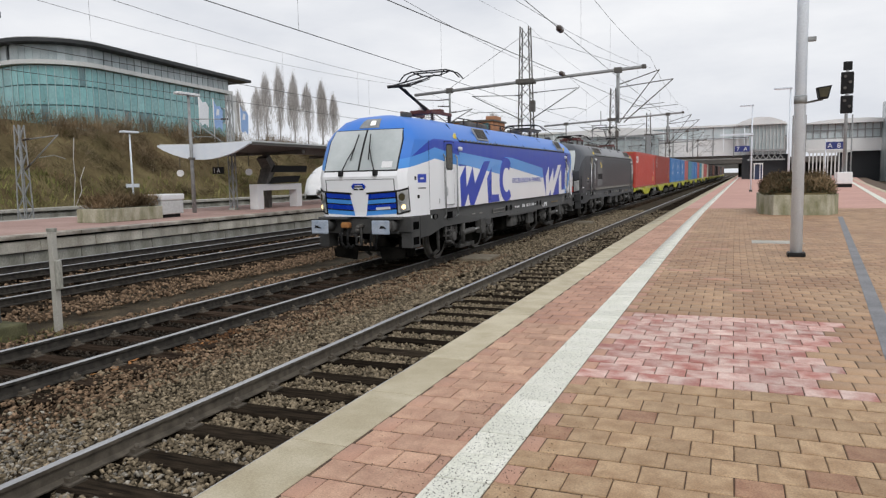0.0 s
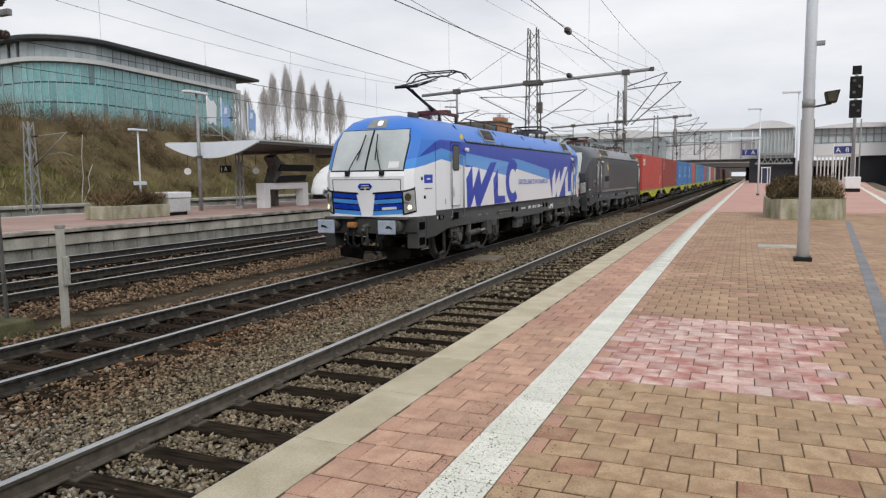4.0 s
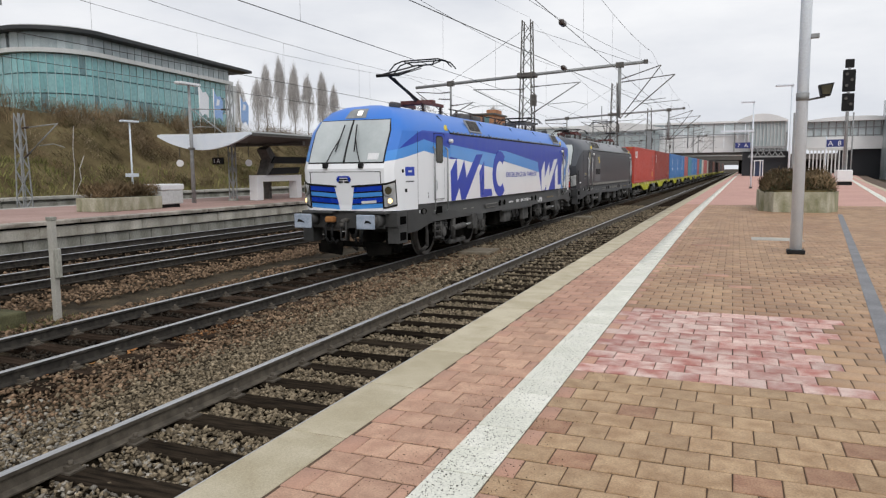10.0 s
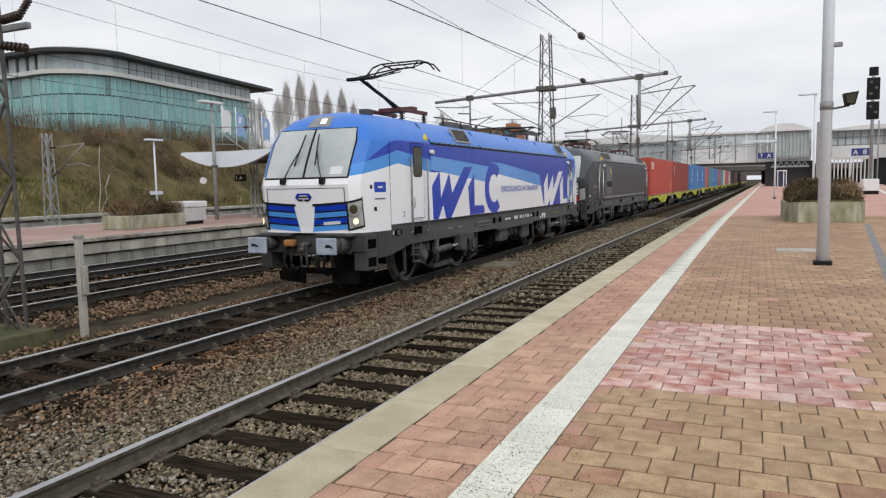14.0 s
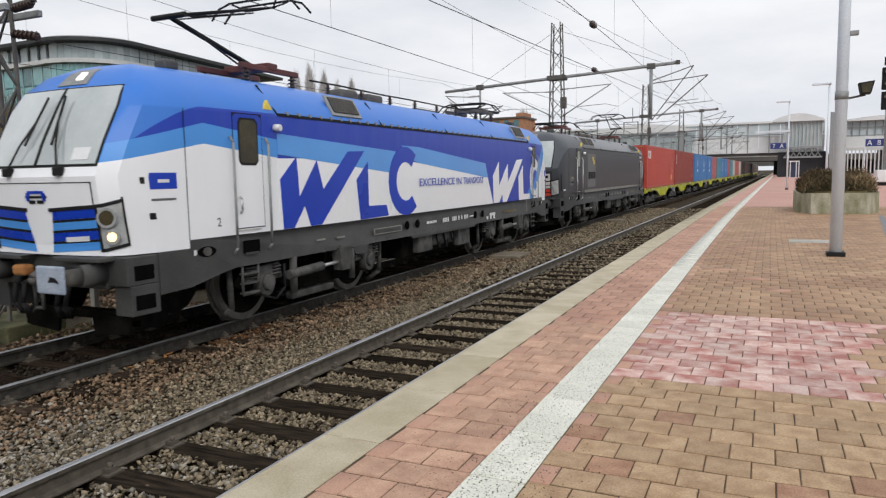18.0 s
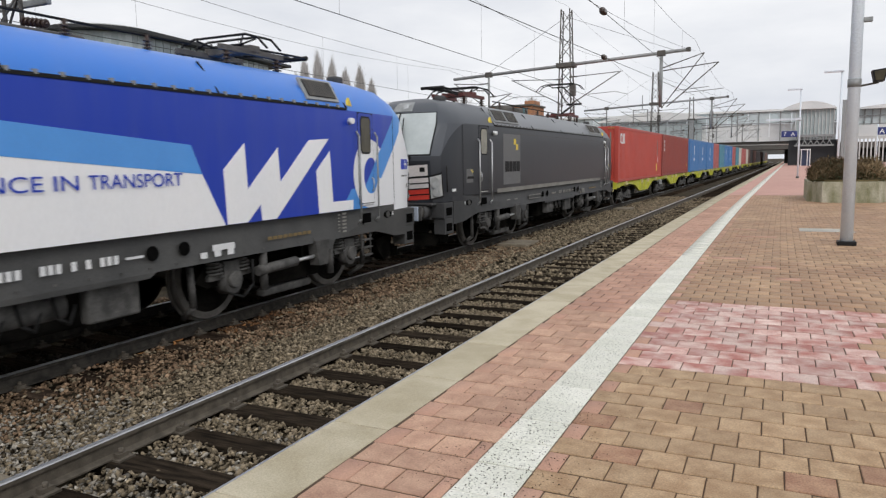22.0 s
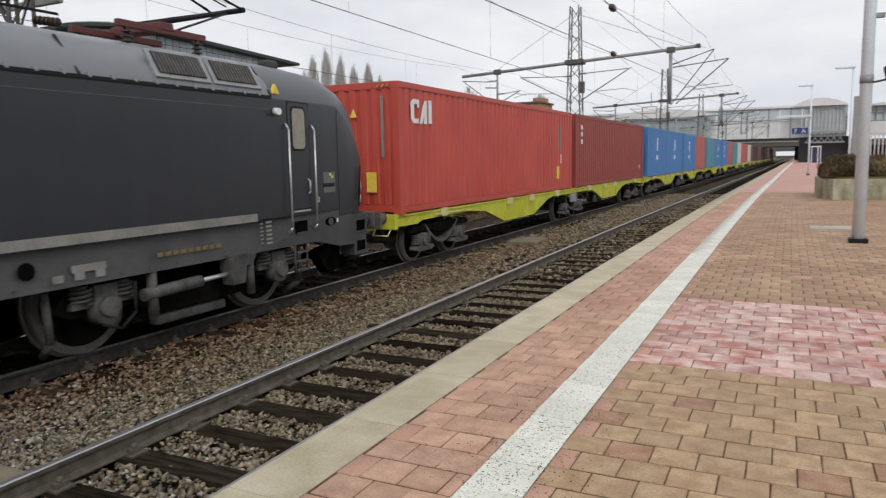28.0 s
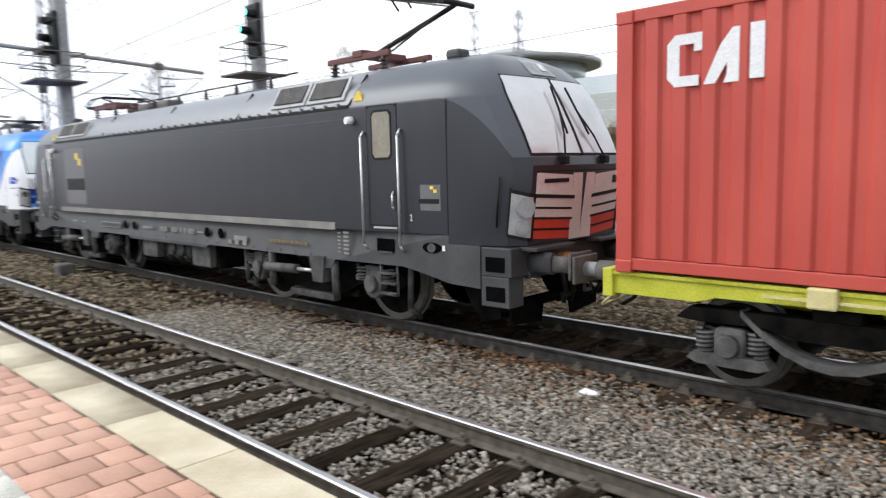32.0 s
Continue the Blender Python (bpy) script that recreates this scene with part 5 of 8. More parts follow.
# ---- things on the near platform ----
def lamp_post(x, y, h, arm, label):
    t = thing("lamp_post", label, "lamp post", "platform lamps", x=x, y=y, z=PZ)
    part("pole", rod((0, 0, 0), (0, 0, h), 0.07, 0.055, seg=12), POLE_GREY, t)
    part("lamp_head", bx(-arm, 0.1, -0.12, 0.12, h - 0.02, h + 0.1, 0.03), POLE_GREY, t)
    part("base", bx(-0.12, 0.12, -0.12, 0.12, 0, 0.14, 0.02), STEEL_DARK, t)
    return t


big = thing("floodlight_pole", "tall pale grey pole with a black floodlight beside the path", "pole", x=5.24, y=14.55, z=PZ)
part("pole", rod((0, 0, 0), (-0.02, 0, 9.5), 0.105, 0.085, seg=16), POLE_GREY, big)
part("base_collar", bx(-0.15, 0.15, -0.15, 0.15, 0, 0.08, 0.015), BLACK, big)
part("bracket", rod((0, 0, 2.8), (0.36, -0.02, 2.86), 0.018, seg=6), STEEL_DARK, big)
fl = part("floodlight", plate([(0.28, 2.87), (0.43, 2.87), (0.48, 3.09), (0.24, 3.06)], "y", -0.16, 0.08), BLACK, big, "black floodlight box")
part("lamp_glass", plate([(0.3, 2.89), (0.41, 2.89), (0.45, 3.06), (0.27, 3.04)], "y", -0.168, -0.159), SIDE_GLASS, fl)
part("small_box", bx(0.08, 0.22, -0.05, 0.05, 3.9, 3.98, 0.01), STEEL, big)
part("collar", rod((-0.005, 0, 2.8), (-0.005, 0, 2.94), 0.11, seg=16), STEEL, big)

plan = thing("planter", "octagonal mossy concrete planter with clipped brown bushes", "planter", x=6.35, y=30.4, z=PZ)
R_P = [(-0.85, -2.45), (0.85, -2.45), (1.3, -1.6), (1.3, 1.6), (0.85, 2.45), (-0.85, 2.45), (-1.3, 1.6), (-1.3, -1.6)]
part("planter_wall", plate(R_P, "z", 0.0, 0.72), MOSSY, plan)
part("soil", plate([(x * 0.93, y * 0.93) for x, y in R_P], "z", 0.7, 0.78), SOIL, plan)
n = 9000
bx_, by_ = rng.uniform(-1.18, 1.18, n), rng.uniform(-2.2, 2.2, n)
hz = 0.75 + rng.uniform(0, 1, n) ** 0.6 * (0.62 + 0.12 * np.sin(bx_ * 4 + by_ * 2)) * np.clip(1.25 - (np.abs(bx_) / 1.27) ** 4 - (np.abs(by_) / 2.35) ** 6, 0.1, 1)
blades("bush", np.stack([bx_, by_, hz], 1), 0.2, 0.014, 1.4, TWIG, "clipped leafless brown bush", "", up=0.8, kind="", parent=plan)
blades("bush_leaves", np.stack([bx_, by_, hz - 0.06], 1)[::2], 0.12, 0.026, 1.6, LEAVES, "sparse dull green leaves", "", up=0.5, kind="", parent=plan)

for x, y, h in ((5.44, 60.0, 6.6), (7.2, 47.0, 6.4)):
    lamp_post(x, y, h, 0.9, "pale grey platform lamp post with a flat head")
sign_pole = thing("platform_sign", "blue platform sign with white figures hanging beside a lamp post", "sign", x=5.44, y=59.85, z=PZ)
part("arm", bx(-2.3, 0.1, -0.05, 0.05, 4.35, 4.5, 0.01), POLE_GREY, sign_pole)
part("clamp", bx(-0.12, 0.12, -0.02, 0.22, 4.32, 4.53, 0.01), STEEL, sign_pole)
for dx in (-1.05, -0.3):
    part("hanger", rod((dx, 0, 3.5), (dx, 0, 4.4), 0.02, seg=4), POLE_GREY, sign_pole)
sb = part("sign_board", bx(-1.22, -0.14, -0.06, 0.06, 3.1, 3.55, 0.01), SIGN_BLUE, sign_pole)
lettering("figure", "7", 0.42, WHITE, sb, pose(-1.08, -0.07, 3.18, 90), "white figure")
lettering("letter", "A", 0.42, WHITE, sb, pose(-0.58, -0.07, 3.18, 90), "white letter")
sign_8 = thing("platform_sign", "blue platform sign with white letter and figure on two posts", "sign", x=15.8, y=100.0, z=PZ - 1.2)
sb = part("sign_board", bx(-1.0, 0.9, -0.06, 0.06, 5.3, 6.2, 0.01), SIGN_BLUE, sign_8)
lettering("letter", "A", 0.85, WHITE, sb, pose(-0.85, -0.07, 5.45, 90), "white letter")
lettering("figure", "8", 0.85, WHITE, sb, pose(0.2, -0.07, 5.45, 90), "white figure")
for dx in (-1.0, 1.0):
    part("post", rod((dx, 0.1, 1.2), (dx, 0.1, 6.6), 0.06, seg=6), POLE_GREY, sign_8)

sig = thing("platform_signal", "tall signal post with black signal heads on a pale base", "signal", x=13.3, y=72.0, z=PZ)
part("base", bx(-0.62, 0.62, -0.6, 0.6, 0.3, 1.35, 0.08), WHITE, sig)
# black block fills the dark gap under the raised base
part("foot", bx(-0.5, 0.6, -0.5, 0.5, 0, 0.3), BLACK, sig)
part("side_post", rod((0.55, 0.3, 0.0), (0.55, 0.3, 6.4), 0.06, seg=6), STEEL, sig)
part("post", rod((0, 0, 1.2), (0, 0, 10.4), 0.16, 0.12, seg=10), STEEL, sig)
part("signal_head", bx(-0.5, 0.5, -0.15, 0.15, 8.2, 10.1, 0.08), BLACK, sig)
part("signal_head", bx(-0.48, 0.48, -0.15, 0.15, 6.5, 8.05, 0.08), BLACK, sig)
part("number_plate", bx(-0.35, 0.35, -0.12, 0.12, 10.25, 11.0, 0.05), BLACK, sig)
for dx, dz in ((-0.2, 9.7), (0.2, 9.2), (-0.2, 8.7), (-0.2, 7.6), (0.2, 7.1)):
    part("lens", rod((dx, -0.3, dz), (dx, -0.1, dz), 0.13, 0.1, seg=10), STEEL_DARK, sig)

# ---- things between the tracks ----
post = thing("marker_post", "weathered concrete marker post with a small bracket between the tracks", "post", x=-6.1, y=8.14, z=-0.25)
part("post", bx(-0.05, 0.05, -0.05, 0.05, 0, 1.7, 0.01), CONC, post)
part("cap", bx(-0.06, 0.06, -0.06, 0.06, 1.66, 1.72, 0.01), CONC_OLD, post)
part("bracket", bx(0.055, 0.13, -0.05, 0.05, 0.72, 1.2, 0.02), CONC_OLD, post)
blk = solid("concrete_block", bx(-7.6, -6.3, 6.75, 7.75, -0.3, -0.02, 0.03), MOSS_DARK, "low mossy concrete block at the foot of the mast", "block")
solid("cable_cover", bx(-1.62, -0.98, 2.72, 3.2, -0.2, -0.135, 0.015), BOARD, "flat weathered board on the ballast", "cover")
solid("cable_cover", bx(-2.95, -2.1, 18.3, 19.5, -0.22, -0.1, 0.02), BOARD, "flat concrete cover slab between the tracks", "cover")
solid("cable_cover", bx(-2.9, -2.1, 33.5, 34.6, -0.22, -0.1, 0.02), BOARD, "flat concrete cover slab between the tracks", "cover")
solid("cable_box", bx(-2.5, -2.1, -19.2, -18.8, -0.25, 0.08, 0.05), STEEL_DARK, "small dark box beside the track", "box")
lit = bmesh.new()
bmesh.ops.create_icosphere(lit, subdivisions=2, radius=0.1)
for v in lit.verts:
    k = noise.noise(v.co * 14) * 0.6 + 1
    v.co = Vector((v.co.x * 0.62 * k - 2.49, v.co.y * 1.0 * k - 3.95, v.co.z * 0.3 * k - 0.15))
solid("litter", lit, PAPER, "crumpled white paper lying on the ballast", "litter")
nl = 70
ly = rng.uniform(-11, 22, nl)
lx = -3.1 + rng.normal(0, 0.16, nl)
lv = np.stack([lx, ly, np.full(nl, -0.165)], 1)
blades("dead_leaves", lv, 0.09, 0.035, 3.0, LEAF_YELLOW, "orange-brown dead leaves along the rail", "leaves", up=0.3)
gm = np.stack([rng.uniform(-6.4, -5.8, 160), rng.uniform(7.2, 8.5, 160), np.full(160, -0.25)], 1)
blades("grass_tuft", gm, 0.12, 0.006, 1.2, GRASS, "small grass tufts at the mast foot", "grass")


# ---- things on the second platform ----
lamp_a = thing("lamp_post", "grey lamp post with a flat double head on the second platform", "lamp post", "platform lamps", x=-19.6, y=26.6, z=0.71)
part("pole", rod((0, 0, 0), (0, 0, 5.5), 0.1, 0.06, seg=10), STEEL, lamp_a)
part("lamp_head", bx(-0.2, 0.2, -0.75, 0.6, 5.5, 5.62, 0.03), WHITE, lamp_a)
part("clamp", bx(-0.12, 0.12, -0.12, 0.12, 2.5, 2.62, 0.02), STEEL_DARK, lamp_a)
lamp_b = thing("lamp_post", "pale lamp post with a flat head in front of the bank", "lamp post", "platform lamps", x=-30.0, y=33.0, z=0.92)
part("pole", rod((0, 0, -1.2), (0, 0, 4.3), 0.06, 0.05, seg=8), POLE_GREY, lamp_b)
part("lamp_head", bx(-0.2, 0.2, -0.6, 0.6, 4.3, 4.42, 0.03), POLE_GREY, lamp_b)
part("name_plate", bx(-0.03, 0.03, -0.5, 0.5, 1.0, 1.22), POLE_GREY, lamp_b)
for y in (-0.8, 8.5):
    lb = thing("lamp_post", "slim pale post with a small lamp on the second platform", "lamp post", "platform lamps", x=-21.5, y=y, z=0.71)
    part("pole", rod((0, 0, 0), (0, 0, 5.2), 0.07, 0.05, seg=8), POLE_GREY, lb)
    part("lamp_head", bx(-0.15, 0.15, -0.3, 0.3, 5.2, 5.3, 0.02), POLE_GREY, lb)
sb2 = thing("signal_box", "small white cabinet on a post on the second platform", "cabinet", x=-21.9, y=-1.6, z=0.71)
part("post", rod((0, 0, 0), (0, 0, 1.0), 0.06, seg=6), STEEL, sb2)
part("cabinet", bx(-0.15, 0.15, -0.25, 0.25, 0.9, 1.6, 0.03), WHITE, sb2)


def canopy():
    t = thing("platform_canopy", "long platform canopy with a pale curved end and dark underside", "canopy", x=-19.3, y=27.0)
    top, low = [], []
    for i in range(15):
        u = i / 14 * 2 - 1
        top.append((u * 2.75, 3.95 + 0.05 * u * u))
        low.append((u * 2.75, 3.9 - 0.68 * (1 - u * u)))
    part("end_fascia", plate(top + low[::-1], "y", 0.0, 0.18), POLE_GREY, t)
    part("roof", plate([(x, z + 0.05) for x, z in top] + [(x, z - 0.02) for x, z in top[::-1]], "y", 0.18, 46), FACADE, t)
    part("soffit", plate([(x * 0.99, z - 0.03) for x, z in top] + [(x * 0.99, z * 0.25 + 3.9 * 0.75 - 0.05) for x, z in low[::-1]], "y", 0.2, 46), STEEL_DARK, t)
    for k in range(6):
        y = 5.0 + k * 8
        part("column", bx(-0.15, 0.15, y - 0.15, y + 0.15, 0.69, 3.75, 0.02), STEEL_DARK, t)
        part("cross_beam", bx(-2.4, 2.4, y - 0.12, y + 0.12, 3.55, 3.75, 0.02), STEEL_DARK, t)


canopy()
for x, y, txt in ((-21.25, 27.6, None), (-18.65, 29.6, None)):
    ck = thing("platform_clock", "round white clock hanging from the canopy", "clock", "platform clocks", x=x, y=y)
    part("hanger", rod((0, 0, 2.9), (0, 0, 3.75), 0.02, seg=5), STEEL_DARK, ck)
    part("face", rod((-0.05, 0.06, 2.62), (0.05, -0.06, 2.62), 0.17, seg=20), WHITE, ck)
for x, y, txt in ((-19.9, 28.8, "1 A"), (-17.9, 36.2, "A 2")):
    sg = thing("platform_sign", "small dark sign with white letters under the canopy", "sign", "canopy signs", x=x, y=y)
    part("hanger", rod((0, 0, 2.9), (0, 0, 3.8), 0.02, seg=5), STEEL_DARK, sg)
    bd = part("sign_board", bx(-0.33, 0.33, -0.05, 0.05, 2.55, 2.9, 0.01), BLACK, sg)
    lettering("letters", txt, 0.3, WHITE, bd, pose(-0.28, -0.06, 2.62, 90))
fr = thing("stair_portal", "white concrete portal with dark steel panels above the stairs", "portal", x=-18.5, y=31.7, z=0.71)
for y in (-1.75, 1.75):
    part("leg", bx(-0.25, 0.25, y - 0.25, y + 0.25, 0, 1.0, 0.02), WHITE, fr)
part("beam", bx(-0.25, 0.25, -2.0, 2.0, 0.95, 1.28, 0.02), WHITE, fr)
part("leaning_panel", plate([(-1.3, 1.3), (-0.9, 1.3), (-0.35, 2.2), (-0.9, 2.75), (-1.25, 2.6), (-0.85, 2.1)], "x", -0.3, 0.3), STEEL_DARK, fr)
part("dark_panel", plate([(-0.9, 1.9), (2.3, 1.9), (2.4, 2.25), (-0.6, 2.25)], "x", -0.4, 0.4), BLACK, fr)
part("dark_panel", plate([(-1.1, 1.3), (1.5, 1.35), (1.8, 1.7), (-0.7, 1.65)], "x", -0.35, 0.35), BLACK, fr)
p2 = thing("planter", "long mossy concrete planter with a trailing brown bush", "planter", x=-18.2, y=21.0, z=0.71)
part("planter_wall", bx(-0.7, 0.7, -1.55, 1.4, 0, 0.52, 0.03), MOSSY, p2)
n = 2600
q = np.stack([rng.uniform(-0.65, 0.65, n), rng.uniform(-1.45, 1.35, n), 0.5 + rng.uniform(0, 0.4, n)], 1)
blades("bush", q, 0.3, 0.02, 1.3, TWIG, "trailing leafless bush", "", up=0.6, kind="", parent=p2)
bin_ = thing("grit_bin", "pale grey grit container beside the planter", "container", x=-18.1, y=23.1, z=0.71)
part("body", bx(-0.5, 0.5, -0.62, 0.62, 0.14, 0.72, 0.04), FACADE, bin_)
part("lid", bx(-0.54, 0.54, -0.66, 0.66, 0.72, 0.98, 0.05), WHITE, bin_)
part("skid", bx(-0.4, 0.4, -0.5, 0.5, 0, 0.14), BLACK, bin_)
for k, y in enumerate((56.5, 58.6, 60.6, 62.8)):
    z = float(bank_height(np.array(-45.0), np.array(y)))
    fg = thing("flag", "blue and white flag on a white pole", "flag", "flags", x=-45.0, y=y, z=z)
    part("pole", rod((0, 0, -0.2), (0, 0, 4.6), 0.05, seg=6), WHITE, fg)
    cl = part("cloth", plate([(0.05, 1.9), (0.35, 1.5), (0.8, 1.75), (1.25, 1.35), (1.4, 3.4), (1.0, 3.9), (0.5, 3.8), (0.05, 4.4)], "x", -0.02, 0.02), FLAG_BLUE if k % 2 else FLAG_WHITE, fg)
    if k % 2:
        part("emblem", plate([(0.35, 2.9), (0.8, 2.95), (0.9, 3.5), (0.5, 3.6)], "x", 0.021, 0.03), FLAG_WHITE, cl)


def parked_train():
    """A parked express with a long rounded nose, seen past the stair portal."""
    t = thing("express_train", "white express train with a thin red stripe standing behind the platform", "train", x=-27.0, y=48.2)
    bm, rings = bmesh.new(), []
    for v, k, low in ((0.0, 0.12, 0.95), (0.35, 0.42, 0.6), (0.9, 0.62, 0.5), (1.8, 0.8, 0.45), (3.0, 0.92, 0.42), (4.6, 0.99, 0.4), (6.0, 1.0, 0.4), (60.0, 1.0, 0.4)):
        h, w = 0.6 + 3.1 * k, 0.35 + 1.08 * min(1, k * 1.12)
        prof = [(-w * 0.9, low), (-w, low + 0.5), (-w, h * 0.62), (-w * 0.86, h * 0.86), (-w * 0.5, h * 0.98), (0, h), (w * 0.5, h * 0.98), (w * 0.86, h * 0.86), (w, h * 0.62), (w, low + 0.5), (w * 0.9, low)]
        rings.append([bm.verts.new((x, v, max(z, low))) for x, z in prof])
    for p, q in zip(rings[:-1], rings[1:]):
        for i in range(len(p) - 1):
            bm.faces.new((p[i], q[i], q[i + 1], p[i + 1])).smooth = True
    bm.faces.new(rings[0])
    part("body", bm, WHITE, t)
    part("stripe", bx(1.425, 1.445, 3.6, 60, 1.12, 1.26), RED_STRIPE, t, "thin red stripe")
    part("windscreen", plate([(-0.75, 1.3), (0.75, 1.3), (0.95, 2.6), (-0.95, 2.6)], "z", 2.62, 2.74), BLACK, t)
    part("skirt", bx(-1.2, 1.2, 2.0, 60, 0.0, 0.42), SHADE_BLACK, t)
    band = part("window_band", bx(1.42, 1.44, 7.5, 60, 1.95, 2.75), BLACK, t)
    for k in range(12):
        part("window", bx(1.436, 1.45, 9.0 + k * 2.3, 10.5 + k * 2.3, 2.02, 2.68, 0.006), SIDE_GLASS, band)


parked_train()


# ---- signals behind ----
def cage_signal(x, y, mast_h, lit):
    t = thing("track_signal", "track signal in a steel cage on a tall mast", "signal", "track signals", x=x, y=y, z=-0.25)
    part("mast", bx(-0.22, 0.22, -0.22, 0.22, 0, mast_h, 0.02), STEEL, t)
    part("platform", bx(-0.3, 1.5, -0.2, 1.5, 6.0, 6.08, 0.01), STEEL_DARK, t)
    part("signal_head", bx(0.35, 0.55, 0.1, 0.95, 6.7, 8.7, 0.08), BLACK, t)
    for z in (6.6, 7.1):
        part("rail", pipe([(-0.3, -0.2, z), (1.5, -0.2, z), (1.5, 1.5, z), (-0.3, 1.5, z), (-0.3, -0.2, z)], 0.025), STEEL_DARK, t)
    for px, py in ((1.5, -0.2), (1.5, 1.5), (-0.3, 1.5)):
        part("upright", rod((px, py, 6.0), (px, py, 7.1), 0.025, seg=5), STEEL_DARK, t)
    for k in range(12):
        part("rung", rod((-0.35, -0.6, 3.5 + k * 0.45), (0.15, -0.6, 3.5 + k * 0.45), 0.02, seg=4), STEEL, t)
    for dx in (-0.35, 0.15):
        part("ladder_rail", rod((dx, -0.6, 0.0), (dx, -0.6, 9.0), 0.025, seg=5), STEEL, t)
    for dy, dz, on in ((0.75, 8.25, True), (0.3, 7.7, True), (0.75, 7.2, False)):
        part("hood", rod((0.55, dy, dz + 0.03), (0.95, dy, dz + 0.05), 0.16, 0.13, seg=10), BLACK, t)
        part("lamp", rod((0.94, dy, dz + 0.05), (0.97, dy, dz + 0.05), 0.115, seg=12), SIGNAL_GREEN if on and lit else STEEL_DARK, t)


cage_signal(-11.45, -24.3, 12.0, True)
cage_signal(-6.4, -30.2, 10.5, False)


# ---- the train ----
XT = -4.04
MOVING = []        # (thing, base along the train)
WHEELS = []        # (wheelset, place on its thing, radius)
LEVELS = [1.38, 1.75, 2.22, 2.6, 3.03, 3.07, 3.28, 3.5, 3.62, 3.68]
HALF = [1.49, 1.49, 1.49, 1.49, 1.49, 1.485, 1.36, 1.1, 0.72, 0.3]
NOSE = [0.70, 0.65, 0.60, 0.78, 1.012, 1.04, 1.18, 1.42, 1.7, 2.05]
LOCO = 18.98


def lerp_list(z, vals):
    return float(np.interp(z, LEVELS, vals))


def cab_pt(s, z, side=1, out=0.0):
    """A point of the cab's skin: s 0..1 from the middle of the front to its edge, 1..4 round the corner to the side."""
    w, v = lerp_list(z, HALF), lerp_list(z, NOSE)
    st = [(w * 0.78 if z < 3.2 else w * 0.8, v), (w - 0.13, v + 0.17), (w - 0.035, v + 0.5), (w, max(1.75, v + 0.85))]
    if s <= 1:
        x, y = st[0][0] * s, v - 0.07 * (1 - s * s)
    else:
        k = min(int(s - 1), 2)
        f = s - 1 - k
        x, y = st[k][0] + (st[k + 1][0] - st[k][0]) * f, st[k][1] + (st[k + 1][1] - st[k][1]) * f
    return Vector((side * (x + out * min(1, max(0, s - 0.8))), y - out * min(1, max(0.0, 1.9 - s * 0.5)), z + out * (0.5 if z > 2.3 and s < 1.5 else 0)))


def flip(bm):
    for v in bm.verts:
        v.co.y = LOCO - v.co.y
        v.co.x = -v.co.x
    return bm


def patch(s0, s1, z0, z1, out, side=1, ns=4, nz=4, slant=0.0, rear=False, thick=0.012, tilt=0.0):
    """A thin raised panel on the cab's skin; slant shifts its inner edge with height."""
    bm = bmesh.new()
    grid = []
    for j in range(nz + 1):
        z = z0 + (z1 - z0) * j / nz
        row = []
        for i in range(ns + 1):
            a = s0 + slant * j / nz
            s = a + (s1 - a) * i / ns
            row.append((s, z + tilt * s))
        grid.append(row)
    lay = []
    for o in (out, out - thick):
        lay.append([[bm.verts.new(cab_pt(s, z, side, o)) for s, z in row] for row in grid])
    for j in range(nz):
        for i in range(ns):
            bm.faces.new((lay[0][j][i], lay[0][j][i + 1], lay[0][j + 1][i + 1], lay[0][j + 1][i]))
    rim = [(0, i) for i in range(ns)] + [(j, ns) for j in range(nz)] + [(nz, i) for i in range(ns, 0, -1)] + [(j, 0) for j in range(nz, 0, -1)]
    for k in range(len(rim)):
        (a, b), (c, d) = rim[k], rim[(k + 1) % len(rim)]
        bm.faces.new((lay[0][a][b], lay[1][a][b], lay[1][c][d], lay[0][c][d]))
    return flip(bm) if rear else bm


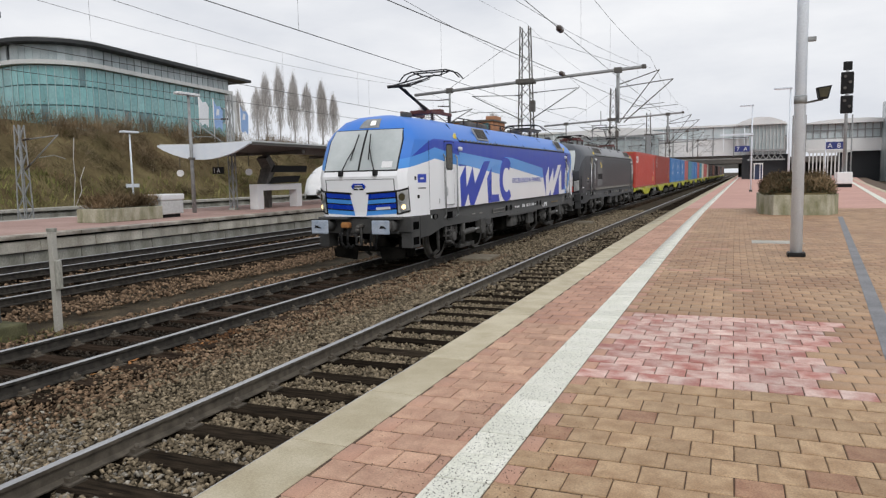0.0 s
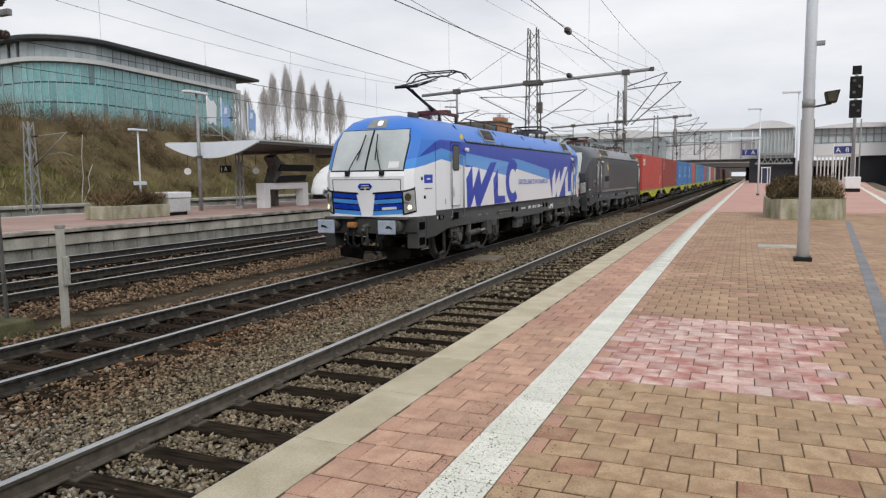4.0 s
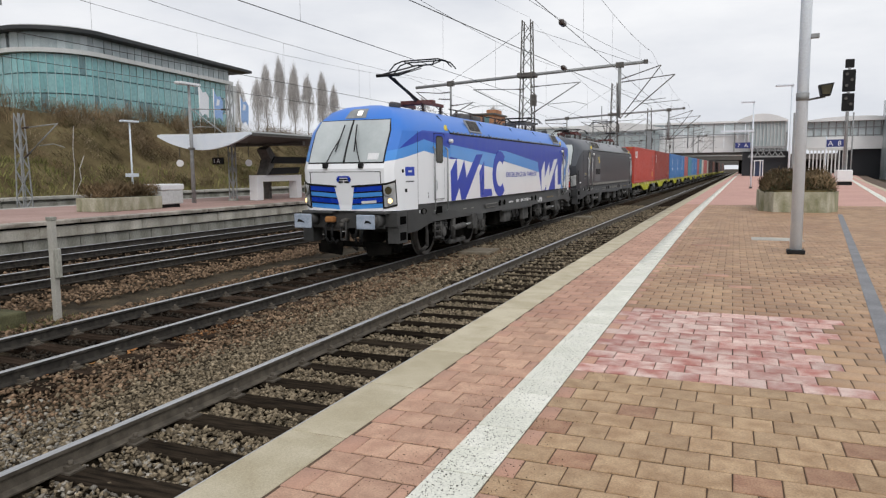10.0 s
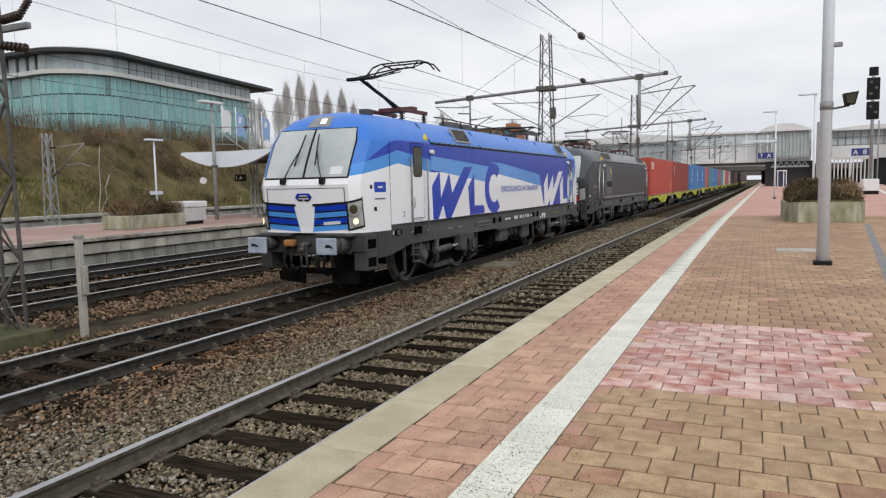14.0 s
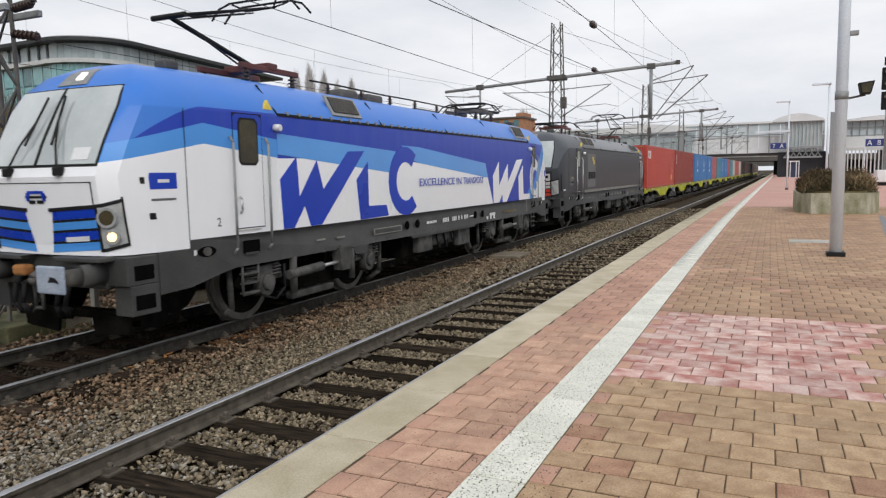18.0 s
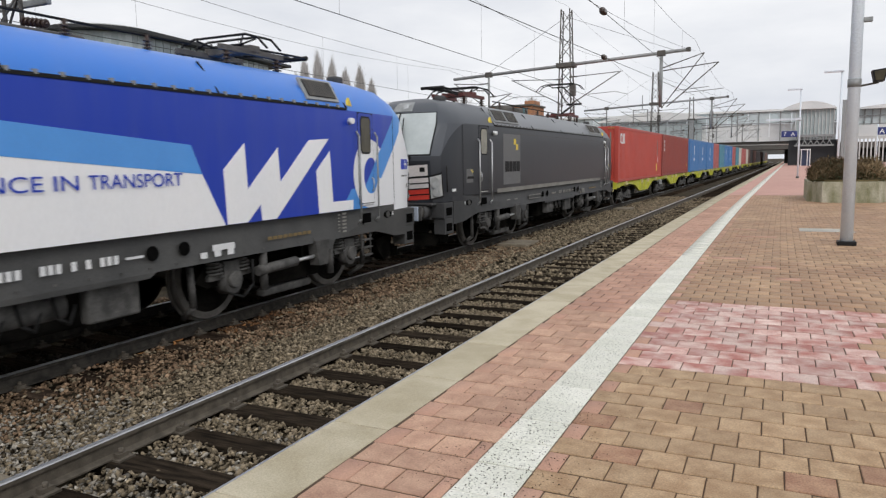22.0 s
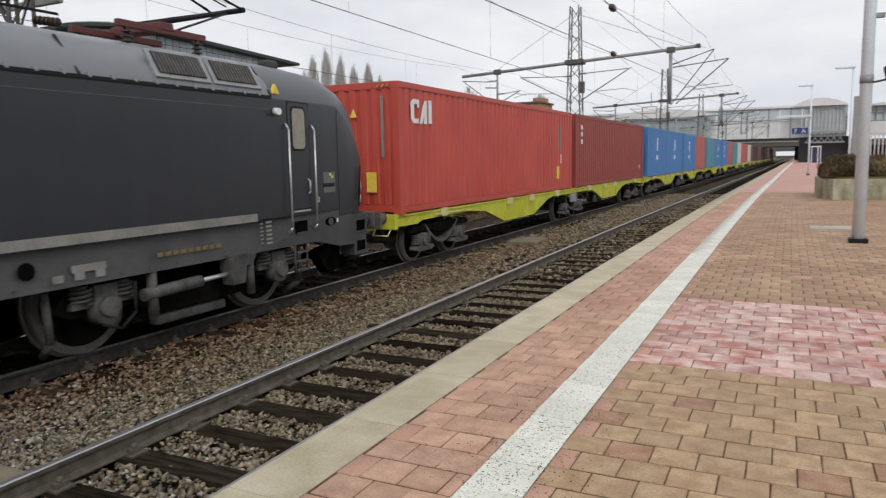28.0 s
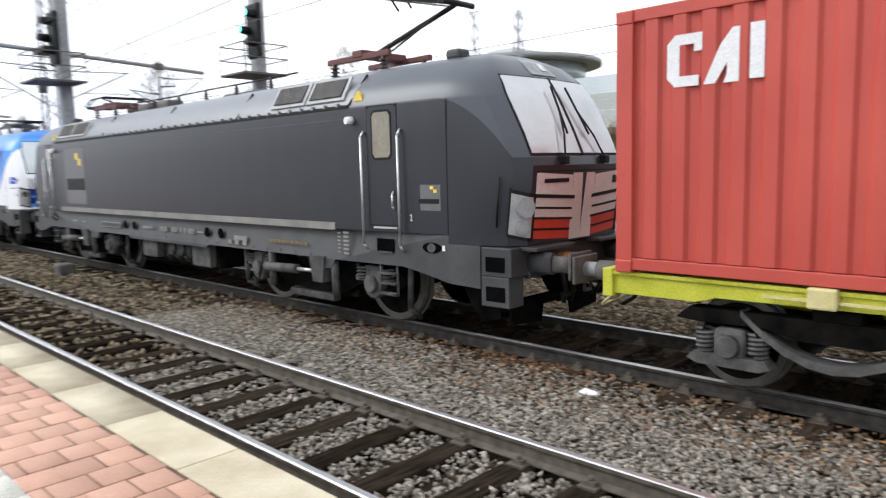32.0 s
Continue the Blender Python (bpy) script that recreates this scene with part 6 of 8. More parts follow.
def body_shell():
    bm = bmesh.new()
    stations = []
    for s in (1.0, 1.5, 2.0, 2.5, 3.0, 3.5, 4.0):
        stations.append([cab_pt(s, z) for z in LEVELS])
    for v in (3.42, 9.49):
        stations.append([Vector((w, v, z)) for w, z in zip(HALF, LEVELS)])
    full = stations + [[Vector((p.x, LOCO - p.y, p.z)) for p in st] for st in reversed(stations[:-1])]
    rings = [([bm.verts.new(p) for p in st], [bm.verts.new((-p.x, p.y, p.z)) for p in st]) for st in full]
    n = len(LEVELS)
    for (a, b), (c, d) in zip(rings[:-1], rings[1:]):
        for i in range(n - 1):
            bm.faces.new((a[i], c[i], c[i + 1], a[i + 1])).smooth = True
            bm.faces.new((b[i], b[i + 1], d[i + 1], d[i])).smooth = True
        bm.faces.new((a[-1], c[-1], d[-1], b[-1])).smooth = True
        bm.faces.new((a[0], b[0], d[0], c[0]))
    for ring, sg in ((rings[0], 1), (rings[-1], -1)):
        cols = [ring[1]]
        for f in (-0.66, -0.33, 0.0, 0.33, 0.66):
            col = []
            for z in LEVELS:
                p = cab_pt(abs(f), z)
                col.append(bm.verts.new((p.x * (1 if f > 0 else -1) if f else 0, p.y if sg > 0 else LOCO - p.y, z)))
            cols.append(col)
        cols.append(ring[0])
        for a, b in zip(cols[:-1], cols[1:]):
            for i in range(n - 1):
                bm.faces.new((a[i], b[i], b[i + 1], a[i + 1])).smooth = True
        bm.faces.new([c[-1] for c in cols])
        bm.faces.new([c[0] for c in cols])
    bmesh.ops.recalc_face_normals(bm, faces=bm.faces[:])
    for e in bm.edges:
        if len(e.link_faces) == 2 and e.calc_face_angle() > radians(30):
            e.smooth = False
    return bm


class Nodes:
    def __init__(self, name):
        self.m = bpy.data.materials.new(name)
        self.m.use_nodes = True
        self.n, self.l = self.m.node_tree.nodes, self.m.node_tree.links
        self.b = self.n["Principled BSDF"]
        co = self.n.new("ShaderNodeTexCoord")
        sp = self.n.new("ShaderNodeSeparateXYZ")
        self.l.new(co.outputs["Object"], sp.inputs[0])
        self.co, self.x, self.y, self.z = co.outputs["Object"], sp.outputs[0], sp.outputs[1], sp.outputs[2]

    def put(self, sock, v):
        if hasattr(v, "is_linked"):
            self.l.new(v, sock)
        else:
            sock.default_value = v

    def op(self, o, a, b=0.0, c=0.0):
        k = self.n.new("ShaderNodeMath")
        k.operation = o
        for i, v in enumerate((a, b, c)):
            self.put(k.inputs[i], v)
        return k.outputs[0]

    def mix(self, f, a, b):
        k = self.n.new("ShaderNodeMixRGB")
        self.put(k.inputs[0], f)
        for i, v in ((1, a), (2, b)):
            self.put(k.inputs[i], v if hasattr(v, "is_linked") else (*v, 1))
        return k.outputs[0]

    def dust(self, col, amount, tone):
        t = self.n.new("ShaderNodeTexNoise")
        mp = self.n.new("ShaderNodeMapping")
        mp.inputs["Scale"].default_value = (2.0, 2.2, 0.5)
        self.l.new(self.co, mp.inputs[0])
        self.l.new(mp.outputs[0], t.inputs["Vector"])
        t.inputs["Scale"].default_value = 1.4
        t.inputs["Detail"].default_value = 7
        r = self.n.new("ShaderNodeMapRange")
        r.inputs["From Min"].default_value, r.inputs["From Max"].default_value = 0.4, 0.75
        r.inputs["To Max"].default_value = amount
        self.l.new(t.outputs["Fac"], r.inputs["Value"])
        return self.mix(r.outputs["Result"], col, tone)


def blue_livery():
    q = Nodes("blue_and_white_livery")
    white, mid, dark, roof = (0.86, 0.87, 0.89), (0.068, 0.29, 0.74), (0.006, 0.042, 0.42), (0.045, 0.2, 0.66)
    t = q.op("MAXIMUM", q.op("SUBTRACT", 2.0, q.y), 0.0)
    zw = q.op("SUBTRACT", 2.63, q.op("MULTIPLY", t, 0.19))
    zw = q.op("SUBTRACT", zw, q.op("MULTIPLY", q.op("MAXIMUM", q.op("SUBTRACT", q.y, 2.0), 0.0), 0.12))
    zm = q.op("ADD", zw, q.op("SUBTRACT", 0.27, q.op("MULTIPLY", t, 0.05)))
    zd = q.op("SUBTRACT", 3.11, q.op("MULTIPLY", q.op("POWER", t, 1.5), 0.45))
    c = q.mix(q.op("GREATER_THAN", q.z, zw), white, mid)
    up = q.op("MULTIPLY", q.op("GREATER_THAN", q.z, zm), 1.0)
    c = q.mix(up, c, dark)
    c = q.mix(q.op("GREATER_THAN", q.z, q.op("MAXIMUM", zd, zm)), c, roof)
    # the middle is deep blue below the roof
    body = q.mix(q.op("GREATER_THAN", q.z, 3.08), dark, roof)
    c = q.mix(q.op("GREATER_THAN", q.y, 3.42), c, body)
    # the other end: a slanting sky-blue stripe, a white ring and a white nose
    def disc(v, z, rv, rz):
        a = q.op("POWER", q.op("ABSOLUTE", q.op("DIVIDE", q.op("SUBTRACT", q.y, v), rv)), 2.0)
        b = q.op("POWER", q.op("ABSOLUTE", q.op("DIVIDE", q.op("SUBTRACT", q.z, z), rz)), 2.0)
        return q.op("LESS_THAN", q.op("ADD", a, b), 1.0)

    d = q.op("SUBTRACT", q.y, q.op("MULTIPLY", q.z, 0.96))
    end = q.mix(q.op("GREATER_THAN", d, 14.42), body, mid)
    low = q.op("MULTIPLY", q.op("GREATER_THAN", d, 13.95), q.op("LESS_THAN", q.z, 1.74))
    end = q.mix(low, end, mid)
    end = q.mix(q.op("GREATER_THAN", d, 14.95), end, white)
    ring = q.op("SUBTRACT", disc(16.33, 1.99, 0.62, 0.62), disc(16.35, 1.955, 0.27, 0.325))
    over = q.op("MAXIMUM", q.op("LESS_THAN", d, 14.42), q.op("LESS_THAN", q.z, 1.9))
    end = q.mix(q.op("MULTIPLY", ring, over), end, white)
    c = q.mix(q.op("GREATER_THAN", q.y, 15.2), c, end)
    c = q.dust(c, 0.06, (0.3, 0.31, 0.34))
    q.l.new(c, q.b.inputs["Base Color"])
    q.b.inputs["Roughness"].default_value = 0.36
    q.b.inputs["Coat Weight"].default_value = 0.02
    q.b.inputs["Specular IOR Level"].default_value = 0.35
    q.b.inputs["Coat Roughness"].default_value = 0.12
    return q.m


def black_livery():
    q = Nodes("black_and_grey_livery")
    side, dome, roof = (0.021, 0.0235, 0.0295), (0.068, 0.075, 0.088), (0.17, 0.18, 0.195)
    e = q.op("MINIMUM", q.y, q.op("SUBTRACT", LOCO, q.y))
    t = q.op("MAXIMUM", q.op("SUBTRACT", 1.9, e), 0.0)
    zb = q.op("SUBTRACT", 3.09, q.op("MULTIPLY", q.op("POWER", t, 1.9), 0.62))
    c = q.mix(q.op("GREATER_THAN", q.z, zb), side, dome)
    mid = q.op("MULTIPLY", q.op("GREATER_THAN", e, 3.42), q.op("GREATER_THAN", q.z, 3.09))
    c = q.mix(mid, c, roof)
    front = q.op("MULTIPLY", q.op("LESS_THAN", e, 0.98), q.op("LESS_THAN", q.z, 2.32))
    c = q.mix(front, c, side)
    c = q.dust(c, 0.07, (0.08, 0.085, 0.09))
    q.l.new(c, q.b.inputs["Base Color"])
    q.b.inputs["Roughness"].default_value = 0.36
    q.b.inputs["Specular IOR Level"].default_value = 0.4
    return q.m


def wheelset_mesh(r, name="wheelset"):
    bm = bmesh.new()
    for s in (-1, 1):
        c = s * 0.75
        rod((c - 0.067, 0, 0), (c + 0.067, 0, 0), r - 0.005, r - 0.01, seg=36, bm=bm)
        rod((c - s * 0.067, 0, 0), (c - s * 0.04, 0, 0), r + 0.028, seg=36, bm=bm)
        rod((c + s * 0.06, 0, 0), (c + s * 0.075, 0, 0), r * 0.72, r * 0.7, seg=24, bm=bm)
        rod((c + s * 0.06, 0, 0), (c + s * 0.13, 0, 0), r * 0.3, r * 0.26, seg=16, bm=bm)
        # the bright ring of the tyre round the darker disc
        edge = [[bm.verts.new((c + s * (0.0755 if q else 0.072), math.cos(i * math.pi / 18) * r * q_, math.sin(i * math.pi / 18) * r * q_)) for i in range(36)] for q, q_ in ((0, 0.985), (1, 0.83))]
        for i in range(36):
            j = (i + 1) % 36
            bm.faces.new((edge[0][i], edge[0][j], edge[1][j], edge[1][i]))
        for k in range(6):
            a = k * math.pi / 3
            p = Vector((c + s * 0.07, math.cos(a) * r * 0.5, math.sin(a) * r * 0.5))
            rod(p, p + Vector((s * 0.02, 0, 0)), 0.05, seg=6, bm=bm)
    rod((-0.9, 0, 0), (0.9, 0, 0), 0.09, seg=12, bm=bm)
    for f in bm.faces:
        c = f.calc_center_median()
        f.material_index = 1 if abs(c.x) > 0.805 and math.hypot(c.y, c.z) < r * 0.8 else 0
    return mesh_of(name, bm, WHEEL, SHADE_BLACK)


def spring(x, y, z0, z1, r, turns, wire=0.02):
    """One bent wire: rings of four points swept along a helix."""
    bm, rings = bmesh.new(), []
    n = turns * 10
    for i in range(n + 1):
        a = i * 2 * math.pi / 10
        z = z0 + (z1 - z0) * i / n
        ring = []
        for k in range(4):
            b = k * math.pi / 2
            q = r + wire * math.cos(b)
            ring.append(bm.verts.new((x + math.cos(a) * q, y + math.sin(a) * q, z + wire * math.sin(b))))
        rings.append(ring)
    for p, q in zip(rings[:-1], rings[1:]):
        for k in range(4):
            bm.faces.new((p[k], p[(k + 1) % 4], q[(k + 1) % 4], q[k]))
    return bm


WHEEL_L, WHEEL_W = wheelset_mesh(0.625), wheelset_mesh(0.46)
SPRING_M = mesh_of("coil_spring", spring(0, 0, 0, 0.2, 0.115, 4), BOGIE_LIGHT)
box_bm = rod((-0.1, 0, -0.02), (0.09, 0, -0.02), 0.2, 0.18, seg=20)
bx(-0.1, 0.07, -0.15, 0.15, 0.0, 0.26, bm=box_bm)
bx(-0.1, 0.04, -0.42, 0.42, 0.02, 0.09, bm=box_bm)
AXLEBOX = mesh_of("axle_box", box_bm, BOGIE_LIGHT)
DAMPER = mesh_of("yaw_damper", rod((0, -0.55, 0), (0, 0.35, 0.03), 0.075, seg=12), BOGIE_LIGHT)
DAMPER_V = mesh_of("vertical_damper", rod((0, 0, -0.3), (0, 0, 0.28), 0.06, seg=10), BOGIE_LIGHT)


def loco_bogie(t, c, n=1):
    bg = thing("bogie", "", "")
    bg.parent = t
    bg.name = "bogie"
    # frames, shoes and motor carry the under-train shade in their colour
    for s in (-1, 1):
        x = s * 1.08
        part("side_frame", plate([(-2.1, 0.62), (-1.9, 0.86), (-0.9, 0.86), (-0.55, 0.66), (0.55, 0.66), (0.9, 0.86), (1.9, 0.86), (2.1, 0.62), (1.9, 0.52), (1.1, 0.55), (0.7, 0.36), (-0.7, 0.36), (-1.1, 0.55), (-1.9, 0.52)], "x", x - 0.09, x + 0.09), SHADE_BLACK, bg).location.y = c
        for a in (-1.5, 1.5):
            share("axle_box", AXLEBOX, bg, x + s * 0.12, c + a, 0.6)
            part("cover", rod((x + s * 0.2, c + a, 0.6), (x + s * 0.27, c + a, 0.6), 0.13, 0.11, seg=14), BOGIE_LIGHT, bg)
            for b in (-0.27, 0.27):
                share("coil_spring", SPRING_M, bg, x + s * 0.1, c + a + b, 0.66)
            part("brake_shoe", bx(x - 0.2, x - 0.06, c + a * 0.62 - 0.06, c + a * 0.62 + 0.06, 0.35, 0.75, 0.02), SHADE_BLACK, bg)
        share("yaw_damper", DAMPER, bg, x + s * 0.3, c - 0.55 * n, 0.66, 0 if n > 0 else 180)
        part("damper_rod", rod((x + s * 0.3, c - 0.2 * n, 0.69), (x + s * 0.3, c + 0.28 * n, 0.7), 0.03, seg=8), CHROME, bg)
        part("damper_bracket", plate([(-0.14, 0.55), (0.1, 0.55), (0.16, 0.95), (-0.22, 0.95)], "x", x + s * 0.2, x + s * 0.38), BOGIE_LIGHT, bg).location.y = c + 0.45 * n
        for b in (-0.95, 0.75):
            share("vertical_damper", DAMPER_V, bg, x + s * 0.28, c + b * n, 0.66)
        part("sand_pipe", pipe([(x + s * 0.05, c + 2.15, 0.85), (x + s * 0.05, c + 2.12, 0.3), (x - s * 0.2, c + 2.05, 0.12)], 0.045, 8), BOGIE_LIGHT, bg)
        part("sand_pipe", pipe([(x + s * 0.05, c - 2.15, 0.85), (x + s * 0.05, c - 2.12, 0.3), (x - s * 0.2, c - 2.05, 0.12)], 0.045, 8), BOGIE_LIGHT, bg)
        part("brake_hose", pipe([(x + s * 0.3, c - 1.2, 0.85), (x + s * 0.34, c - 1.25, 0.5), (x + s * 0.3, c - 1.42, 0.34), (x + s * 0.24, c - 1.62, 0.42)], 0.018, 6), RUBBER, bg)
        part("traction_beam", bx(x - 0.05, x + 0.1, c - 0.75, c + 0.45, 0.2, 0.32, 0.03), BOGIE_LIGHT, bg)
    part("motor", bx(-0.7, 0.7, c - 1.0, c + 1.0, 0.3, 0.8, 0.08), SHADE_BLACK, bg)
    for a in (-1.5, 1.5):
        w = share("wheelset", WHEEL_L, t, 0, c + a, 0.625)
        WHEELS.append((w, (0, c + a, 0.625), 0.625))


def pantograph(t, base, up, s, red):
    """base: place along the roof; s: 1 if the knee points to the front."""
    p = thing("pantograph", "", "")
    p.parent = t
    fr = PANTO_RED if red else STEEL_DARK
    for x in (-0.45, 0.45):
        part("base_rail", bx(x - 0.04, x + 0.04, base - 0.75, base + 0.75, 3.86, 3.95, 0.01), fr, p)
        for y in (-0.6, 0.6):
            bm = rod((x, base + y, 3.55), (x, base + y, 3.87), 0.04, seg=8)
            for k in range(4):
                rod((x, base + y, 3.62 + k * 0.06), (x, base + y, 3.635 + k * 0.06), 0.08, seg=10, bm=bm)
            part("insulator", bm, INSULATOR, p)
    part("base_cross", bx(-0.5, 0.5, base - 0.1, base + 0.15, 3.9, 4.02, 0.02), fr, p)
    if up:
        knee, head = (base - s * 1.75, 4.5), (base + s * 0.35, 5.09)
    else:
        knee, head = (base - s * 1.6, 4.02), (base + s * 0.1, 4.1)
    part("lower_arm", rod((0, base + s * 0.1, 4.0), (0, knee[0], knee[1]), 0.045, 0.038, seg=10), BLACK, p)
    part("guide_rod", rod((0.12, base - s * 0.35, 3.95), (0.1, knee[0] + s * 0.15, knee[1] - 0.06), 0.016, seg=6), BLACK, p)
    part("knee_tube", rod((-0.35, knee[0], knee[1]), (0.35, knee[0], knee[1]), 0.042, seg=10), BLACK, p)
    for x in (-1, 1):
        part("upper_arm", rod((x * 0.33, knee[0], knee[1]), (x * 0.12, head[0], head[1] - 0.06), 0.019, seg=8), BLACK, p)
        part("damper", rod((x * 0.2, knee[0] + s * 0.25, knee[1] + 0.02), (x * 0.1, head[0] - s * 0.3, head[1] - 0.2), 0.012, seg=6), BLACK, p)
    for dy in (-0.16, 0.16):
        part("contact_strip", pipe([(-0.98, head[0] + dy, head[1] - 0.2), (-0.8, head[0] + dy, head[1] - 0.02), (-0.55, head[0] + dy, head[1] + 0.05), (0.55, head[0] + dy, head[1] + 0.05), (0.8, head[0] + dy, head[1] - 0.02), (0.98, head[0] + dy, head[1] - 0.2)], 0.019, 6), BLACK, p)
    part("head_frame", pipe([(-0.5, head[0] - 0.16, head[1] + 0.03), (-0.3, head[0], head[1] - 0.07), (-0.5, head[0] + 0.16, head[1] + 0.03)], 0.016, 5), BLACK, p)
    part("head_frame", pipe([(0.5, head[0] - 0.16, head[1] + 0.03), (0.3, head[0], head[1] - 0.07), (0.5, head[0] + 0.16, head[1] + 0.03)], 0.016, 5), BLACK, p)
    part("head_axle", rod((-0.35, head[0], head[1] - 0.07), (0.35, head[0], head[1] - 0.07), 0.02, seg=6), BLACK, p)


def bars(t, rows, material, x=1.492, name="marking", label=""):
    """Plain bars for small lettering on the side: (v0, v1, z0, z1)."""
    for v0, v1, z0, z1 in rows:
        part(name, bx(x, x + 0.004, v0, v1, z0, z1), material, t, label)


def loco_end(t, rear, k):
    """Everything on one cab. k: the livery's set of materials."""
    def P(*a, **kw):
        return patch(*a, rear=rear, **kw)

    def F(bm):
        return flip(bm) if rear else bm

    for side in (-1, 1):
        part("windscreen", P(0.0, 0.955, 2.355, 3.285, 0.014, side=side, ns=6, nz=8), SCREEN, t, "sloping windscreen pane")
        part("windscreen_seal", P(0.0, 0.985, 2.33, 3.305, 0.006, side=side, ns=6, nz=8), RUBBER, t)
        part("windscreen_divider", P(0.0, 0.022, 2.33, 3.3, 0.022, side=side, ns=1, nz=8), RUBBER, t)
    part("roof_lamp_panel", P(0.0, 0.3, 3.34, 3.56, 0.012, side=1), STEEL, t)
    part("roof_lamp_panel", P(0.0, 0.3, 3.34, 3.56, 0.012, side=-1), STEEL, t)
    part("top_headlight", P(0.02, 0.16, 3.4, 3.5, 0.022), k["top"], t, "round top headlight")
    for side in (-1, 1):
        part("panel_seam", P(0.0, 0.92, 2.145, 2.155, 0.006, side=side, ns=5, nz=1), RUBBER, t)
        part("panel_seam", P(0.905, 0.92, 1.86, 2.15, 0.006, side=side, ns=1, nz=4), RUBBER, t)
        part("front_skirt", P(0.0, 4.0, 1.27, 1.384, 0.001, side=side, ns=12, nz=2), k["door"], t)
        for z0, z1, material in k["stripes"]:
            s0 = 0.15 + (z0 - 1.28) * 0.21
            part("grille_stripe", P(s0, 0.925, z0, z1, 0.008, side=side, ns=4, nz=2, slant=0.022, tilt=0.06), material, t)
        for z in k["gaps"]:
            part("grille_gap", P(0.15 + (z - 1.28) * 0.21, 0.93, z - 0.014, z + 0.014, 0.012, side=side, ns=4, nz=1, tilt=0.06), BLACK, t)
        h = part("headlight", P(0.96, 2.02, 1.3, 1.79, 0.012, side=side, ns=6, nz=3, tilt=0.06), LAMP_GLASS, t, "headlight unit behind clear glass")
        for s0, s1, z0, z1 in ((0.93, 0.965, 1.27, 1.81), (2.0, 2.08, 1.27, 1.85), (0.93, 2.08, 1.26, 1.3), (0.2, 2.08, 1.785, 1.83)):
            part("headlight_frame", P(s0, s1, z0, z1, 0.016, side=side, ns=8, nz=2, tilt=0.06), BLACK, t)
        a = cab_pt(1.3, 1.73, side, 0.03)
        b = cab_pt(1.4, 1.5, side, 0.03)
        d = Vector((side * 0.02, -0.025, 0))
        part("lamp_bowl", F(rod(a - d, a + d, 0.11, 0.12, seg=18)), STEEL, t)
        if k["blue"]:
            part("lamp_eye", F(rod(a + d * 0.9, a + d * 1.06, 0.09, seg=16)), SIDE_GLASS, t)
        part("lamp_bowl", F(rod(b - d, b + d, 0.085, 0.095, seg=16)), k["lamp_rim"], t)
        part("lamp", F(rod(b, b + d * 1.25, 0.055, seg=14)), k["head"], t, "small round headlamp")
        if not k["blue"]:
            part("cab_grab", F(pipe([cab_pt(2.45, 1.5, side, 0.04), cab_pt(2.5, 2.1, side, 0.05)], 0.015, 6)), BLACK, t)
        # wipers
        w0 = cab_pt(0.46, 2.28, side, 0.06)
        w1 = cab_pt(0.2, 2.86, side, 0.06)
        part("wiper_arm", F(pipe([w0, w0.lerp(w1, 0.5) + Vector((0, -0.03, 0.0)), w1], 0.014, 5)), BLACK, t)
        dz = Vector((-0.05 * side, 0.16, 0.3))
        part("wiper_blade", F(rod(w1 - dz, w1 + dz, 0.016, seg=5)), BLACK, t)
        part("wiper_motor", F(bx(w0.x - 0.06, w0.x + 0.06, w0.y - 0.03, w0.y + 0.08, w0.z - 0.05, w0.z + 0.05, 0.015)), BLACK, t)
        # buffer box with two steps
        x0, x1 = (0.95, 1.47) if side > 0 else (-1.47, -0.95)
        bb = part("buffer_box", F(bx(x0, x1, 0.74, 1.21, 0.9, 1.255, 0.015)), k["frame"], t, "deep grey corner box with step openings")
        part("step_box", F(bx(x0 + (0.12 if side > 0 else 0), x1 - (0 if side > 0 else 0.12), 0.78, 1.21, 0.53, 0.9, 0.012)), k["frame"], bb)
        sx = 1.466 if side > 0 else -1.478
        # thin black plates stand for the shade inside the step openings
        for z0, z1 in ((0.96, 1.14), (0.6, 0.78)):
            part("step_opening", F(bx(sx, sx + 0.012, 0.84, 1.13, z0, z1, 0.0)), OPENING_SHADE, bb)
        part("buffer_sleeve", F(rod((side * 0.875, 0.78, 1.06), (side * 0.875, 0.4, 1.06), 0.14, 0.13, seg=18)), k["frame"], t)
        part("buffer_stem", F(rod((side * 0.875, 0.42, 1.06), (side * 0.875, 0.06, 1.06), 0.1, seg=16)), STEEL_DARK, t)
        bm = bx(side * 0.875 - 0.3, side * 0.875 + 0.3, 0.005, 0.055, 0.9, 1.22, 0.024)
        bp = part("buffer_plate", F(bm), k["buffer"], t, "rounded rectangular buffer plate")
        cx = side * 0.875
        part("grease_mark", F(plate([(cx - 0.1, 1.03), (cx - 0.06, 1.1), (cx + 0.02, 1.09), (cx + 0.11, 1.05), (cx + 0.12, 1.02), (cx, 1.04)], "y", 0.002, 0.006)), BLACK, bp)
        # snow plough wing
        part("plough", F(plate([(side * 0.35, 0.2), (side * 1.0, 0.26), (side * 1.05, 0.46), (side * 0.3, 0.5)], "y", 0.98, 1.03)), SHADE_BLACK, t)
        # far and near steps, doors
        xs = side * 1.492
        d0, d1 = 2.53, 3.08
        door = part("cab_door", F(plate([(d0, 1.47), (d1, 1.47), (d1, 3.0), (d1 - 0.05, 3.04), (d0 + 0.05, 3.04), (d0, 3.0)], "x", xs - 0.02 * side, xs + 0.006 * side)), k["door"], t, "narrow cab door with a rounded window")
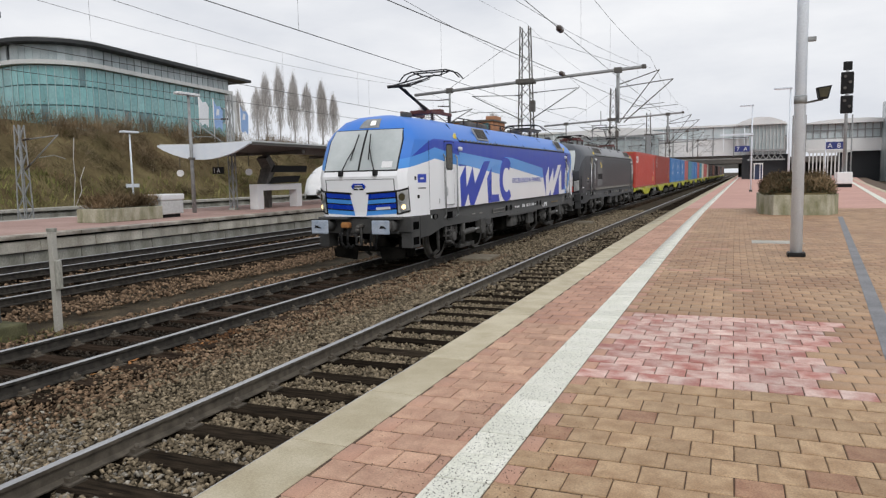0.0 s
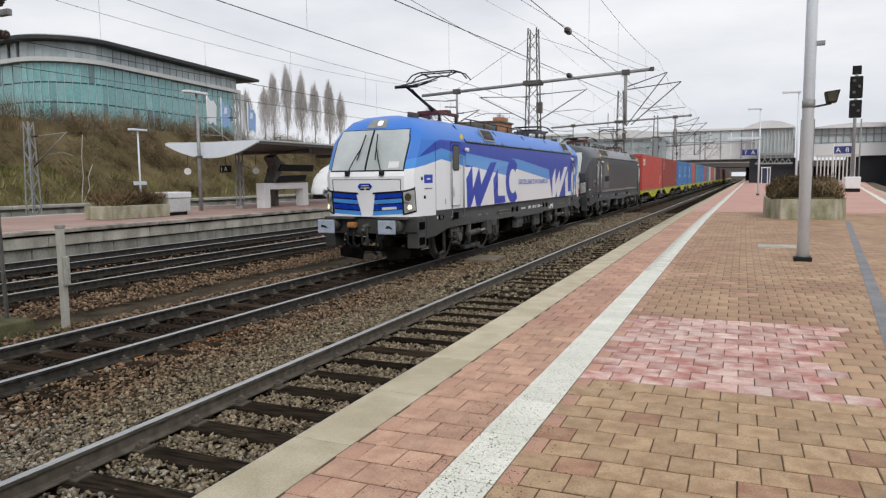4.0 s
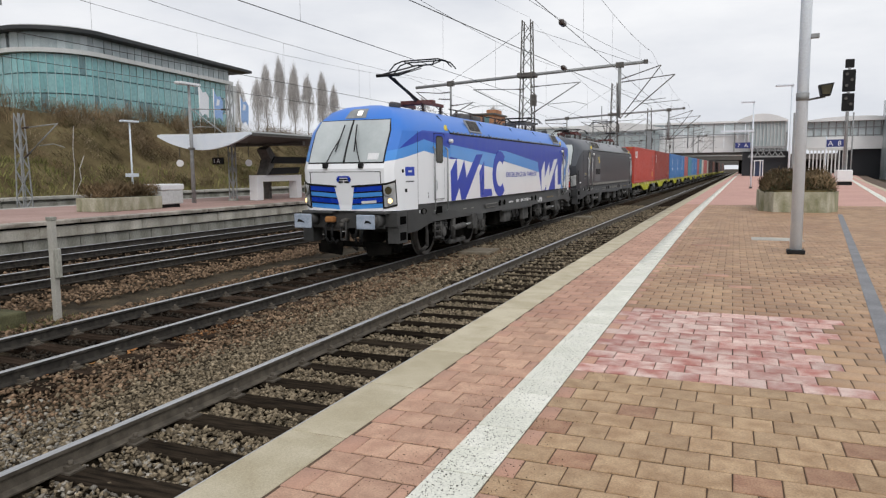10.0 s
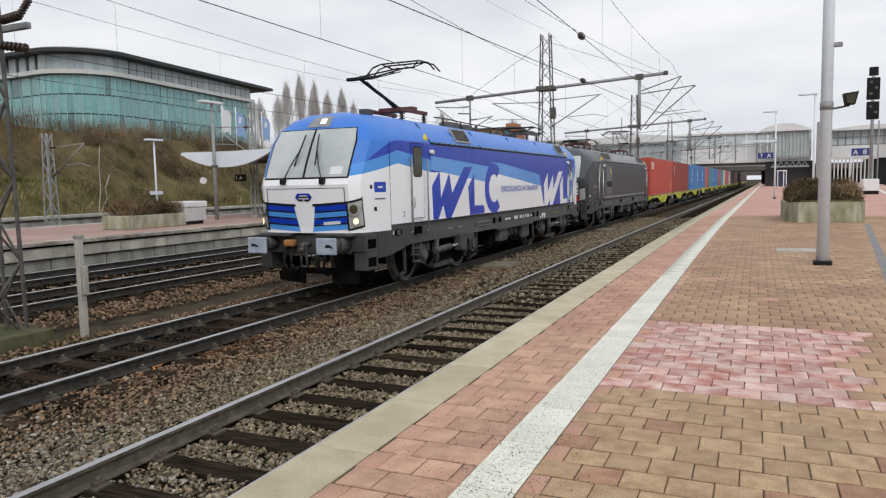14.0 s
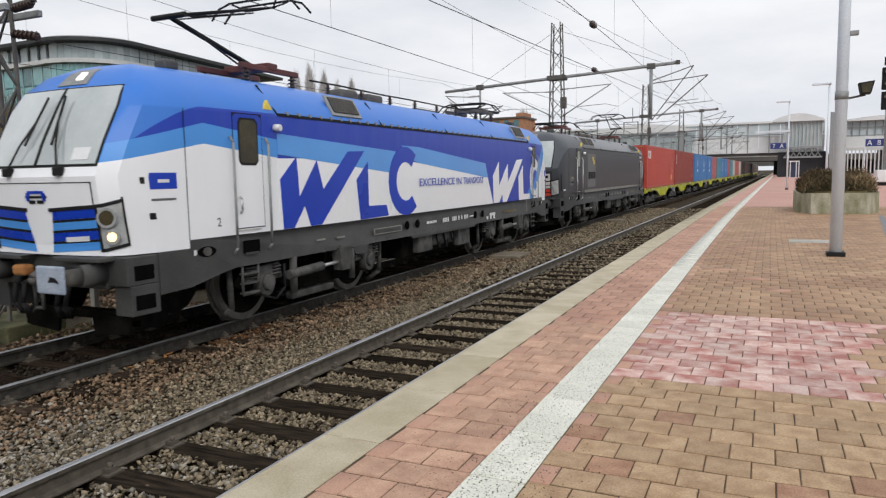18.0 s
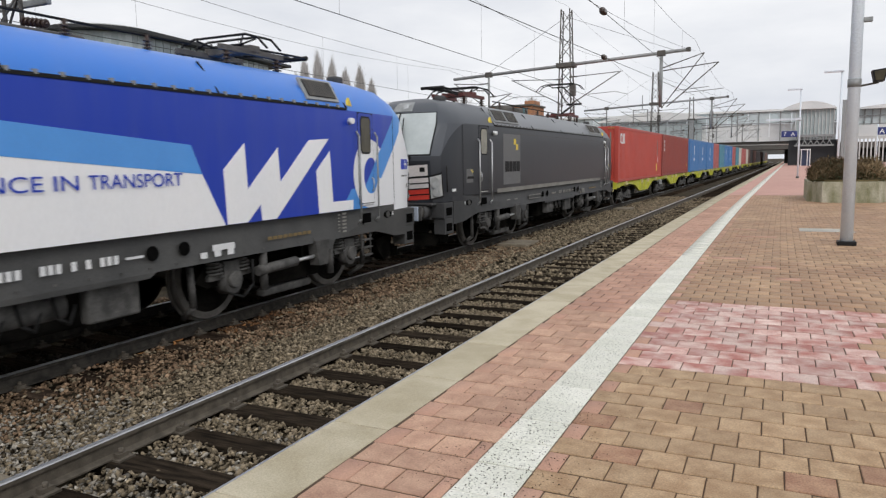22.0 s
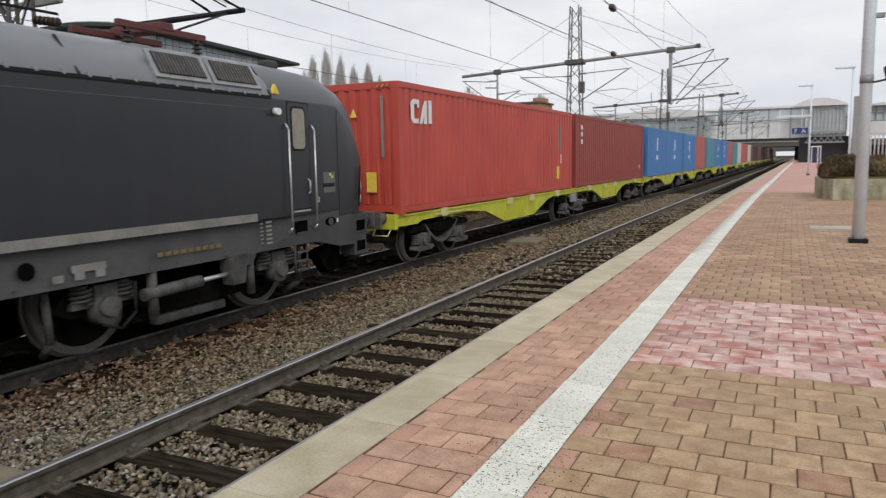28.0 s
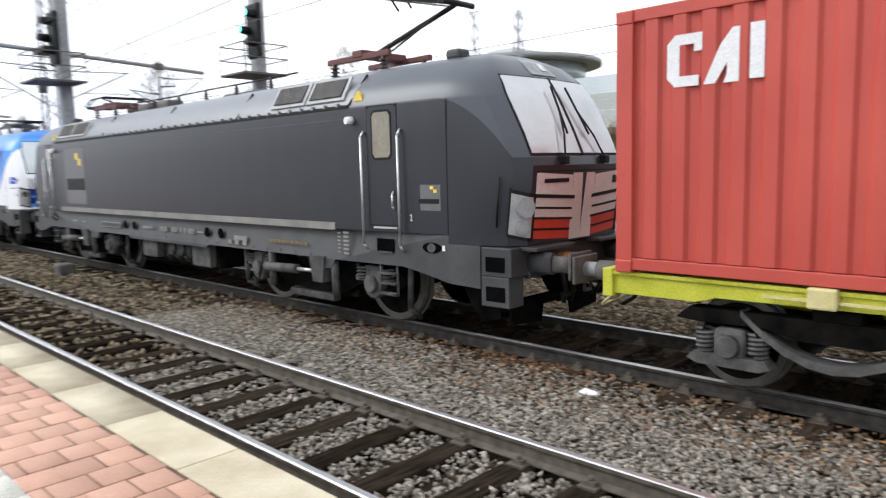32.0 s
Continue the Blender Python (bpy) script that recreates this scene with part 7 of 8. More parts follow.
        part("door_seam", F(plate([(d0 - 0.012, 1.455), (d1 + 0.012, 1.455), (d1 + 0.012, 3.055), (d0 - 0.012, 3.055)], "x", xs - 0.02 * side, xs + 0.003 * side)), RUBBER, door)
        wpts = [(2.645, 2.42), (2.69, 2.37), (2.93, 2.37), (2.975, 2.42), (2.975, 2.91), (2.93, 2.96), (2.69, 2.96), (2.645, 2.91)]
        part("window_seal", F(plate([(2.81 + (u - 2.81) * 1.16, 2.66 + (z - 2.66) * 1.1) for u, z in wpts], "x", xs - 0.01 * side, xs + 0.011 * side)), RUBBER, door)
        part("door_window", F(plate(wpts, "x", xs - 0.01 * side, xs + 0.014 * side)), k["window"], door)
        part("door_handle", F(pipe([(xs + side * 0.012, 2.6, 1.68), (xs + side * 0.05, 2.6, 1.72), (xs + side * 0.05, 2.6, 1.88), (xs + side * 0.012, 2.61, 1.92)], 0.014, 6)), CHROME, door)
        part("kick_plate", F(bx(min(xs, xs + side * 0.014), max(xs, xs + side * 0.014), 2.56, 3.0, 1.42, 1.445)), CHROME, door)
        for v in (2.46, 3.15):
            part("handrail", F(pipe([(xs + side * 0.01, v, 2.72), (xs + side * 0.07, v, 2.64), (xs + side * 0.07, v, 1.2), (xs + side * 0.0, v, 1.12)], 0.018, 8)), k["rail"], t, "long vertical handrail")
        # flat plate painted as the recess's shade, like the socket recess below
        part("step_recess", F(bx(min(xs - side * 0.02, xs - side * 0.004), max(xs - side * 0.02, xs - side * 0.004), 2.65, 2.97, 1.1, 1.28)), OPENING_SHADE, t)
        part("recess_step", F(bx(min(xs, xs - side * 0.1), max(xs, xs - side * 0.1) + 0.004, 2.68, 2.94, 1.08, 1.11)), k["frame"], t)
        lad = part("ladder", F(pipe([(side * 1.44, 2.64, 0.94), (side * 1.44, 2.64, 0.5), (side * 1.44, 2.96, 0.5), (side * 1.44, 2.96, 0.94)], 0.02, 6)), BOGIE_LIGHT, t)
        for z in (0.52, 0.66, 0.8):
            part("rung", F(bx(side * 1.44 - 0.06, side * 1.44 + 0.03, 2.64, 2.96, z - 0.012, z + 0.012)), BOGIE_LIGHT, lad)
        part("socket_recess", F(plate([(2.0 + 0.14 * math.cos(a * math.pi / 8), 1.2 + 0.07 * math.sin(a * math.pi / 8)) for a in range(16)], "x", xs - 0.02 * side, xs - side * 0.002)), OPENING_SHADE, t)
        part("socket", F(rod((xs - side * 0.02, 2.0, 1.2), (xs + side * 0.01, 2.0, 1.2), 0.06, seg=12)), BOGIE_LIGHT, t)
        part("socket_tag", F(bx(min(xs, xs + side * 0.004), max(xs, xs + side * 0.004), 1.8, 1.84, 1.17, 1.24)), WHITE, t)
        part("side_camera", F(rod((xs, 3.38, 2.88), (xs + side * 0.1, 3.4, 2.88), 0.06, 0.05, seg=10)), WHITE, t)
        part("warning_triangle", F(plate([(3.2, 3.14), (3.38, 3.14), (3.29, 3.27)], "x", side * 1.40, side * (1.455 if True else 0))), YELLOW, t)
        part("cab_seam", F(bx(min(xs, xs + side * 0.002), max(xs, xs + side * 0.002), 1.745, 1.757, 1.38, 3.05)), RUBBER, t)
    part("buffer_beam", F(bx(-0.97, 0.97, 0.72, 1.2, 0.86, 1.24, 0.02)), k["frame"], t)
    part("end_step", F(bx(-1.25, -0.3, 0.5, 0.9, 1.21, 1.26, 0.01)), k["frame"], t)
    part("end_step", F(bx(0.3, 1.25, 0.5, 0.9, 1.21, 1.26, 0.01)), k["frame"], t)
    hook = part("coupling_hook", F(pipe([(0, 0.75, 1.05), (0, 0.5, 1.05), (0, 0.42, 1.0), (0, 0.44, 0.93)], 0.05, 8)), STEEL_DARK, t)
    part("coupling_link", F(pipe([(-0.06, 0.5, 1.02), (-0.07, 0.5, 0.62), (0.07, 0.5, 0.62), (0.06, 0.5, 1.02)], 0.025, 6)), BOGIE_LIGHT, hook)
    for x in (-0.5, -0.33, 0.32, 0.48):
        part("brake_hose", F(pipe([(x, 0.72, 0.98), (x, 0.55, 0.9), (x * 0.95, 0.5, 0.66), (x * 0.85, 0.58, 0.52), (x * 0.7, 0.66, 0.6)], 0.03, 7)), RUBBER, t)
    part("hose_cock", F(bx(-0.5, -0.26, 0.5, 0.66, 1.0, 1.14, 0.04)), LEAF_YELLOW, t)
    part("plough_beam", F(bx(-1.0, 1.0, 1.05, 1.2, 0.4, 0.52, 0.02)), SHADE_BLACK, t)


def shape_body(t):
    """Give the locomotive its true outline: a body that narrows towards both cabs, blunter ends and a higher roof."""
    done = set()
    for ob in list(t.children_recursive):
        top = ob.parent.name.split(".")[0] if ob.parent else ""
        if ob.data is None or ob.data in done or ob.data.users > 1 or top == "bogie" or ob.name.startswith(("wheelset", "gutter_clip")):
            continue
        done.add(ob.data)
        if ob.matrix_basis != Matrix.Identity(4):
            continue
        n = len(ob.data.vertices)
        co = np.empty(n * 3, np.float32)
        ob.data.vertices.foreach_get("co", co)
        co = co.reshape(-1, 3)
        x, v, z = co[:, 0].copy(), co[:, 1].copy(), co[:, 2].copy()
        e = np.minimum(v, LOCO - v)
        narrow = np.interp(e, [0.7, 1.75, 3.42], [0.86, 0.89, 0.962])
        low = np.interp(np.abs(x), [0.9, 1.2], [1.0, 0.0])
        co[:, 0] = x * np.where(z > 1.25, narrow, low + (1 - low) * narrow)
        co[:, 1] = np.where(v < LOCO / 2, 1, -1) * np.interp(e, [-1, 0, 0.3, 1.5, 1.75, 2.2, 12], [-1, 0.06, 0.3, 1.47, 1.68, 2.2, 12]) + np.where(v < LOCO / 2, 0, LOCO)
        co[:, 2] = np.interp(z, [0, 2.2, 2.66, 3.07, 3.68, 6], [0, 2.2, 2.68, 3.09, 3.74, 6.06])
        ob.data.vertices.foreach_set("co", co.ravel())
        ob.data.update()


def locomotive(base, kind):
    blue = kind == "blue"
    label = "blue and white electric locomotive with a raised pantograph" if blue else "matt black electric locomotive with grey roof and silver front panels"
    t = thing("locomotive", label, "locomotive", "train", x=XT, y=base)
    MOVING.append((t, base))
    k = dict(
        blue=blue,
        stripes=[(1.68, 1.79, BLUE_DARK), (1.555, 1.65, BLUE_MID), (1.42, 1.525, BLUE_DARK), (1.29, 1.39, BLUE_MID)] if blue else [(1.68, 2.08, SILVER_PANEL), (1.555, 1.65, SILVER_PANEL), (1.42, 1.525, RED_STRIPE), (1.29, 1.39, RED_STRIPE)],
        gaps=(1.805, 1.665, 1.54, 1.405) if blue else (1.665, 1.54, 1.405), top=TOPLIGHT if blue else LAMP_GLASS, head=HEADLIGHT if blue else STEEL, lamp_rim=STEEL,
        frame=FRAME_GREY if blue else FRAME_BLACK, buffer=mat("worn_buffer_face", (0.3, 0.36, 0.45), (0.42, 0.47, 0.55), 0.6, 0, 5, 50, 0.1, 0.5) if blue else BOGIE_LIGHT,
        window=SIDE_GLASS if blue else BEIGE_GLASS, rail=STEEL if blue else CHROME)
    k["door"] = blue_livery() if blue else black_livery()
    part("body", body_shell(), k["door"], t)
    k["top"] = TOPLIGHT if blue else LAMP_GLASS
    loco_end(t, False, k)
    k["head"], k["top"] = STEEL, LAMP_GLASS
    loco_end(t, True, k)
    fr = k["frame"]
    half = [(1.75, 1.375), (1.745, 1.266), (1.21, 1.266), (1.21, 0.74), (1.75, 0.76), (2.25, 0.88), (2.5, 0.92), (3.9, 0.92), (4.0, 0.78), (4.35, 0.76), (4.45, 0.92), (7.7, 0.92), (7.8, 0.86), (9.49, 0.86)]
    front = half[:7] + [(5.45, 0.92), (5.55, 0.78), (5.9, 0.76), (6.0, 0.92)] + half[11:]
    pts = front + [(LOCO - v, z) for v, z in reversed(half[:-1])]
    for x0, x1 in ((1.40, 1.482), (-1.482, -1.40)):
        part("side_frame", plate(pts, "x", x0, x1), fr, t, "dusty grey lower frame band")
    part("underframe", bx(-1.4, 1.4, 1.2, LOCO - 1.2, 1.0, 1.36), BLACK, t)
    for i in range(26):
        part("frame_bolt", bx(1.483, 1.49, 4.2 + i * 0.41, 4.235 + i * 0.41, 0.965, 0.99), BOGIE_LIGHT, t)
    bars(t, [(4.35, 4.6, 1.12, 1.15), (4.95, 5.2, 1.11, 1.14), (6.2, 7.3, 1.06, 1.18)], STRIPE_GREY, 1.483)
    bars(t, [(6.24, 7.26, 1.08, 1.16)], fr, 1.487)
    bars(t, [(10.85, 11.1, 1.12, 1.15), (12.22, 12.64, 1.06, 1.14), (12.0, 12.12, 0.98, 1.06), (12.25, 12.37, 0.98, 1.06), (12.5, 12.62, 0.98, 1.06)], WHITE if blue else STRIPE_GREY, 1.483)
    # the vehicle number and a name as rows of small plain bars
    for i in range(17):
        if i not in (4, 5, 9, 11, 13):
            bars(t, [(9.28 + i * 0.088, 9.34 + i * 0.088, 1.09, 1.19)], WHITE if blue else STRIPE_GREY, 1.483)
    for i in range(7):
        bars(t, [(8.45 + i * 0.072, 8.5 + i * 0.072, 1.11, 1.165)], WHITE if blue else STRIPE_GREY, 1.483)
    ochre = mat("ochre_marking", (0.15, 0.105, 0.04), (0.21, 0.145, 0.06), 0.6)
    for i in range(9):
        bars(t, [(13.34 + i * 0.12, 13.43 + i * 0.12, 1.085, 1.135)], ochre, 1.483)
    for i in range(6):
        bars(t, [(15.17, 15.23, 1.31 - i * 0.055, 1.328 - i * 0.055), (15.3, 15.42, 1.315 - i * 0.06, 1.345 - i * 0.06)], STRIPE_GREY, 1.483)
    for v in (7.55, 8.02, 11.24, 11.74):
        # flat discs painted as the shade inside round holes
        part("frame_hole", rod((1.47, v, 1.15), (1.485, v, 1.15), 0.09, seg=14), OPENING_SHADE, t)
    # roof: gutter clips, grilles, hatch seams, cables
    for sd in (-1, 1):
        part("gutter", bx(min(sd * 1.40, sd * 1.5), max(sd * 1.40, sd * 1.5), 3.45, LOCO - 3.45, 3.06, 3.1), BLACK, t)
    for i in range(40):
        share("gutter_clip", CLIP, t, 1.412, 3.7 + i * 0.297, 3.125)
    gr = [(3.6, 4.5), (4.55, 5.45), (LOCO - 4.5, LOCO - 3.6)] + ([] if blue else [(LOCO - 5.45, LOCO - 4.55)])
    if blue:
        gr = [(5.0, 5.95), (LOCO - 4.5, LOCO - 3.6)]
    for a, b in gr:
        g = part("roof_grille", plate([(1.43, 3.16), (1.455, 3.18), (1.255, 3.5), (1.23, 3.48)], "y", a, b), STEEL if not blue else mat("grey_grille_frame", (0.28, 0.29, 0.29), (0.33, 0.34, 0.34), 0.5, 0.2), t, "framed ventilation grille on the roof slope")
        part("grille_mesh", plate([(1.432, 3.225), (1.442, 3.235), (1.284, 3.475), (1.274, 3.465)], "y", a + 0.07, b - 0.07), DARK_VOID, g)
        for i in range(14):
            v = a + 0.1 + i * (b - a - 0.2) / 13
            part("slat", plate([(1.436, 3.225), (1.45, 3.235), (1.292, 3.475), (1.278, 3.465)], "y", v - 0.012, v + 0.012), STEEL_DARK, g)
    for v in (3.44, 6.6, 9.6, 12.5, LOCO - 3.44):
        part("hatch_seam", plate([(1.485, 3.09), (1.495, 3.1), (1.12, 3.515), (1.1, 3.5)], "y", v - 0.012, v + 0.012), RUBBER, t)
    pantograph(t, 4.6 if blue else LOCO - 4.4, True, 1 if blue else -1, True)
    pantograph(t, LOCO - 4.6 if blue else 4.4, False, -1 if blue else 1, not blue)
    part("roof_cable", pipe([(0.55, 5.6, 3.84), (0.5, 6.6, 3.86), (0.55, 8.2, 3.83), (0.45, 9.8, 3.86), (0.55, 11.4, 3.83), (0.5, 13.0, 3.85)], 0.018, 6), RUBBER, t)
    for v in (6.2, 7.4, 8.6, 9.8, 11.0, 12.2):
        bm = rod((0.53, v, 3.5), (0.53, v, 3.85), 0.03, seg=8)
        for i in range(5):
            rod((0.53, v, 3.58 + i * 0.045), (0.53, v, 3.592 + i * 0.045), 0.06, seg=10, bm=bm)
        part("roof_insulator", bm, INSULATOR, t)
    for v in (6.9, 7.9):
        part("main_switch", bx(0.2, 0.6, v - 0.3, v + 0.3, 3.5, 3.8, 0.06), STEEL_DARK, t)
    part("roof_box", bx(-0.6, 0.4, 10.2, 11.4, 3.5, 3.72, 0.05), STEEL_DARK, t)
    for v in (2.3, LOCO - 2.3):
        part("horn", bx(0.35, 0.6, v - 0.1, v + 0.15, 3.62, 3.76, 0.04), k["frame"], t)
    # running gear and underfloor boxes
    loco_bogie(t, 4.74, 1)
    loco_bogie(t, LOCO - 4.74, 1)
    # guards and transformer: painted near-black for the shade under the floor
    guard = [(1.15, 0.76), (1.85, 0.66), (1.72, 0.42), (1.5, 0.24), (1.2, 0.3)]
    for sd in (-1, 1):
        part("rail_guard", plate(guard, "x", min(sd * 0.72, sd * 0.95), max(sd * 0.72, sd * 0.95)), SHADE_BLACK, t)
        part("rail_guard", plate([(LOCO - v, z) for v, z in guard], "x", min(sd * 0.72, sd * 0.95), max(sd * 0.72, sd * 0.95)), SHADE_BLACK, t)
    part("transformer", bx(-1.25, 1.25, 7.75, 11.2, 0.42, 0.95, 0.05), SHADE_BLACK, t)
    part("equipment_box", bx(1.15, 1.4, 8.2, 8.9, 0.5, 0.95, 0.03), BOGIE_LIGHT, t)
    part("equipment_box", bx(1.1, 1.38, 10.4, 11.1, 0.45, 0.92, 0.03), BOGIE_LIGHT, t)
    part("air_tank", rod((1.15, 9.1, 0.7), (1.15, 10.2, 0.7), 0.17, seg=16), BOGIE_LIGHT, t)
    for v in (9.2, 9.6, 10.0):
        part("pipe_loop", pipe([(1.33, v, 0.92), (1.36, v + 0.05, 0.6), (1.33, v + 0.2, 0.5), (1.3, v + 0.3, 0.7)], 0.02, 6), RUBBER, t)
    S = 1.494

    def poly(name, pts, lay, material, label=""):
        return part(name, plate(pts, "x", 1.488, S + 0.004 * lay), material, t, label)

    if blue:
        poly("white_field", [(3.42, 1.38), (3.42, 2.44), (7.0, 2.5), (8.1, 2.41), (12.1, 2.07), (12.48, 1.38)], 0, LOCO_WHITE)
        poly("sky_band", [(3.42, 2.50), (3.42, 2.8), (7.1, 2.62), (6.92, 2.22)], 1, BLUE_MID)
        poly("sky_wedge", [(7.35, 2.74), (8.1, 2.73), (11.93, 2.43), (12.1, 2.07), (8.1, 2.41), (7.7, 2.5)], 1, BLUE_MID)
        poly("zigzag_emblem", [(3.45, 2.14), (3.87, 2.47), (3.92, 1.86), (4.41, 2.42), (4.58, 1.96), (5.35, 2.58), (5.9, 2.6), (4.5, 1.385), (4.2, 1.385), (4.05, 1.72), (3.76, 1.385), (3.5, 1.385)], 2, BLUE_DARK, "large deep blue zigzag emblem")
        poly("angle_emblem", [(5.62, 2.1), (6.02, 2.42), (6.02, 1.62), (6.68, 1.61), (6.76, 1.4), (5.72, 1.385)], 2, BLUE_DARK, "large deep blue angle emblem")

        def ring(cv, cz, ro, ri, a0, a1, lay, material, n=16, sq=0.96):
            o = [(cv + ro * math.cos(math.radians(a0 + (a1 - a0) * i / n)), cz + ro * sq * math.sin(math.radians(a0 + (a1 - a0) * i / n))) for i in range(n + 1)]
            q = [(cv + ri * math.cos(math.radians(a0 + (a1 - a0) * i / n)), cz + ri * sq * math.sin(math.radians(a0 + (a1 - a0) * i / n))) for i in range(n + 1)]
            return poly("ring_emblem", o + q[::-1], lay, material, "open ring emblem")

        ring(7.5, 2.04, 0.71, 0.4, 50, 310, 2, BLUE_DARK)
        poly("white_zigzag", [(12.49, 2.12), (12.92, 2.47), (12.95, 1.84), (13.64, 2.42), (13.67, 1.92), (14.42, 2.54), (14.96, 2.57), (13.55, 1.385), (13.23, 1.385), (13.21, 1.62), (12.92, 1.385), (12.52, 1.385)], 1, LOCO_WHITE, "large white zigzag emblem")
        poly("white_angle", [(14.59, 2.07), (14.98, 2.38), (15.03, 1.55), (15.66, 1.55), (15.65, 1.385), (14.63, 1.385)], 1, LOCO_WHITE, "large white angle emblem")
        at = 8.09
        for word, end in (("EXCELLENCE", 10.02), ("IN", 10.42), ("TRANSPORT", 11.86)):
            ob = lettering("slogan_word", word, 0.225, BLUE_DARK, t, Matrix.Identity(4), "deep blue slogan word")
            xs_ = [v.co.x for v in ob.data.vertices]
            k_ = (end - at - 0.12) / (max(xs_) - min(xs_))
            ob.matrix_basis = Matrix.Translation((1.46, at - min(xs_) * k_, 1.94)) @ Matrix(((0, 0, 1, 0), (k_, 0, 0, 0), (0, 1, 0, 0), (0, 0, 0, 1)))
            at = end
        for rear, sd, s0, s1 in ((False, 1, 3.06, 3.72), (True, -1, 2.5, 3.34)):
            sq = part("logo_square", patch(s0, s1, 2.05, 2.25, 0.004, side=sd, rear=rear), BLUE_DARK, t, "small blue square with plain white bar")
            w_ = s1 - s0
            part("logo_bar", patch(s0 + w_ * 0.3, s1 - w_ * 0.3, 2.13, 2.17, 0.008, side=sd, rear=rear), WHITE, sq)
            part("address_bar", patch(s0, s1 - 0.05, 1.905, 1.935, 0.003, side=sd, rear=rear), LOGO_GREY, t)
            part("round_emblem", patch(s0 - 0.3, s0 - 0.12, 2.12, 2.2, 0.004, side=sd, rear=rear), BLACK, t)
            part("filler_cap", patch(s0 - 0.12, s0 + 0.06, 1.68, 1.76, 0.004, side=sd, rear=rear), BLACK, t)
        lettering("cab_figure", "2", 0.17, BLACK, t, Matrix.Translation((1.362, 2.16, 1.52)) @ Matrix(((0, 0, 1, 0), (1, 0, 0, 0), (0, 1, 0, 0), (0, 0, 0, 1))), "small black figure")
        for sd in (1, -1):
            part("front_emblem", patch(0.0, 0.14, 2.02, 2.055, 0.012, side=sd), BLUE_DARK, t, "dark blue bar of the front emblem")
            part("front_emblem", patch(0.0, 0.19, 1.965, 1.995, 0.012, side=sd), BLACK, t)
            part("front_emblem", patch(0.02, 0.13, 1.9, 1.94, 0.012, side=sd), BLACK, t)
            part("front_emblem", patch(0.13, 0.17, 1.93, 2.03, 0.013, side=sd, slant=-0.03), BLUE_DARK, t)
        part("number_bar", patch(0.42, 0.78, 1.405, 1.465, 0.022, tilt=0.06), WHITE, t, "plain white number bar")
        part("paper_in_window", patch(0.58, 0.84, 2.4, 2.54, 0.02), WHITE, t)
    else:
        poly("grey_square", [(4.07, 1.56), (5.42, 1.56), (5.42, 2.89), (4.07, 2.89)], 0, LOGO_GREY, "large grey square with yellow and dark marks")
        bars(t, [(4.2, 4.48, 1.9, 2.18), (4.53, 4.76, 1.9, 2.18), (4.81, 5.05, 1.9, 2.18), (5.1, 5.36, 1.9, 2.18)], BLACK, 1.499)
        bars(t, [(4.87, 5.04, 2.62, 2.77), (5.04, 5.21, 2.48, 2.63)], YELLOW, 1.499)
        bars(t, [(3.62, LOCO - 3.86, 1.36, 1.47)], STRIPE_GREY, 1.489, "side_stripe")
        bars(t, [(5.0, LOCO - 3.5, 2.905, 2.915)], STEEL_DARK, 1.489, "body_rib")
        for v0 in (LOCO - 2.21, 1.9):
            bars(t, [(v0, v0 + 0.36, 1.68, 2.01)], LOGO_GREY, 1.489, "logo_square")
            bars(t, [(v0 + 0.21, v0 + 0.26, 1.95, 1.99), (v0 + 0.26, v0 + 0.31, 1.91, 1.95)], YELLOW, 1.494)
            bars(t, [(v0 + 0.04, v0 + 0.34, 1.77, 1.83)], BLACK, 1.494)
        lettering("cab_figure", "2", 0.12, WHITE, t, Matrix.Translation((1.368, LOCO - 2.34, 1.54)) @ Matrix(((0, 0, 1, 0), (1, 0, 0, 0), (0, 1, 0, 0), (0, 0, 0, 1))), "small white figure")
        for rear in (False, True):
            part("front_panel", patch(0.0, 0.24, 1.29, 2.12, 0.01, side=1, rear=rear, slant=0.05), SILVER_PANEL, t)
            part("front_panel", patch(0.0, 0.24, 1.29, 2.12, 0.01, side=-1, rear=rear, slant=0.05), SILVER_PANEL, t)
            part("number_bar", patch(0.35, 0.8, 2.01, 2.06, 0.02, side=-1, rear=rear), BLACK, t)
            part("front_sticker", patch(0.74, 0.86, 1.97, 2.07, 0.02, side=1, rear=rear), BLACK, t)
            part("route_plate", flip(bx(1.4, 1.494, 1.18, 1.33, 1.5, 1.56)) if rear else bx(1.4, 1.494, 1.18, 1.33, 1.5, 1.56), WHITE, t)
    shape_body(t)
    return t


CLIP = mesh_of("gutter_clip", bx(-0.02, 0.035, -0.018, 0.018, -0.02, 0.03), STEEL)
locomotive(0.0, "blue")
locomotive(LOCO, "black")


# ---- container wagons ----
def corrugated(length, z0, z1, x, depth, pitch=0.28):
    """A corrugated sheet along y at x, hollows drawn in by depth (sign gives the side)."""
    n = int(length / pitch)
    p = length / n
    ys, xs = [0.0], [x]
    for i in range(n):
        a = i * p
        for f, d in ((0.18, 0), (0.3, 1), (0.62, 1), (0.74, 0)):
            ys.append(a + f * p)
            xs.append(x - depth * d)
    ys.append(length)
    xs.append(x)
    bm = bmesh.new()
    lo = [bm.verts.new((a, b, z0)) for a, b in zip(xs, ys)]
    hi = [bm.verts.new((a, b, z1)) for a, b in zip(xs, ys)]
    for i in range(len(lo) - 1):
        bm.faces.new((lo[i], lo[i + 1], hi[i + 1], hi[i]))
    return bm


CONT_MESH = {}


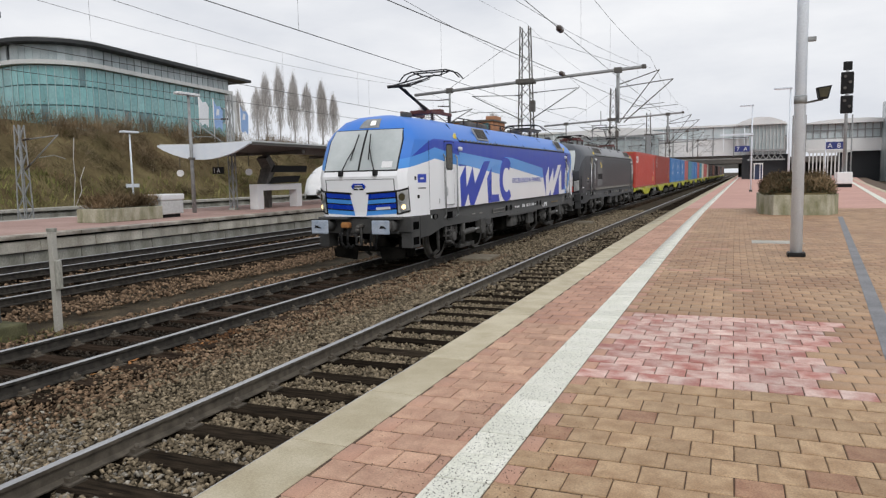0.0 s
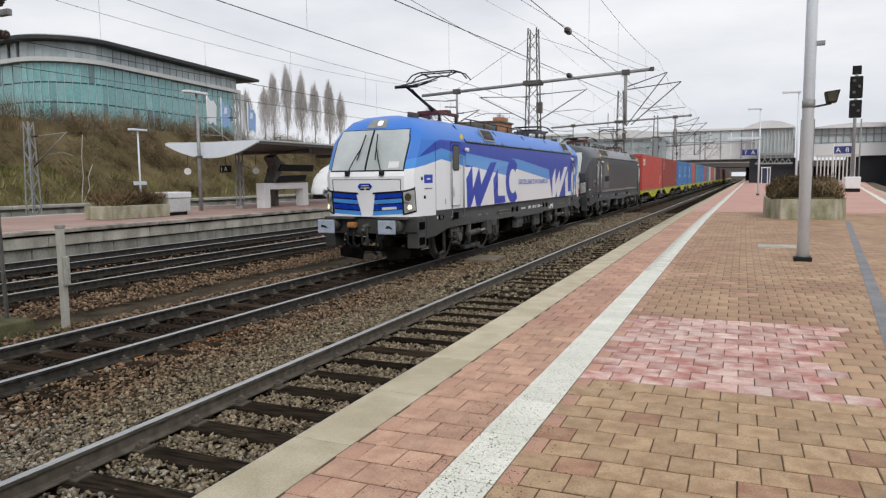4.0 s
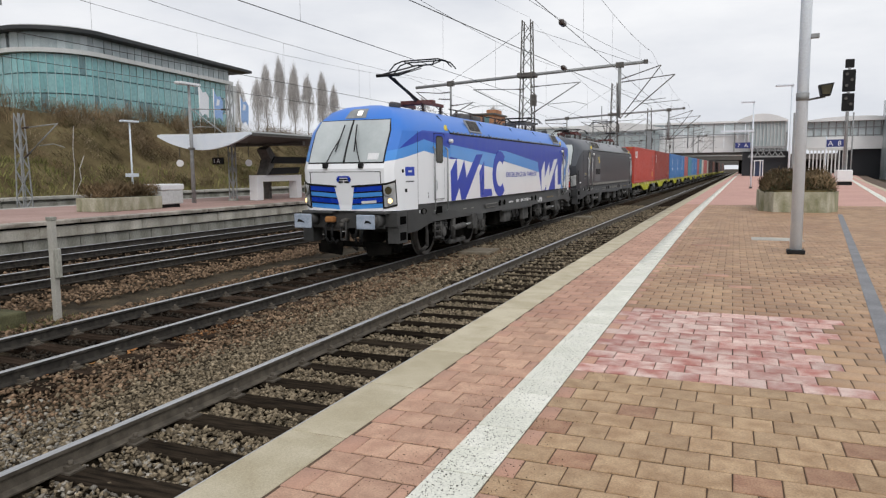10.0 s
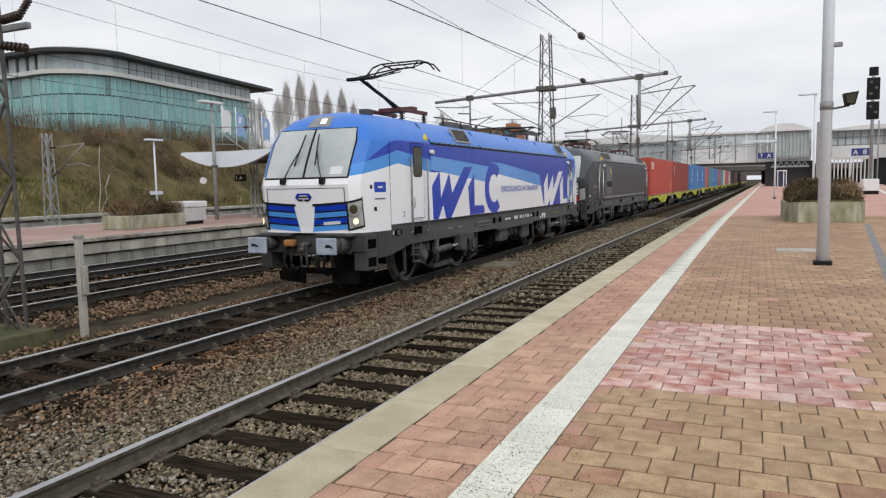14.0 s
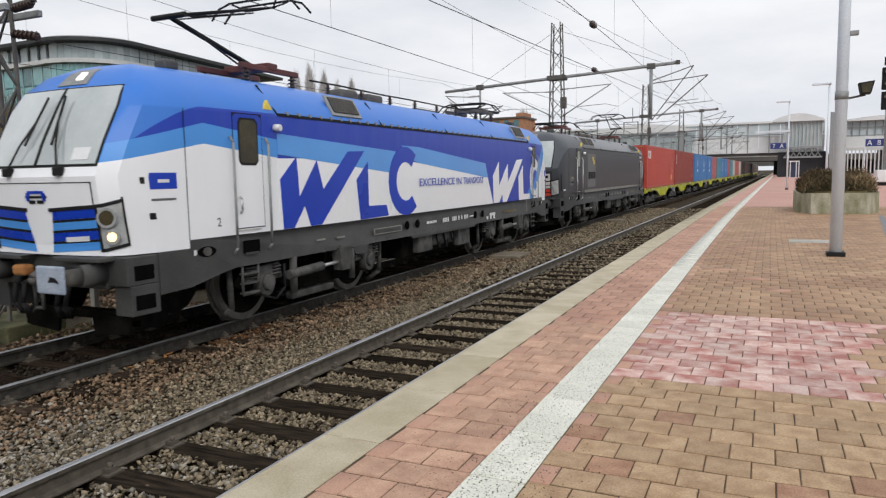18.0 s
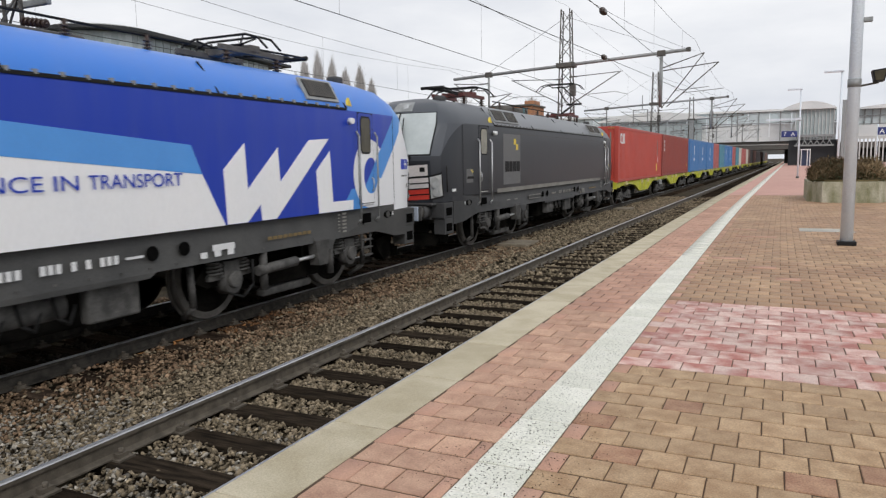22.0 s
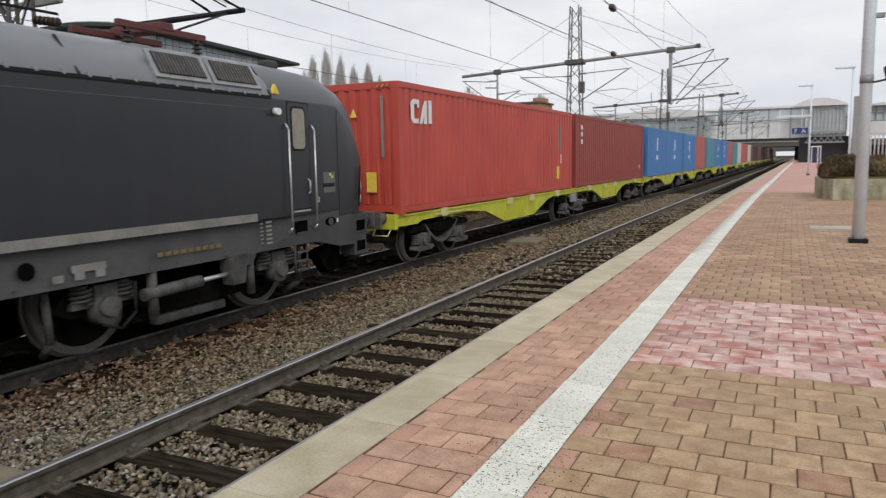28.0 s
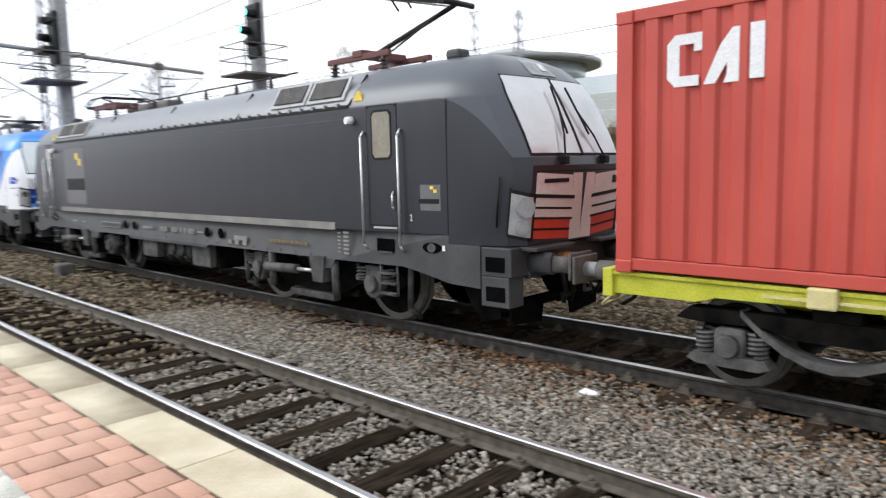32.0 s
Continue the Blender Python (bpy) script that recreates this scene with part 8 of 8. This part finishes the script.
def container(base, length, col, wagon_label, marks=()):
    h = 2.62
    t = thing("shipping_container", wagon_label, "container", "train containers", x=XT, y=base, z=1.1)
    MOVING.append((t, base))
    m = CONT_COLS[col]
    key = (length, col)
    if key not in CONT_MESH:
        d = {}
        d["side_panel"] = mesh_of("side_panel", corrugated(length - 0.2, 0.16, h - 0.1, 1.2, 0.036), m)
        d["side_panel_far"] = mesh_of("side_panel", corrugated(length - 0.2, 0.16, h - 0.1, -1.2, -0.036), m)
        e = corrugated(2.3, 0.2, h - 0.1, 0.0, 0.036, 0.25)
        for v in e.verts:
            v.co = (v.co.y - 1.15, -v.co.x + 0.03, v.co.z)
        d["end_panel"] = mesh_of("end_panel", e, m)
        d["corner_post"] = mesh_of("corner_post", bx(-0.08, 0.08, -0.09, 0.09, 0.0, h, 0.01), m)
        d["corner_casting"] = mesh_of("corner_casting", bx(-0.092, 0.09, -0.094, 0.092, 0, 0.13, 0.012), m)
        d["long_rail"] = mesh_of("long_rail", bx(-0.03, 0.04, 0.08, length - 0.08, 0, 0.12, 0.008), m)
        d["cross_rail"] = mesh_of("cross_rail", bx(-1.12, 1.12, -0.03, 0.04, 0, 0.14, 0.008), m)
        d["roof"] = mesh_of("roof", bx(-1.18, 1.18, 0.06, length - 0.06, h - 0.06, h - 0.02), m)
        d["floor"] = mesh_of("floor", bx(-1.15, 1.15, 0.08, length - 0.08, 0.1, 0.16), m)
        CONT_MESH[key] = d
    d = CONT_MESH[key]
    share("side_panel", d["side_panel"], t, 0, 0.1)
    share("side_panel", d["side_panel_far"], t, 0, 0.1)
    share("end_panel", d["end_panel"], t, 0, 0.0)
    share("end_panel", d["end_panel"], t, 0, length, 0, 180)
    share("roof", d["roof"], t)
    share("floor", d["floor"], t)
    for x in (-1.139, 1.139):
        for y in (0.09, length - 0.09):
            share("corner_post", d["corner_post"], t, x, y)
            for z in (-0.001, h - 0.128):
                share("corner_casting", d["corner_casting"], t, x, y, z)
        for z in (0.03, h - 0.115):
            share("long_rail", d["long_rail"], t, x + (0.03 if x > 0 else -0.04), 0, z)
    for y in (0.06, length - 0.06):
        for z in (0.05, h - 0.13):
            share("cross_rail", d["cross_rail"], t, 0, y, z)
    for v0, v1, z0, z1, material in marks:
        part("marking", bx(1.19, 1.203, v0, v1, z0, z1), material, t)
    return t


WCENTRE = [(0, 0.86), (0.95, 0.86), (1.15, 0.92), (3.6, 0.94), (4.6, 0.86), (5.9, 0.5), (8.3, 0.5), (9.6, 0.86), (10.1, 0.94), (12.42, 0.94), (12.42, 1.09), (0, 1.09)]
SILL = mesh_of("side_sill", plate(WCENTRE, "x", -0.06, 0.06), LIME)
SILL_R = mesh_of("side_sill", plate([(12.42 - v, z) for v, z in WCENTRE], "x", -0.06, 0.06), LIME)
FLANGE = mesh_of("sill_flange", bx(-0.1, 0.09, 0, 12.42, 1.055, 1.098, 0.008), LIME)
RIB = mesh_of("sill_rib", bx(0.06, 0.1, -0.025, 0.025, 0.56, 1.05), LIME)
LOCK = mesh_of("twist_lock", bx(0.05, 0.16, -0.12, 0.12, 0.93, 1.12, 0.02), CREAM)
W_SPRING = mesh_of("coil_spring", spring(0, 0, 0, 0.22, 0.085, 5), BOGIE_LIGHT)
W_BOX = mesh_of("axle_box", bx(-0.08, 0.1, -0.15, 0.15, -0.16, 0.17, 0.05), BOGIE_LIGHT)
W_CAP = mesh_of("axle_cap", rod((0.1, 0, 0), (0.15, 0, 0), 0.12, 0.1, seg=14), BOGIE_LIGHT)
W_FRAME = mesh_of("bogie_frame", plate([(-1.45, 0.68), (-1.3, 0.8), (1.3, 0.8), (1.45, 0.68), (1.2, 0.66), (0.6, 0.68), (0.3, 0.6), (-0.3, 0.6), (-0.6, 0.68), (-1.2, 0.66)], "x", -0.09, 0.09), SHADE_BLACK)
W_BEAM = mesh_of("spring_beam", plate([(y, 0.34 + 0.42 * (y / 0.8) ** 2) for y in (-0.8, -0.6, -0.4, -0.2, 0.0, 0.2, 0.4, 0.6, 0.8)] + [(y, 0.42 + 0.4 * (y / 0.8) ** 2) for y in (0.8, 0.6, 0.4, 0.2, 0.0, -0.2, -0.4, -0.6, -0.8)], "x", -0.1, 0.1), BOGIE_LIGHT)
W_YOKE = mesh_of("axle_yoke", plate([(-0.4, 0.3), (-0.34, 0.37), (0.34, 0.37), (0.4, 0.3), (0.3, 0.26), (-0.3, 0.26)], "x", -0.1, 0.1), BOGIE_LIGHT)
ROPE = mesh_of("marking_chain", bx(0.1, 0.125, 0, 1.9, 0.985, 1.01), CREAM)


def wagon_bogie(t, c, turn):
    for s in (-1, 1):
        share("bogie_frame", W_FRAME, t, s * 1.0, c)
        share("spring_beam", W_BEAM, t, s * 1.0, c)
        for a in (-0.9, 0.9):
            share("axle_yoke", W_YOKE, t, s * 1.05, c + a)
        for a in (-0.9, 0.9):
            share("axle_box", W_BOX, t, s * 1.03, c + a, 0.46, 0 if s > 0 else 180)
            share("axle_cap", W_CAP, t, s * 1.03, c + a, 0.46, 0 if s > 0 else 180)
            for b in (-0.25, 0.25):
                share("coil_spring", W_SPRING, t, s * 1.03, c + a + b, 0.38)
    part("bolster", bx(-1.05, 1.05, c - 0.2, c + 0.2, 0.6, 0.92, 0.03), SHADE_BLACK, t)
    for a in (-0.9, 0.9):
        w = share("wheelset", WHEEL_W, t, 0, c + a, 0.46)
        if turn:
            WHEELS.append((w, (0, c + a, 0.46), 0.46))


def wagon(base, turn):
    t = thing("container_wagon", "lime-yellow articulated container wagon with fish-bellied sills", "wagon", "train wagons", x=XT, y=base)
    MOVING.append((t, base))
    for start, me in ((0.5, SILL), (13.18, SILL_R)):
        for s in (-1, 1):
            share("side_sill", me, t, s * 1.08, start)
            share("sill_flange", FLANGE, t, s * 1.08, start)
        for v in (5.9, 7.1, 8.3):
            vv = v if start < 1 else 12.42 - v
            share("sill_rib", RIB, t, 1.08, start + vv)
        for v in (2.1, 6.2, 8.0, 10.5):
            vv = v if start < 1 else 12.42 - v
            share("twist_lock", LOCK, t, 1.08, start + vv)
        part("spine", bx(-0.3, 0.3, start, start + 12.42, 0.72, 1.0, 0.02), LIME, t)
        for k in range(6):
            part("cross_beam", bx(-1.05, 1.05, start + 0.4 + k * 2.3, start + 0.56 + k * 2.3, 0.86, 1.05), LIME, t)
    share("marking_chain", ROPE, t, 1.08, 2.1)
    for y, d in ((0.5, -1), (25.6, 1)):
        part("headstock", bx(-1.18, 1.18, y - 0.06, y + 0.06, 0.82, 1.12, 0.01), LIME, t)
        for x in (-0.875, 0.875):
            part("buffer_sleeve", rod((x, y, 1.04), (x, y + d * 0.28, 1.04), 0.12, 0.11, seg=16), STEEL_DARK, t)
            part("buffer_stem", rod((x, y + d * 0.26, 1.04), (x, y + d * 0.46, 1.04), 0.085, seg=14), STEEL, t)
            part("buffer_plate", bx(x - 0.24, x + 0.24, y + d * 0.47 - 0.02, y + d * 0.47 + 0.02, 0.88, 1.2, 0.018), STEEL_DARK, t)
        part("coupling_hook", pipe([(0, y, 0.98), (0, y + d * 0.3, 0.98), (0, y + d * 0.36, 0.9)], 0.04, 8), STEEL_DARK, t)
        part("brake_hose", pipe([(0.35, y, 0.86), (0.35, y + d * 0.15, 0.66), (0.3, y + d * 0.32, 0.56)], 0.025, 6), RUBBER, t)
        part("shunter_handle", pipe([(1.05, y, 0.84), (1.05, y + d * 0.14, 0.7), (0.7, y + d * 0.14, 0.7), (0.7, y, 0.84)], 0.014, 6), CREAM, t)
    part("joint_plate", bx(-0.5, 0.5, 12.7, 13.4, 0.8, 1.0, 0.02), LIME, t)
    part("joint_box", bx(0.95, 1.2, 12.8, 13.3, 0.62, 0.92, 0.02), STEEL, t)
    for c in (2.67, 13.05, 23.43):
        wagon_bogie(t, c, turn)
    return t


loads = [
    [("red", 12.19), ("maroon", 12.19)], [("blue", 6.06), ("blue", 6.06), ("blue", 6.06), ("brick", 6.06)], [("teal", 6.06), ("blue", 6.06), ("blue", 6.06), ("brick", 6.06)],
    [("teal", 6.06), ("beige", 6.06), ("brick", 12.19)], [("beige", 6.06), ("brown", 6.06), ("dark", 12.19)], [("brown", 12.19), ("dark", 12.19)], [("dark", 12.19), ("brown", 12.19)], [("dark", 12.19), ("dark", 12.19)], [("brown", 12.19), ("dark", 12.19)],
]
LABEL = {"red": "bright red corrugated steel shipping container on a wagon", "maroon": "dark maroon corrugated steel shipping container on a wagon", "blue": "mid-blue corrugated steel shipping container on a wagon", "teal": "faded teal corrugated steel shipping container on a wagon", "brick": "faded brick-red corrugated shipping container on a wagon", "beige": "pale beige corrugated shipping container on a wagon", "brown": "dark brown corrugated shipping container on a wagon", "dark": "blackish corrugated shipping container on a wagon"}
u = 2 * LOCO
for i, load in enumerate(loads):
    wagon(u, i < 2)
    v = u + 0.62
    used = 0.0
    for col, ln in load:
        marks = []
        if i == 0 and col == "red":
            # three plain white shapes, a yellow plate, small bars
            marks = [(10.9, 11.0, 0.9, 1.2, WHITE), (10.5, 10.75, 0.4, 0.8, YELLOW), (10.6, 10.68, 1.3, 2.2, STRIPE_GREY), (10.85, 10.92, 1.3, 2.2, STRIPE_GREY)]
        if i == 0 and col == "maroon":
            marks = [(0.7, 0.95, 2.1, 2.25, WHITE), (0.75, 0.95, 1.85, 2.02, WHITE), (0.72, 0.93, 1.58, 1.75, WHITE), (11.3, 11.5, 0.5, 0.7, YELLOW), (11.2, 11.26, 0.9, 1.7, STRIPE_GREY)]
        if col == "blue":
            marks = [(2.6, 3.1, 0.9, 1.15, WHITE), (2.7, 3.0, 1.4, 2.1, WHITE)]
        c = container(v, ln, col, LABEL[col], marks)
        if i == 0 and col == "red":
            C_MARK = [[(0.0, 0.12), (0.1, 0.0), (0.4, 0.0), (0.4, 0.14), (0.16, 0.14), (0.16, 0.56), (0.34, 0.56), (0.34, 0.46), (0.44, 0.46), (0.44, 0.7), (0.1, 0.7), (0.0, 0.58)],
                      [(0.46, 0.0), (0.6, 0.0), (0.74, 0.26), (0.74, 0.12), (0.7, 0.0), (0.88, 0.0), (0.88, 0.7), (0.8, 0.7), (0.66, 0.5)],
                      [(1.0, 0.02), (1.16, 0.02), (1.16, 0.72), (1.0, 0.72)]]
            for pts in C_MARK:
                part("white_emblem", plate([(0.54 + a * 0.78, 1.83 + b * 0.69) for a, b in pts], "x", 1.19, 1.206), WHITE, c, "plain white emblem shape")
            for k in range(3):
                for v0 in (-1.0, 0.72):
                    part("hazard_stripe", plate([(v0 + k * 0.11, 2.52), (v0 + 0.05 + k * 0.11, 2.52), (v0 + 0.09 + k * 0.11, 2.57), (v0 + 0.04 + k * 0.11, 2.57)], "y", -0.02, 0.0), HAZARD, c)
                part("hazard_stripe", plate([(0.2 + k * 0.11, 2.52), (0.25 + k * 0.11, 2.52), (0.29 + k * 0.11, 2.57), (0.24 + k * 0.11, 2.57)], "x", 1.2, 1.206), HAZARD, c)
            part("warning_plate", bx(0.45, 0.68, -0.024, -0.008, 0.45, 0.85), YELLOW, c)
            part("warning_triangle", plate([(0.1, 1.95), (0.26, 1.95), (0.18, 2.12)], "y", -0.024, -0.008), YELLOW, c)
            part("number_bar", bx(0.82, 0.88, -0.024, -0.008, 1.15, 2.35), STRIPE_GREY, c)
        v += ln + (0.07 if ln < 10 else 0)
        used += ln
        if abs(used - 12.19) < 0.3:
            v = u + 13.29
    u += 26.1


# ---- motion ----
TRAVEL = [(0, 14.1), (7.4, 14.1), (8, 14.01), (8.5, 13.89), (9, 13.73), (9.5, 13.57), (10, 13.4), (10.5, 13.19), (11, 12.96), (11.5, 12.67), (12, 12.41), (12.5, 12.14),
          (13, 11.8), (13.5, 11.46), (14, 11.03), (14.5, 10.53), (16.5, 7.79), (17, 7.01), (17.5, 6.17), (18, 5.22), (18.5, 4.18), (19, 3.08), (19.5, 1.83), (20, 0.56),
          (20.5, -0.81), (21, -2.23), (21.5, -3.73), (22, -5.2), (22.5, -6.8), (23, -8.36), (23.5, -10.01), (24, -11.66), (24.5, -13.36), (25, -15.05), (25.5, -16.83), (27.5, -24.44),
          (28, -26.39), (28.5, -28.31), (29, -30.26), (29.5, -32.25), (30, -34.28), (30.5, -36.2), (31, -38.16), (31.5, -40.28), (32, -42.4)]


HALF_LENGTH = {"locomotive": 9.5, "wagon": 13.0, "container": 4.0}


def motions():
    for ob, base in MOVING:
        x, z = ob.location.x, ob.location.z
        half = HALF_LENGTH.get(ob["category"], 6.0)
        walk(ob, [(t, pose(x + float(bend(base + y)), base + y, z, rz=-math.degrees(math.atan(bend_slope(base + y + half))))) for t, y in TRAVEL])
    ts, ys = np.array([r[0] for r in TRAVEL]), np.array([r[1] for r in TRAVEL])
    for w, (x, y, z), r in WHEELS:
        rows, last = [(0.0, pose(x, y, z))], 0.0
        for i in range(1, 3201):
            t = i / 100
            a = math.degrees((ys[0] - float(np.interp(t, ts, ys))) / r)
            if a - last > 66 or i == 3200:
                rows.append((t, pose(x, y, z, a)))
                last = a
            elif i == 740:
                rows.append((t, pose(x, y, z)))
        walk(w, rows)


motions()
